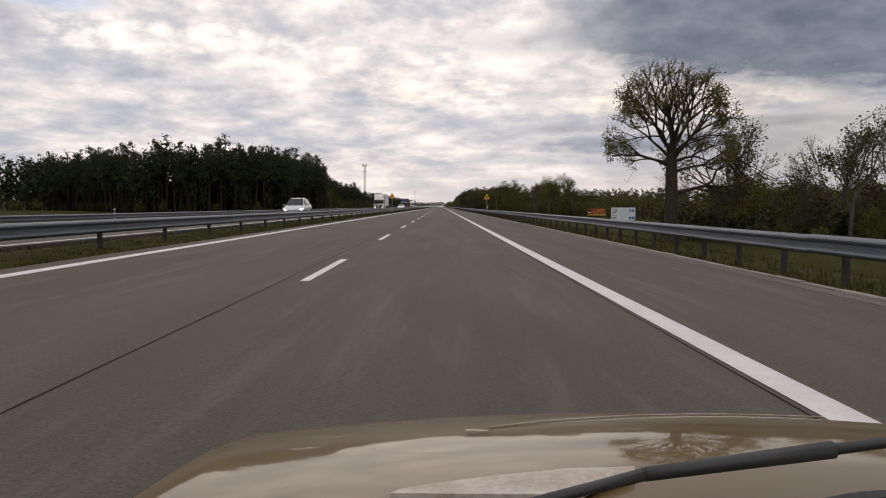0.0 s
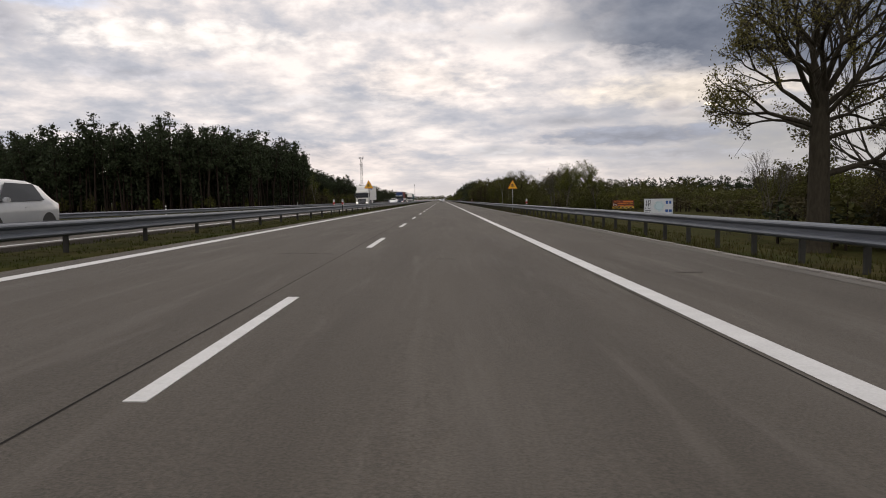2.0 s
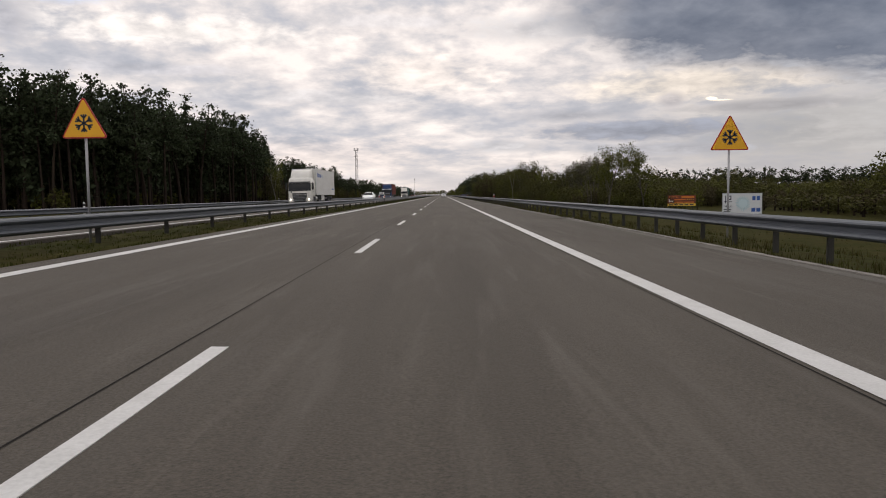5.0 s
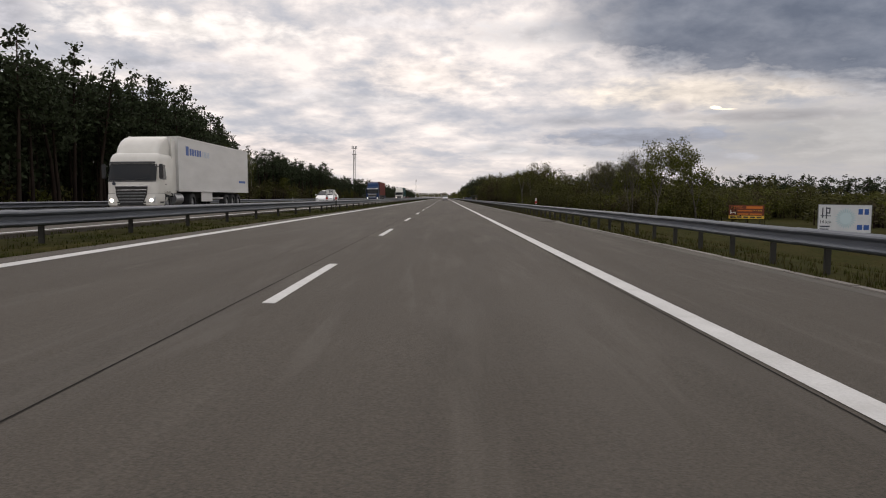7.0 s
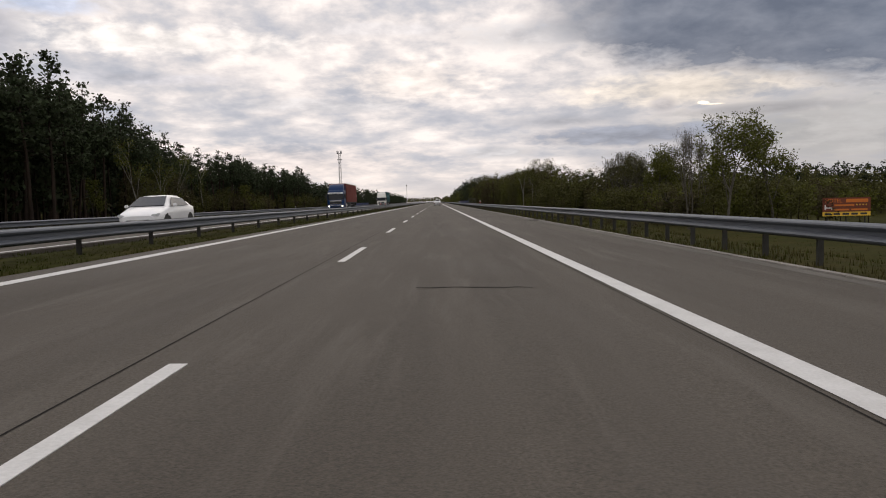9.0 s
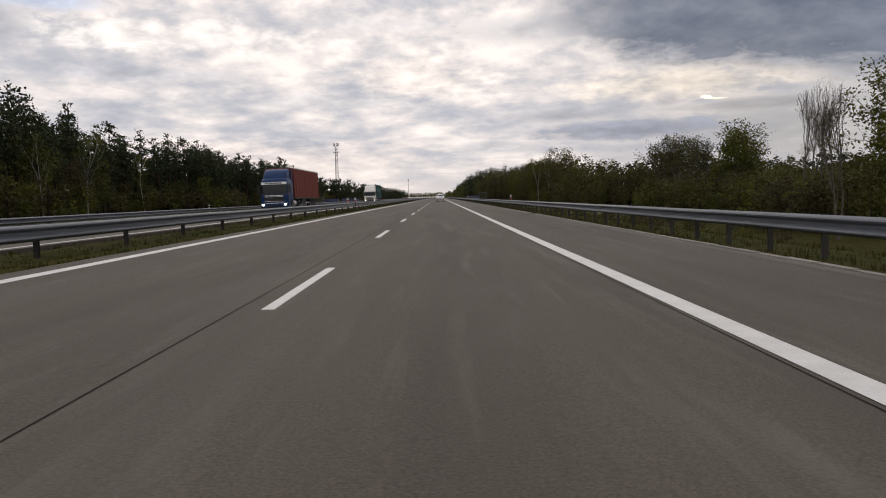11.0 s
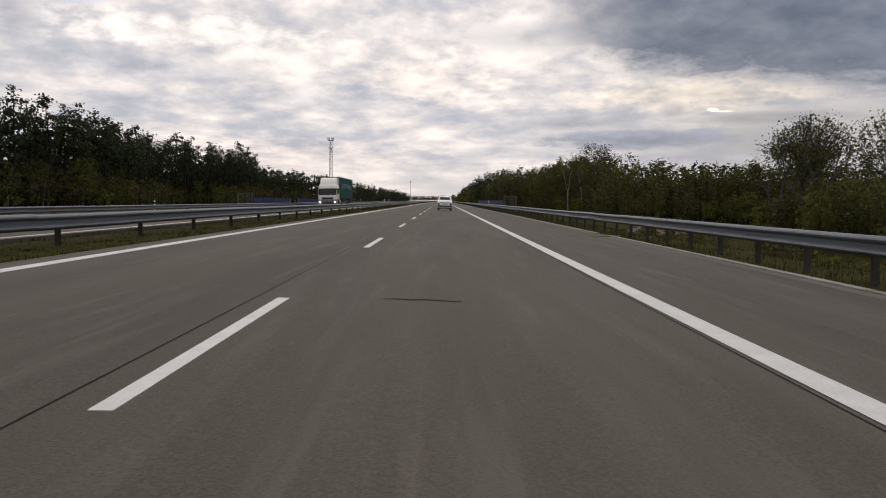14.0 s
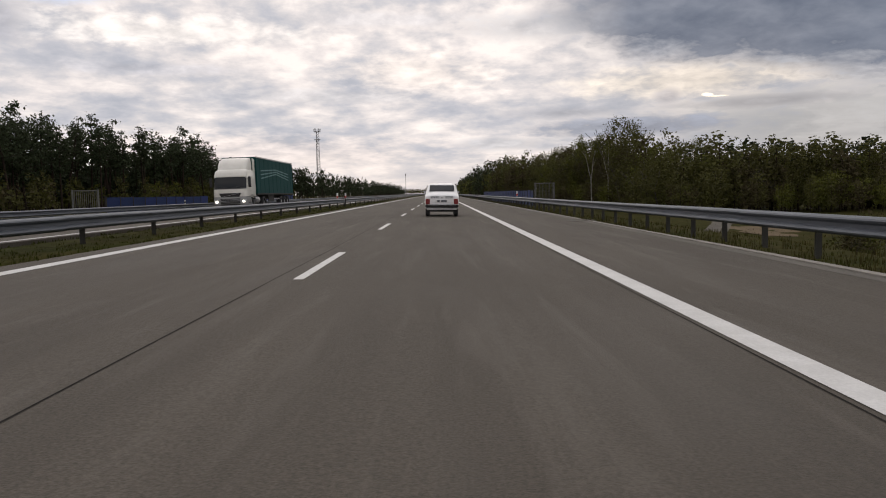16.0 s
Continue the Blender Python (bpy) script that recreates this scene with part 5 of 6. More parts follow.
for k in range(6):
    a = 2 * math.pi * k / 6
    part("antenna", Parts().box(-0.28, 0.28, -0.16, 0.16, 0, 2.6).mesh("antenna", MAST_STEEL), mast, "grey panel antenna", m=pose(2.4 * math.cos(a), 2.4 * math.sin(a), MH - 0.2, 0, 0, math.degrees(a)))
part("dish", Parts().tube((0, -1.6, MH - 9), (0, -2.0, MH - 9), 1.0, 1.0, 14).mesh("dish", WHITE), mast, "white dish")
pole = thing("radio_mast", "thin distant pole beside the straight road", "mast", pose(-51, 1500, -1))
part("pole", Parts().tube((0, 0, -1), (0, 0, 32), 0.45, 0.25, 8).mesh("pole", MAST_STEEL), pole)
part("antenna", Parts().tube((0, 0, 30), (0, 0, 33), 0.8, 0.8, 8).mesh("antenna", MAST_STEEL), pole)

# blue screens and gates where the road crosses a track
def screen_fence(x, y0, y1, top, label):
    f = thing("screen_fence", label, "fence", pose(x, y0, 0))
    k = 0
    while y0 + 2.5 * k < y1:
        g0 = ground_z(x, y0 + 2.5 * k)
        part("post", Parts().box(-0.06, 0.06, -0.06, 0.06, g0 - 0.5, top + 0.08).mesh("post", STEEL_POST), f, m=pose(0, 2.5 * k, 0))
        part("panel", Parts().box(-0.03, 0.03, 0.06, 2.44, g0 - 0.15, top - 0.03).mesh("panel", BLUE_PANEL, bevel=0.01), f, m=pose(0, 2.5 * k, rng.uniform(-0.02, 0.02)))
        k += 1


GATE_STEEL = material("dull_gate_steel", (0.10, 0.10, 0.095), 0.6, 0.3, var=(0.14, 0.14, 0.13), scale=4)


def gate(x, y, top, label):
    g = thing("fence_gate", label, "gate", pose(x, y, 0))
    g0 = ground_z(x, y)
    for a in (-0.95, 0.95):
        part("post", Parts().box(a - 0.05, a + 0.05, -0.05, 0.05, g0 - 0.5, top).mesh("post", GATE_STEEL), g)
    part("rail", Parts().box(-0.9, 0.9, -0.03, 0.03, top - 0.12, top - 0.05).mesh("rail", GATE_STEEL), g)
    part("rail", Parts().box(-0.9, 0.9, -0.03, 0.03, g0 + 0.1, g0 + 0.17).mesh("rail", GATE_STEEL), g)
    for k in range(12):
        a = -0.8 + 1.6 * k / 11
        part("wire", Parts().tube((a, 0, g0 + 0.12), (a, 0, top - 0.08), 0.016, 0.016, 4).mesh("wire", GATE_STEEL), g)


screen_fence(-24, 398, 422, 1.15, "dark blue panel fence beyond the far carriageway")
screen_fence(-24, 428, 470, 1.15, "dark blue panel fence beyond the far carriageway")
screen_fence(11.4, 417, 500, 1.10, "dark blue panel fence on the road bank")
gate(-24.6, 396, 1.75, "grey steel mesh gate at the end of the blue fence")
gate(12.3, 415.4, 1.85, "grey steel mesh gate at the end of the blue fence")

# pale track below the bank
GRAVEL = material("pale_gravel", (0.085, 0.078, 0.066), 0.95, var=(0.125, 0.114, 0.098), scale=0.8, bump=0.5, bump_scale=12, speck=(8, 0.15), spec=0.05)
way = [(22, 405), (28, 416), (35, 430), (42, 446), (48, 462), (54, 478), (62, 492), (74, 502), (90, 508)]
tp = Parts()
for k in range(len(way) - 1):
    for j in range(6):
        def at_(t):
            a, b = Vector(way[k]), Vector(way[k + 1])
            return a.lerp(b, t)
        p, q = at_(j / 6), at_((j + 1) / 6)
        d = (q - p).normalized()
        n_ = Vector((-d.y, d.x)) * 1.4
        tp.add([(c.x, c.y, ground_z(c.x, c.y) + 0.10) for c in (p - n_, p + n_, q + n_, q - n_)], [(0, 1, 2, 3)])
thing("track", "pale gravel track winding below the road bank", "road", kind="structure", data=tp.mesh("track", GRAVEL))
sand = material("bare_sand", (0.105, 0.080, 0.052), 0.95, var=(0.150, 0.115, 0.075), scale=1.2, bump=0.4, bump_scale=9, speck=(6, 0.2), spec=0.03)
sp = Parts()
rim = []
for k in range(28):
    a = 2 * math.pi * k / 28
    out = 1 + 0.22 * math.sin(3 * a + 0.6) + 0.12 * math.sin(7 * a)
    rim.append([(41.5 + f * out * 4.6 * math.cos(a), 433 + f * out * 8.0 * math.sin(a)) for f in (0.35, 0.7, 1.0)])
for k in range(28):
    a, b = rim[k], rim[(k + 1) % 28]
    for i in range(3):
        ring = (a[i - 1], a[i], b[i], b[i - 1]) if i else ((41.5, 433), a[0], b[0])
        sp.add([(x, y, ground_z(x, y) + 0.06) for x, y in ring], [tuple(range(len(ring)))])
thing("bare_patch", "bare sandy patch of ground beside the pale track", "ground", kind="structure", data=sp.mesh("bare_patch", sand))


# ---- vehicles ----
CAR_WHITE = material("white_car_paint", (0.78, 0.78, 0.77), 0.32, coat=0.6, var=(0.70, 0.70, 0.69), scale=1.5)
CAR_SILVER = material("silver_car_paint", (0.42, 0.43, 0.44), 0.33, 0.5, coat=0.6, var=(0.36, 0.37, 0.38), scale=1.5)
CAR_BEIGE = material("beige_car_paint", (0.1232, 0.0783, 0.0308), 0.35, coat=0.62, spec=0.05, var=(0.1092, 0.0696, 0.0280), scale=2.0, bump=0.01, bump_scale=9)
CAB_WHITE = material("cream_cab_paint", (0.66, 0.64, 0.58), 0.38, coat=0.4, var=(0.58, 0.56, 0.50), scale=1.2)
CAB_GREY = material("grey_bumper_plastic", (0.20, 0.20, 0.195), 0.5, var=(0.26, 0.26, 0.25), scale=2)
CAB_BLUE = material("blue_cab_paint", (0.003, 0.024, 0.080), 0.45, spec=0.2, var=(0.004, 0.028, 0.095), scale=1.2)
BOX_WHITE = material("white_trailer_panel", (0.68, 0.67, 0.64), 0.45, var=(0.58, 0.57, 0.54), scale=0.7, stretch=(1, 0.5, 2))
TARP_RED = material("faded_red_tarpaulin", (0.170, 0.040, 0.030), 0.85, spec=0.15, var=(0.135, 0.034, 0.026), scale=0.9, stretch=(1, 2.5, 0.6), bump=0.25, bump_scale=2.0)
TARP_GREEN = material("teal_tarpaulin", (0.008, 0.050, 0.048), 0.8, spec=0.15, var=(0.010, 0.060, 0.058), scale=0.9, stretch=(1, 2.5, 0.6), bump=0.25, bump_scale=2.0)
TARP_LIGHT = material("pale_teal_print", (0.07, 0.18, 0.18), 0.6)
RUBBER = material("tyre_rubber", (0.016, 0.016, 0.017), 0.85, var=(0.03, 0.03, 0.03), scale=8)
ALLOY = material("wheel_steel", (0.40, 0.41, 0.42), 0.4, 0.7, var=(0.30, 0.30, 0.31), scale=8)
CHROME = material("chrome", (0.62, 0.63, 0.64), 0.15, 1.0)
GLASS = material("tinted_glass", (0.012, 0.014, 0.016), 0.06, spec=0.3)
LAMP = material("lit_headlamp", (1.0, 0.96, 0.86), 0.2, emit=3.5)
LAMP_OFF = material("lamp_lens", (0.55, 0.56, 0.56), 0.12)
TAIL = material("red_lamp_lens", (0.16, 0.010, 0.008), 0.3)
AMBER = material("amber_lamp_lens", (0.55, 0.18, 0.01), 0.2)
UNDER = material("underbody_black", (0.014, 0.014, 0.014), 0.8, var=(0.025, 0.023, 0.02), scale=3)


def loft(stations, mats_name, mat, steps=3, bevel=0.0):
    """A car body from stations (y, bottom, belt, top, half widths at bottom, belt and top), smoothed between them."""
    rows = []
    for a, b in zip(stations, stations[1:]):
        for k in range(steps):
            t = k / steps
            rows.append([u + (v - u) * t for u, v in zip(a, b)])
    rows.append(list(stations[-1]))
    V, F = [], []
    for y, zb, zm, zt, wb, wm, wt in rows:
        half = [(wb * 0.86, zb), (wb, zb + 0.05), (wb + (wm - wb) * 0.6, zb + (zm - zb) * 0.35), (wm, zb + (zm - zb) * 0.72), (wm * 0.985, zm),
                (wt + (wm - wt) * 0.45, zm + (zt - zm) * 0.5), (wt, zt - min(0.06, (zt - zm) * 0.4)), (wt * 0.9, zt - 0.008), (wt * 0.5, zt + 0.004)]
        V += [(x, y, z) for x, z in half] + [(-x, y, z) for x, z in reversed(half)]
    n = 18
    for i in range(len(rows) - 1):
        for j in range(n):
            F.append((i * n + j, i * n + (j + 1) % n, (i + 1) * n + (j + 1) % n, (i + 1) * n + j))
    p = Parts().add(V, F)
    p.add([V[j] for j in range(n)], [tuple(range(n))])
    p.add([V[(len(rows) - 1) * n + j] for j in range(n)], [tuple(reversed(range(n)))])
    return p.mesh(mats_name, mat, smooth=True)


def wheel(parent, x, y, r, w, spokes=8):
    """Wheel with tyre, rim and hub; the axle lies along x."""
    s = 1 if x > 0 else -1
    n = 24
    prof = [(r * 0.62, -w / 2), (r * 0.93, -w / 2), (r, -w * 0.36), (r, w * 0.36), (r * 0.93, w / 2), (r * 0.62, w / 2)]
    V = [(b, a * math.cos(2 * math.pi * k / n), a * math.sin(2 * math.pi * k / n)) for k in range(n) for a, b in prof]
    m = len(prof)
    F = [(k * m + j, k * m + (j + 1) % m, ((k + 1) % n) * m + (j + 1) % m, ((k + 1) % n) * m + j) for k in range(n) for j in range(m)]
    hub = new("wheel")
    hub.parent = parent
    hub.matrix_basis = pose(x, y, r)
    part("tyre", Parts().add(V, F).mesh("tyre", RUBBER, smooth=False), hub)
    rim = Parts()
    rim.tube((s * w * 0.12, 0, 0), (s * w * 0.30, 0, 0), r * 0.63, r * 0.60, 20)
    rim.tube((s * w * 0.30, 0, 0), (s * w * 0.44, 0, 0), r * 0.2, r * 0.16, 12)
    for k in range(spokes):
        a = 2 * math.pi * k / spokes
        rim.tube((s * w * 0.32, r * 0.4 * math.cos(a), r * 0.4 * math.sin(a)), (s * w * 0.36, r * 0.4 * math.cos(a), r * 0.4 * math.sin(a)), r * 0.07, r * 0.06, 6)
    part("rim", rim.mesh("rim", ALLOY), hub, "grey steel rim")
    return hub


def pane(points, thick, mat, name):
    """A flat or folded pane from four or more corners, given a thickness along its normal."""
    c = [Vector(p) for p in points]
    nrm = (c[1] - c[0]).cross(c[-1] - c[0]).normalized() * thick
    n = len(c)
    return Parts().add(c + [p + nrm for p in c], [tuple(range(n)), tuple(range(2 * n - 1, n - 1, -1))] + [(i, (i + 1) % n, n + (i + 1) % n, n + i) for i in range(n)]).mesh(name, mat)


# the small white car ahead, seen from behind
def small_car(m):
    car = thing("car", "small boxy white old saloon car seen from behind", "car", m)
    st = [(-1.50, 0.36, 0.60, 0.66, 0.56, 0.62, 0.56), (-1.485, 0.30, 0.78, 0.84, 0.61, 0.665, 0.60), (-1.40, 0.27, 0.82, 0.90, 0.63, 0.68, 0.58), (-1.20, 0.24, 0.84, 1.00, 0.64, 0.688, 0.555),
          (-0.80, 0.22, 0.86, 1.295, 0.645, 0.688, 0.55), (-0.60, 0.22, 0.86, 1.335, 0.645, 0.688, 0.555), (0.0, 0.22, 0.86, 1.345, 0.645, 0.688, 0.56), (0.35, 0.22, 0.86, 1.29, 0.645, 0.688, 0.55),
          (0.85, 0.22, 0.85, 0.93, 0.645, 0.685, 0.58), (1.30, 0.24, 0.78, 0.83, 0.63, 0.67, 0.56), (1.50, 0.30, 0.64, 0.70, 0.58, 0.63, 0.52), (1.53, 0.36, 0.56, 0.60, 0.54, 0.58, 0.5)]
    part("body", loft(st, "body", CAR_WHITE), car)
    part("rear_window", pane([(-0.485, -1.185, 1.025), (0.485, -1.185, 1.025), (0.465, -0.894, 1.243), (-0.465, -0.894, 1.243)], 0.02, GLASS, "rear_window"), car, "dark tinted rear window")
    seal = Parts()
    for a, b in (((-0.495, -1.194, 1.02), (0.495, -1.194, 1.02)), ((0.495, -1.194, 1.02), (0.473, -0.890, 1.250)), ((0.473, -0.890, 1.250), (-0.473, -0.890, 1.250)), ((-0.473, -0.890, 1.250), (-0.495, -1.194, 1.02))):
        seal.tube(a, b, 0.011, 0.011, 6)
    part("window_seal", seal.mesh("window_seal", BLACK), car)
    for x in (-0.29, 0.29):
        v = Parts()
        for k in range(5):
            z = 0.735 + 0.019 * k
            v.box(x - 0.16, x + 0.16, -1.514, -1.49, z, z + 0.011)
        part("vent", v.mesh("vent", SIGN_BACK), car, "grey louvred air vent")
    part("engine_lid", Parts().box(-0.46, 0.46, -1.505, -1.47, 0.56, 0.83).mesh("engine_lid", CAR_WHITE, bevel=0.015), car)
    part("number_plate", plate(-0.26, 0.26, 0.57, 0.68, -1.525, -1.505, WHITE, "number_plate", 0.004), car, "white number plate")
    for k, (a, b) in enumerate(((-0.20, -0.08), (-0.04, 0.20))):
        part("plate_bar", plate(a, b, 0.595, 0.655, -1.530, -1.526, INK, "plate_bar"), car, "dark bar of characters")
    for x in (-0.56, 0.56):
        lamp = part("tail_lamp", Parts().box(x - 0.085, x + 0.085, -1.54, -1.44, 0.50, 0.71).mesh("tail_lamp", TAIL, bevel=0.012), car, "red tail lamp")
        part("indicator", Parts().box(x - 0.07, x + 0.07, -1.535, -1.50, 0.645, 0.695).mesh("indicator", AMBER), lamp, "amber indicator")
    part("bumper", Parts().box(-0.66, 0.66, -1.60, -1.50, 0.365, 0.485).mesh("bumper", UNDER, bevel=0.03), car, "black rear bumper")
    part("bumper_trim", Parts().box(-0.62, 0.62, -1.606, -1.596, 0.462, 0.470).mesh("bumper_trim", ALLOY), car, "thin chrome strip")
    part("rear_valance", Parts().box(-0.60, 0.60, -1.50, -1.38, 0.27, 0.385).mesh("rear_valance", CAR_WHITE, bevel=0.02), car)
    part("exhaust", Parts().tube((-0.25, -1.60, 0.27), (-0.25, -1.1, 0.27), 0.022, 0.022, 10).mesh("exhaust", ALLOY), car)
    part("latch", Parts().tube((0, -1.53, 0.75), (0, -1.50, 0.75), 0.02, 0.02, 12).mesh("latch", BLACK), car, "black lid latch")
    for s in (-1, 1):
        part("side_window", pane([(s * 0.664, -0.70, 0.90), (s * 0.664, 0.55, 0.90), (s * 0.598, 0.28, 1.235), (s * 0.598, -0.55, 1.255)], 0.012 * s, GLASS, "side_window"), car)
        mir = part("mirror", Parts().box(s * 0.70 - 0.05, s * 0.70 + 0.05, 0.42, 0.50, 0.93, 1.03).mesh("mirror", BLACK, bevel=0.015), car, "black door mirror")
        part("mirror_glass", plate(s * 0.70 - 0.042, s * 0.70 + 0.042, 0.94, 1.02, 0.413, 0.419, CHROME, "mirror_glass"), mir)
        for y in (-0.94, 0.90):
            wheel(car, s * 0.575, y, 0.265, 0.145)
        part("mud_flap", Parts().box(s * 0.575 - 0.08, s * 0.575 + 0.08, -1.25, -1.235, 0.12, 0.32).mesh("mud_flap", RUBBER), car)
    part("underbody", Parts().box(-0.56, 0.56, -1.40, 1.40, 0.20, 0.30).mesh("underbody", UNDER), car)
    return car


small_car(pose(1.79, 374.75, road_z(1.79), 0, 1.15, 0) @ Matrix.Scale(1.09, 4))


def modern_car(label, paint, m, length, width, height, bonnet, lit):
    """A rounded modern hatchback that faces -y, nose at y = 0."""
    car = thing("car", label, "car", m)
    w, L_, h = width / 2, length, height
    st = [(0.0, 0.34, 0.56, 0.62, w * 0.62, w * 0.66, w * 0.58), (0.08, 0.26, 0.62, 0.68, w * 0.78, w * 0.82, w * 0.72), (0.30, 0.22, 0.70, 0.78, w * 0.92, w * 0.95, w * 0.80), (bonnet, 0.2, 0.86, 0.97, w * 0.96, w, w * 0.82),
          (bonnet + 0.85, 0.2, 0.92, h - 0.06, w * 0.96, w, w * 0.66), (bonnet + 1.3, 0.2, 0.93, h, w * 0.96, w, w * 0.66), (L_ - 1.2, 0.2, 0.95, h - 0.03, w * 0.96, w, w * 0.64),
          (L_ - 0.5, 0.22, 0.97, h - 0.16, w * 0.95, w * 0.98, w * 0.60), (L_ - 0.12, 0.28, 0.95, 1.02, w * 0.90, w * 0.93, w * 0.70), (L_, 0.36, 0.80, 0.86, w * 0.80, w * 0.84, w * 0.66)]
    part("body", loft(st, "body", paint), car)
    part("windscreen", pane([(-w * 0.80, bonnet + 0.03, 1.0), (w * 0.80, bonnet + 0.03, 1.0), (w * 0.62, bonnet + 0.80, h - 0.075), (-w * 0.62, bonnet + 0.80, h - 0.075)], 0.03, GLASS, "windscreen"), car, "dark reflective windscreen")
    part("grille", Parts().box(-w * 0.5, w * 0.5, -0.02, 0.06, 0.40, 0.47).mesh("grille", BLACK, bevel=0.01), car)
    part("air_intake", Parts().box(-w * 0.6, w * 0.6, -0.01, 0.12, 0.26, 0.35).mesh("air_intake", BLACK, bevel=0.01), car)
    part("number_plate", plate(-0.26, 0.26, 0.36, 0.46, -0.03, -0.015, WHITE, "number_plate"), car, "white number plate")
    for s in (-1, 1):
        part("headlamp", Parts().prism([(s * w * 0.52, 0.57), (s * w * 0.86, 0.60), (s * w * 0.90, 0.70), (s * w * 0.62, 0.67)], 0.02, 0.30).mesh("headlamp", LAMP if lit else LAMP_OFF, bevel=0.01), car, "lit headlamp" if lit else "clear headlamp")
        part("side_window", pane([(s * w * 0.985, bonnet + 0.35, 0.98), (s * w * 0.985, L_ - 0.95, 1.02), (s * w * 0.735, L_ - 1.1, h - 0.13), (s * w * 0.72, bonnet + 1.0, h - 0.11)], 0.012 * s, GLASS, "side_window"), car, "dark side window")
        part("mirror", Parts().box(s * (w + 0.10) - 0.08, s * (w + 0.10) + 0.08, bonnet + 0.42, bonnet + 0.55, 0.96, 1.09).mesh("mirror", paint, bevel=0.03), car)
        part("door_handle", Parts().box(s * w * 0.99 - 0.012, s * w * 0.99 + 0.012, bonnet + 1.45, bonnet + 1.62, 0.83, 0.855).mesh("door_handle", paint), car)
        part("tail_lamp", Parts().box(s * w * 0.80 - 0.08, s * w * 0.80 + 0.08, L_ - 0.16, L_ - 0.02, 0.78, 0.93).mesh("tail_lamp", TAIL, bevel=0.02), car, "red tail lamp")
        for y in (0.85, L_ - 0.75):
            wheel(car, s * (w - 0.11), y, 0.31, 0.2)
            part("wheel_arch", Parts().tube((s * (w - 0.22), y, 0.33), (s * (w - 0.005), y, 0.33), 0.37, 0.37, 20).mesh("wheel_arch", UNDER), car)
    return car


def far_pose(x, y):
    return pose(x, y, road_z(x), 0, -1.15, 0)


modern_car("silver compact car with lit headlamps on the far carriageway", CAR_SILVER, far_pose(-10.0, 63), 4.1, 1.72, 1.58, 0.75, True)
modern_car("white hatchback with dark windows on the far carriageway", CAR_WHITE, far_pose(-10.0, 222), 4.3, 1.78, 1.45, 0.95, False)


def nose(front, half, corner, back, n=6):
    """Outline in x, y of a cab at one height: straight sides, a front with rounded corners."""
    arc = [(half - corner + corner * math.sin(a), front + corner - corner * math.cos(a)) for a in [math.pi / 2 * (n - k) / n for k in range(n + 1)]]
    return [(half, back)] + arc + [(-x, y) for x, y in reversed(arc)] + [(-half, back)]


def cab_shell(levels, name, mat):
    """A closed shell through outlines at rising heights: rows of z, front, half width, corner radius and back."""
    p, rings = Parts(), [[(x, y, lv[0]) for x, y in nose(*lv[1:])] for lv in levels]
    n = len(rings[0])
    p.add([q for ring in rings for q in ring], [(k * n + i, k * n + (i + 1) % n, (k + 1) * n + (i + 1) % n, (k + 1) * n + i) for k in range(len(rings) - 1) for i in range(n)]
          + [tuple(range(n - 1, -1, -1)), tuple(range((len(rings) - 1) * n, len(rings) * n))])
    me = p.mesh(name, mat, smooth=True)
    me.set_sharp_from_angle(angle=radians(38))
    return me


def cab_band(levels, z0, z1, reach, out, thick, name, mat, rows=4):
    """A curved plate that follows the front of the shell between two heights, as far round as reach (a half width)."""
    def at(z):
        for a, b in zip(levels, levels[1:]):
            if a[0] <= z <= b[0]:
                t = (z - a[0]) / (b[0] - a[0])
                return [u + (v - u) * t for u, v in zip(a[1:], b[1:])]
        return levels[-1][1:]
    V, W = [], []
    m = 18
    for k in range(rows + 1):
        z = z0 + (z1 - z0) * k / rows
        front, half, corner, _ = at(z)
        for i in range(m + 1):
            x = reach * (2 * i / m - 1)
            over = max(0.0, abs(x) - (half - corner))
            y = front + corner - math.sqrt(max(corner ** 2 - min(over, corner * 0.999) ** 2, 0.0))
            V.append((x, y - out - thick, z))
            W.append((x, y - out, z))
    n = len(V)
    F = [(k * (m + 1) + i, k * (m + 1) + i + 1, (k + 1) * (m + 1) + i + 1, (k + 1) * (m + 1) + i) for k in range(rows) for i in range(m)]
    rim = list(range(m + 1)) + [k * (m + 1) + m for k in range(1, rows + 1)] + list(range(rows * (m + 1) + m - 1, rows * (m + 1) - 1, -1)) + [k * (m + 1) for k in range(rows - 1, 0, -1)]
    F += [tuple(n + q for q in reversed(f)) for f in F] + [(rim[i], rim[(i + 1) % len(rim)], n + rim[(i + 1) % len(rim)], n + rim[i]) for i in range(len(rim))]
    me = Parts().add(V + W, F).mesh(name, mat, smooth=True)
    me.set_sharp_from_angle(angle=radians(38))
    return me


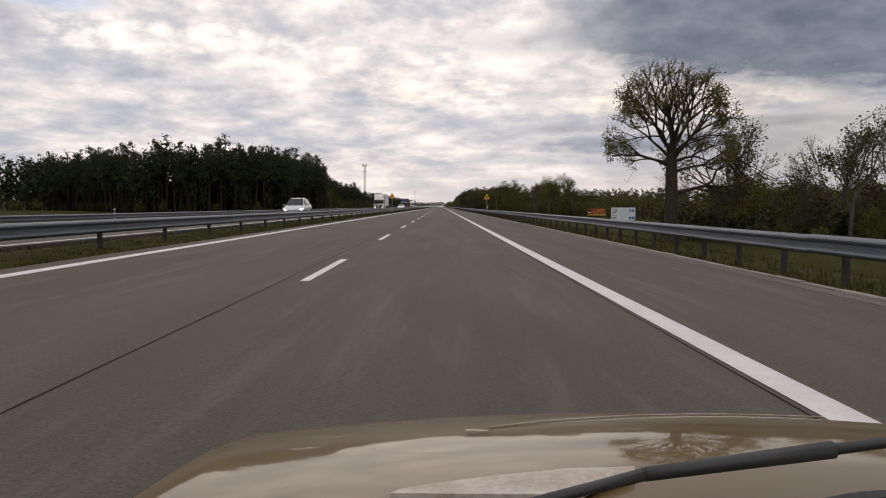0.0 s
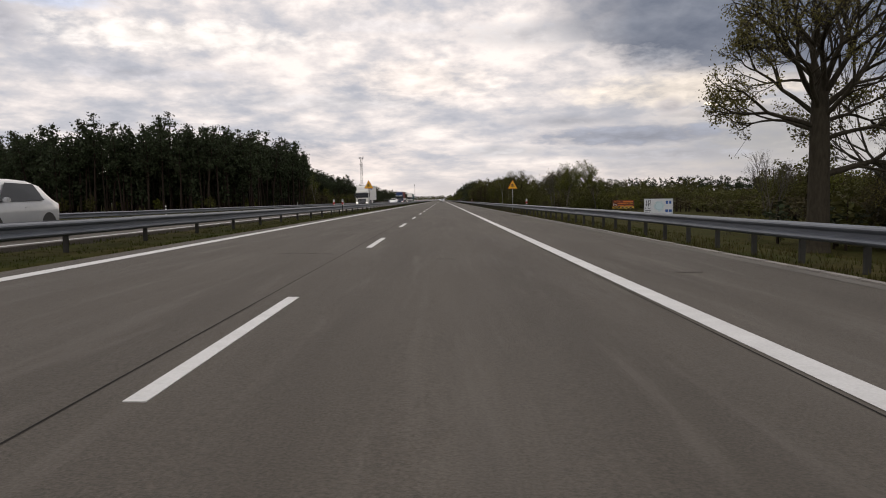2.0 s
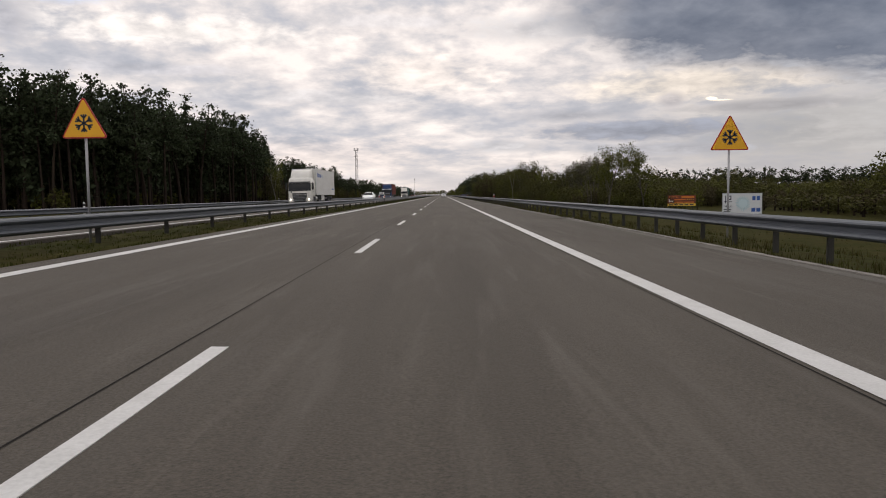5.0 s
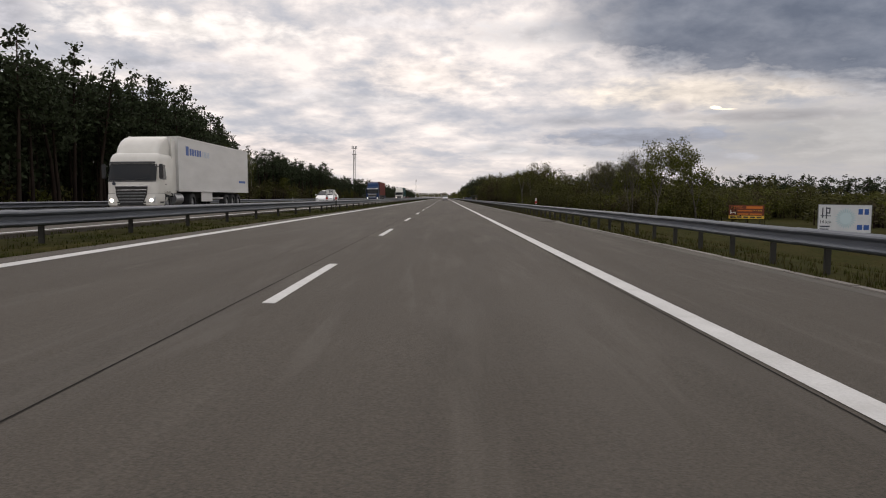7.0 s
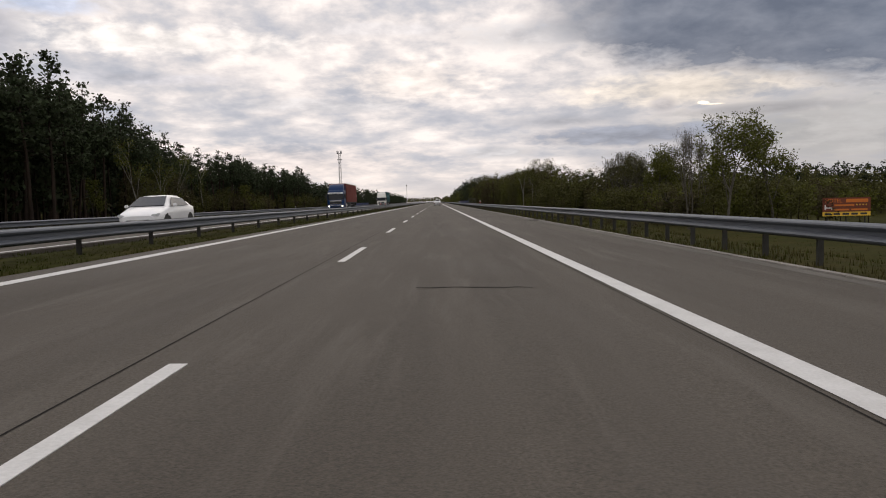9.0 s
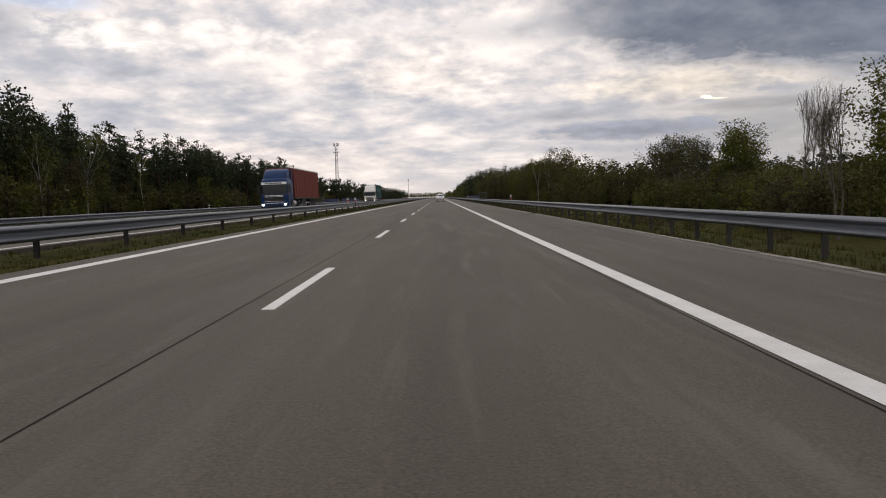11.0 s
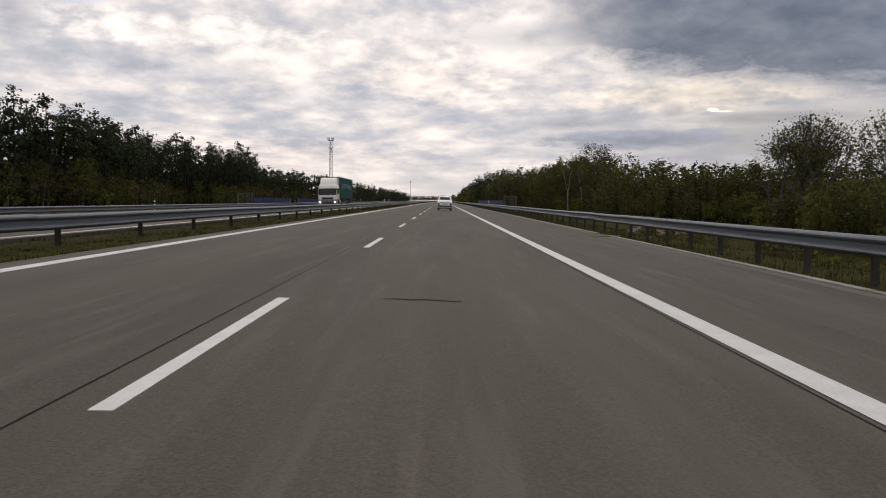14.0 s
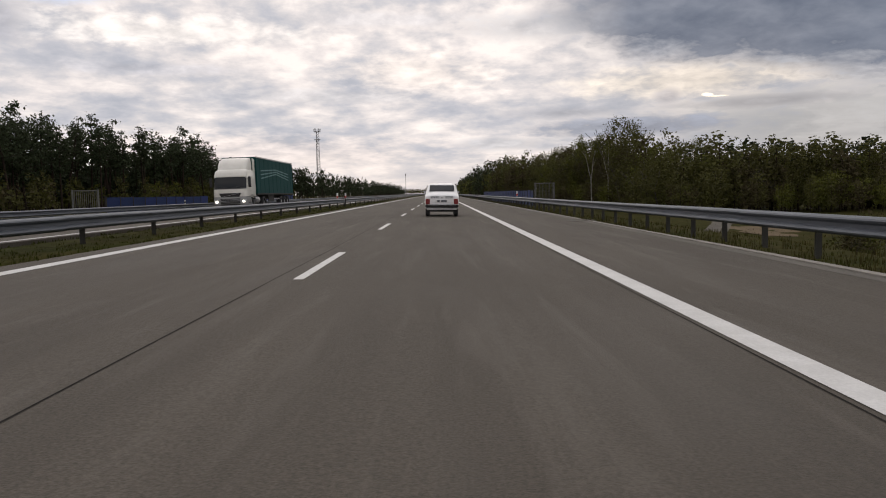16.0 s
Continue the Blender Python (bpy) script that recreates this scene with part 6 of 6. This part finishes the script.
def lorry(label, m, cab_mat, side_mat, style, lit=True):
    """A tractor with a long trailer that faces -y, its nose at y = 0."""
    t = thing("lorry", label, "lorry", m)
    upper = [(1.00, 0.00, 1.24, 0.26, 2.2), (1.55, 0.02, 1.24, 0.26, 2.2), (2.0, 0.08, 1.23, 0.27, 2.2), (2.5, 0.18, 1.21, 0.28, 2.2), (2.72, 0.25, 1.19, 0.30, 2.2), (2.90, 0.36, 1.14, 0.32, 2.2), (2.98, 0.55, 1.05, 0.32, 2.2)]
    lower = [(0.30, 0.06, 1.16, 0.30, 0.80), (0.42, -0.05, 1.23, 0.28, 0.88), (0.75, -0.06, 1.25, 0.27, 0.95), (0.985, -0.02, 1.24, 0.26, 1.02)]
    roof = [(2.96, 0.62, 1.08, 0.34, 2.2), (3.30, 0.80, 1.08, 0.36, 2.2), (3.60, 1.08, 1.06, 0.40, 2.2), (3.78, 1.45, 1.03, 0.42, 2.2), (3.86, 1.80, 1.0, 0.36, 2.2)]
    cab = part("cab", cab_shell(upper, "cab", cab_mat), t)
    part("windscreen", cab_band(upper, 1.62, 2.42, 1.17, 0.004, 0.012, "windscreen", GLASS), cab, "dark reflective windscreen")
    for s in (-1, 1):
        part("wiper", Parts().tube((s * 0.15, 0.01, 1.66), (s * 0.75, -0.005, 1.74), 0.012, 0.012, 6).mesh("wiper", BLACK), cab, "black wiper")
    part("dash_panel", cab_band(upper, 1.56, 1.615, 1.17, 0.004, 0.014, "dash_panel", BLACK, 1), cab, "black strip under the windscreen")
    part("roof_deflector", cab_shell(roof, "roof_deflector", cab_mat), t)
    visor = {"blue": WHITE, "green": CAB_WHITE}.get(style, BLACK)
    part("sun_visor", cab_band(upper, 2.44, 2.66 if style == "blue" else 2.54, 1.12, 0.03 if style == "blue" else 0.06, 0.03, "sun_visor", visor, 2), t, "sun visor over the windscreen")
    if style == "blue":
        for k in range(7):
            part("text_bar", plate(-0.72 + 0.21 * k, -0.58 + 0.21 * k, 2.48, 2.62, 0.100, 0.112, INK, "text_bar"), t, "dark letter-sized bar")
    part("bumper", cab_shell(lower, "bumper", CAB_GREY if style == "green" else cab_mat), t)
    if style == "white":
        g = part("grille", Parts().prism([(-0.56, 0.46), (0.56, 0.46), (0.74, 0.90), (0.78, 1.34), (-0.78, 1.34), (-0.74, 0.90)], -0.075, 0.05).mesh("grille", UNDER, bevel=0.012), t, "deep black radiator grille")
        for k in range(5):
            w_ = 0.58 + 0.045 * k
            part("slat", Parts().box(-w_, w_, -0.092, -0.07, 0.56 + 0.145 * k, 0.595 + 0.145 * k).mesh("slat", SIGN_BACK if k < 4 else CHROME), g, "grille slat")
        part("grille_frame", Parts().box(-0.80, 0.80, -0.085, 0.02, 1.33, 1.37).mesh("grille_frame", CHROME), g, "bright upper edge")
        part("badge", Parts().tube((-0.86, -0.02, 1.47), (-0.86, 0.03, 1.47), 0.085, 0.085, 16).mesh("badge", INK), t, "round dark badge")
    elif style == "green":
        g = part("grille", Parts().prism([(-0.66, 0.98), (0.66, 0.98), (0.80, 1.26), (-0.80, 1.26)], -0.03, 0.05).mesh("grille", UNDER, bevel=0.012), t, "low black radiator grille")
        part("grille_bar", Parts().prism([(-0.62, 1.0), (-0.55, 1.0), (0.62, 1.22), (0.55, 1.24)], -0.045, -0.028).mesh("grille_bar", ALLOY), g, "slanting bright bar")
        part("lower_grille", Parts().box(-0.70, 0.70, -0.085, 0.02, 0.62, 0.86).mesh("lower_grille", UNDER, bevel=0.012), t, "dark lower air intake")
        for k in range(2):
            part("slat", Parts().box(-0.68, 0.68, -0.10, -0.07, 0.68 + 0.09 * k, 0.71 + 0.09 * k).mesh("slat", ALLOY), t, "bright bumper slat")
    else:
        g = part("grille", Parts().box(-0.86, 0.86, -0.035, 0.05, 0.90, 1.46).mesh("grille", UNDER, bevel=0.02), t, "dark radiator grille")
        for k in range(4):
            part("slat", Parts().box(-0.82, 0.82, -0.052, -0.03, 0.95 + 0.13 * k, 0.985 + 0.13 * k).mesh("slat", CHROME if k in (0, 3) else BLACK), g, "grille slat")
        part("badge_bar", Parts().box(-0.84, 0.84, -0.06, -0.02, 1.42, 1.49).mesh("badge_bar", CHROME, bevel=0.01), t, "bright badge bar")
        part("bumper_strip", Parts().box(-0.90, 0.90, -0.085, -0.04, 0.76, 0.82).mesh("bumper_strip", CHROME, bevel=0.01), t, "bright bumper strip")
    for z in (0.40, 0.52):
        part("bumper_slot", Parts().box(-0.70, 0.70, -0.088, -0.05, z, z + 0.07).mesh("bumper_slot", UNDER, bevel=0.01), t, "dark air slot")
    for s in (-1, 1):
        part("headlamp", Parts().prism([(s * 0.78, 0.52), (s * 1.10, 0.56), (s * 1.17, 0.80), (s * 0.86, 0.74)], -0.062, 0.12).mesh("headlamp", LAMP_OFF, bevel=0.015), t, "clear headlamp housing")
        if lit:
            part("lamp_bulb", Parts().tube((s * 0.97, -0.08, 0.65), (s * 0.97, -0.05, 0.65), 0.085, 0.09, 14).mesh("lamp_bulb", LAMP), t, "lit headlamp")
        part("side_window", pane([(s * 1.244, 0.42, 1.68), (s * 1.244, 1.22, 1.68), (s * 1.217, 1.18, 2.42), (s * 1.217, 0.52, 2.42)], 0.008 * s, GLASS, "side_window"), cab, "dark side window")
        part("door_handle", Parts().box(s * 1.245 - 0.015, s * 1.245 + 0.015, 1.02, 1.20, 1.42, 1.46).mesh("door_handle", BLACK), cab, "black door handle")
        part("sill", Parts().prism([(0.95, 0.42), (0.90, 0.98), (2.2, 0.98), (2.2, 0.85), (1.95, 1.0), (1.05, 1.0), (0.98, 0.42)], s * 1.19 - 0.03, s * 1.19 + 0.03, axis="x").mesh("sill", cab_mat), t)
        part("door_step", Parts().box(s * 1.16 - 0.08, s * 1.16 + 0.08, 0.35, 0.85, 0.50, 0.60).mesh("door_step", BLACK), t)
        mir = part("mirror", Parts().box(s * 1.40 - 0.09, s * 1.40 + 0.09, 0.10, 0.26, 1.72, 2.42).mesh("mirror", BLACK, bevel=0.03), t, "black wing mirror")
        part("mirror_arm", Parts().tube((s * 1.22, 0.2, 2.3), (s * 1.38, 0.18, 2.3), 0.025, 0.025, 8).mesh("mirror_arm", BLACK), mir)
        part("side_fairing", Parts().prism([(2.20, 1.0), (2.72, 1.0), (2.72, 3.72), (2.20, 3.84)], s * 1.16 - 0.03, s * 1.16 + 0.03, axis="x").mesh("side_fairing", cab_mat), t)
        part("tank", Parts().tube((s * 0.98, 2.45, 0.72), (s * 0.98, 3.55, 0.72), 0.30, 0.30, 18).mesh("tank", ALLOY, smooth=False), t, "dull metal fuel tank")
        part("mudguard", Parts().prism([(0.78, 0.95), (1.0, 1.12), (1.9, 1.12), (2.1, 0.9), (2.1, 0.8), (1.85, 1.02), (1.05, 1.02), (0.84, 0.85)], s * 1.08 - 0.16, s * 1.08 + 0.16, axis="x").mesh("mudguard", BLACK), t)
        wheel(t, s * 1.03, 1.45, 0.51, 0.32, 10)
        wheel(t, s * 1.0, 5.1, 0.51, 0.5, 10)
        for y in (11.6, 12.9, 14.2):
            wheel(t, s * 1.03, y, 0.50, 0.38, 10)
        part("skirt", Parts().box(s * 1.2 - 0.02, s * 1.2 + 0.02, 6.6, 8.6, 0.55, 1.10).mesh("skirt", BOX_WHITE if style == "white" else UNDER, bevel=0.01), t)
        part("side_guard", Parts().box(s * 1.18 - 0.02, s * 1.18 + 0.02, 8.7, 10.8, 0.70, 0.80).mesh("side_guard", ALLOY), t)
    part("chassis", Parts().box(-0.45, 0.45, 1.2, 16.2, 0.75, 1.12).mesh("chassis", UNDER), t)
    box = part("trailer_body", Parts().box(-1.275, 1.275, 2.85, 16.45, 1.16, 3.98).mesh("trailer_body", side_mat, bevel=0.02), t)
    edge = BOX_WHITE if style != "green" else ALLOY
    trim = edge if style == "white" else side_mat
    for s in (-1, 1):
        part("roof_rail", Parts().box(s * 1.27 - 0.025, s * 1.27 + 0.025, 2.83, 16.47, 3.90, 4.0).mesh("roof_rail", edge, bevel=0.008), box, "pale roof edge rail")
        part("floor_rail", Parts().box(s * 1.27 - 0.03, s * 1.27 + 0.03, 2.83, 16.47, 1.10, 1.22).mesh("floor_rail", edge if style == "white" else UNDER, bevel=0.008), box)
        for y in (2.86, 16.42):
            part("corner_post", Parts().box(s * 1.27 - 0.03, s * 1.27 + 0.03, y - 0.03, y + 0.03, 1.2, 3.9).mesh("corner_post", trim), box)
        if style != "white":
            for k in range(9):
                part("strap", Parts().box(s * 1.28 - 0.008, s * 1.28 + 0.008, 3.9 + 1.45 * k, 3.95 + 1.45 * k, 1.22, 3.86).mesh("strap", side_mat), box, "tensioning strap")
    if style == "white":
        for a, b, z, h in ((4.05, 4.5, 3.05, 0.50), (4.65, 4.95, 3.08, 0.36), (5.05, 5.35, 3.08, 0.36), (5.45, 5.75, 3.08, 0.36), (5.85, 6.15, 3.08, 0.36), (6.25, 6.55, 3.08, 0.36)):
            part("logo_bar", plate(1.276, 1.281, z, z + h, a, b, BOARD_BLUE, "logo_bar"), box, "blue letter-sized bar")
        for k in range(5):
            part("logo_bar", plate(1.276, 1.281, 3.08, 3.40, 6.8 + 0.26 * k, 6.94 + 0.26 * k, material("pale_blue_print", (0.45, 0.52, 0.60), 0.5) if k == 0 else bpy.data.materials["pale_blue_print"], "logo_bar"), box, "pale blue letter-sized bar")
        part("text_bar", plate(1.276, 1.281, 1.75, 1.90, 14.2, 15.8, BOARD_BLUE, "text_bar"), box, "small blue line of print")
    if style == "green":
        for k in range(3):
            part("print_band", Parts().prism([(4.2, 2.3 + 0.3 * k), (9.5, 2.75 + 0.18 * k), (14.5, 2.35 + 0.25 * k), (14.5, 2.43 + 0.25 * k), (9.5, 2.85 + 0.18 * k), (4.2, 2.40 + 0.3 * k)], 1.278, 1.286, axis="x").mesh("print_band", TARP_LIGHT), box, "pale sweeping print")
    return t


lorry("white articulated lorry with a white box trailer and lit headlamps", far_pose(-13.6, 187), CAB_WHITE, BOX_WHITE, "white")
lorry("blue lorry with a faded red curtain-sided trailer", far_pose(-13.0, 300.5), CAB_BLUE, TARP_RED, "blue")
lorry("white lorry with a teal curtain-sided trailer", far_pose(-13.4, 394.5), CAB_WHITE, TARP_GREEN, "green")


# the beige car from which the drive begins: its bonnet, wings and wipers stand before the lens at the start
def start_car(ex, ey):
    car = thing("car", "beige glossy old car bonnet with black wipers", "car", Matrix.Translation((ex, ey, -FALL * ex)) @ Matrix.Rotation(math.atan(FALL), 4, "Y"))
    cx = 0.30
    nu, nv = 56, 44
    V, F = [], []
    for j in range(nv):
        v = 0.44 + 1.02 * j / (nv - 1)
        for i in range(nu):
            u = -0.80 + 1.60 * i / (nu - 1)
            z = 0.837 - 0.266 * (v - 0.44 + 0.115 * (abs(u) / 0.62) ** 2) ** 2 - 0.015 * (u / 0.6) ** 2
            z -= 0.211 * smoothstep(1.15, 1.6, v) ** 1.4
            z -= 0.619 * min(max((abs(u) - 0.535) / 0.5, 0.0), 2.0) ** 1.3
            V.append((cx + u, v, z))
    F = [(j * nu + i, j * nu + i + 1, (j + 1) * nu + i + 1, (j + 1) * nu + i) for j in range(nv - 1) for i in range(nu - 1)]
    bon = part("bonnet", raw_mesh("bonnet", V, F, [CAR_BEIGE], smooth=True), car, "beige glossy bonnet")
    sol = bon.modifiers.new("thickness", "SOLIDIFY")
    sol.thickness, sol.offset = 0.02, -1
    part("cowl", Parts().prism([(0.40, 0.70), (0.55, 0.72), (0.55, 0.68), (0.40, 0.60)], cx - 0.60, cx + 0.60, axis="x").mesh("cowl", CAR_BEIGE, bevel=0.008), car)
    # pale speckled colour shared by the bonnet patch, edge strip and badge
    pale_mark = material("pale_speckled_mark", (0.42, 0.37, 0.32), 0.40, var=(0.27, 0.21, 0.16), scale=26, speck=(160, 0.2))
    part("scuttle_panel", pane([(-0.051, 0.490, 0.833), (0.075, 0.485, 0.8365), (0.128, 0.535, 0.8365), (0.130, 0.545, 0.8355), (0.08, 0.541, 0.8345), (0.029, 0.528, 0.8335), (-0.024, 0.510, 0.8325), (-0.045, 0.500, 0.832)], 0.004, pale_mark, "scuttle_panel"), car, "pale speckled patch on the bonnet")
    # highlight on the bonnet's front edge, put in as a thin pale tube
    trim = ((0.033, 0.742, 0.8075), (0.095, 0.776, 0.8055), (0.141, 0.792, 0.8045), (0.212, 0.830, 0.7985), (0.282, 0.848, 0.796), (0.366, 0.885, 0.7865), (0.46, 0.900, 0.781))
    glint = Parts()
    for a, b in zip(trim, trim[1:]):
        glint.tube(a, b, 0.0011, 0.0011, 6)
    part("trim_strip", glint.mesh("trim_strip", pale_mark, smooth=True), car, "thin pale strip, a painted highlight along the bonnet edge")
    part("badge", pane([(0.008, 0.710, 0.8125), (0.030, 0.708, 0.8130), (0.029, 0.713, 0.8125), (0.009, 0.716, 0.8120)], 0.0012, pale_mark, "badge"), car, "small pale badge")
    arm = part("wiper", Parts().tube((0.037, 0.42, 0.861), (0.116, 0.47, 0.861), 0.0035, 0.0045, 8).tube((0.116, 0.47, 0.861), (0.254, 0.50, 0.870), 0.0050, 0.0065, 8).tube((0.254, 0.50, 0.870), (0.42, 0.54, 0.880), 0.0042, 0.0042, 8).mesh(
        "wiper", BLACK, smooth=True), car, "black wiper arm")
    part("wiper_blade", Parts().prism([(0.165, 0.880), (0.20, 0.888), (0.26, 0.893), (0.42, 0.895), (0.42, 0.870), (0.17, 0.868)], 0.365, 0.380).mesh("wiper_blade", RUBBER, bevel=0.003), arm, "rubber wiper blade")
    for s in (-1, 1):
        part("wing", Parts().prism([(0.45, 0.30), (0.45, 0.60), (0.9, 0.58), (1.25, 0.52), (1.42, 0.42), (1.40, 0.28), (1.20, 0.28), (1.14, 0.46), (0.95, 0.54), (0.76, 0.46), (0.70, 0.28)], cx + s * 0.72 - 0.04, cx + s * 0.72 + 0.04, axis="x").mesh(
            "wing", CAR_BEIGE, bevel=0.02), car)
        part("headlamp", Parts().tube((cx + s * 0.42, 1.36, 0.50), (cx + s * 0.42, 1.45, 0.50), 0.085, 0.08, 20).mesh("headlamp", LAMP_OFF), car, "round headlamp")
        wheel(car, cx + s * 0.50, 0.95, 0.265, 0.145)
    part("nose_panel", Parts().box(cx - 0.56, cx + 0.56, 1.36, 1.42, 0.34, 0.56).mesh("nose_panel", CAR_BEIGE, bevel=0.02), car)
    part("bumper", Parts().box(cx - 0.66, cx + 0.66, 1.42, 1.52, 0.34, 0.43).mesh("bumper", BLACK, bevel=0.03), car, "black front bumper")
    part("floor_pan", Parts().box(cx - 0.5, cx + 0.5, -1.2, 1.3, 0.20, 0.26).mesh("floor_pan", UNDER), car)
    for s in (-1, 1):
        part("door", Parts().prism([(-1.0, 0.26), (0.45, 0.26), (0.45, 0.58), (-1.0, 0.70)], cx + s * 0.64 - 0.02, cx + s * 0.64 + 0.02, axis="x").mesh("door", CAR_BEIGE, bevel=0.01), car)
        wheel(car, cx + s * 0.50, -0.95, 0.265, 0.145)
    part("rear_body", Parts().prism([(-1.0, 0.26), (-1.0, 0.82), (-1.45, 0.80), (-1.55, 0.55), (-1.50, 0.26)], cx - 0.65, cx + 0.65, axis="x").mesh("rear_body", CAR_BEIGE, bevel=0.03), car)


start_car(PATH[0][4], PATH[0][5])
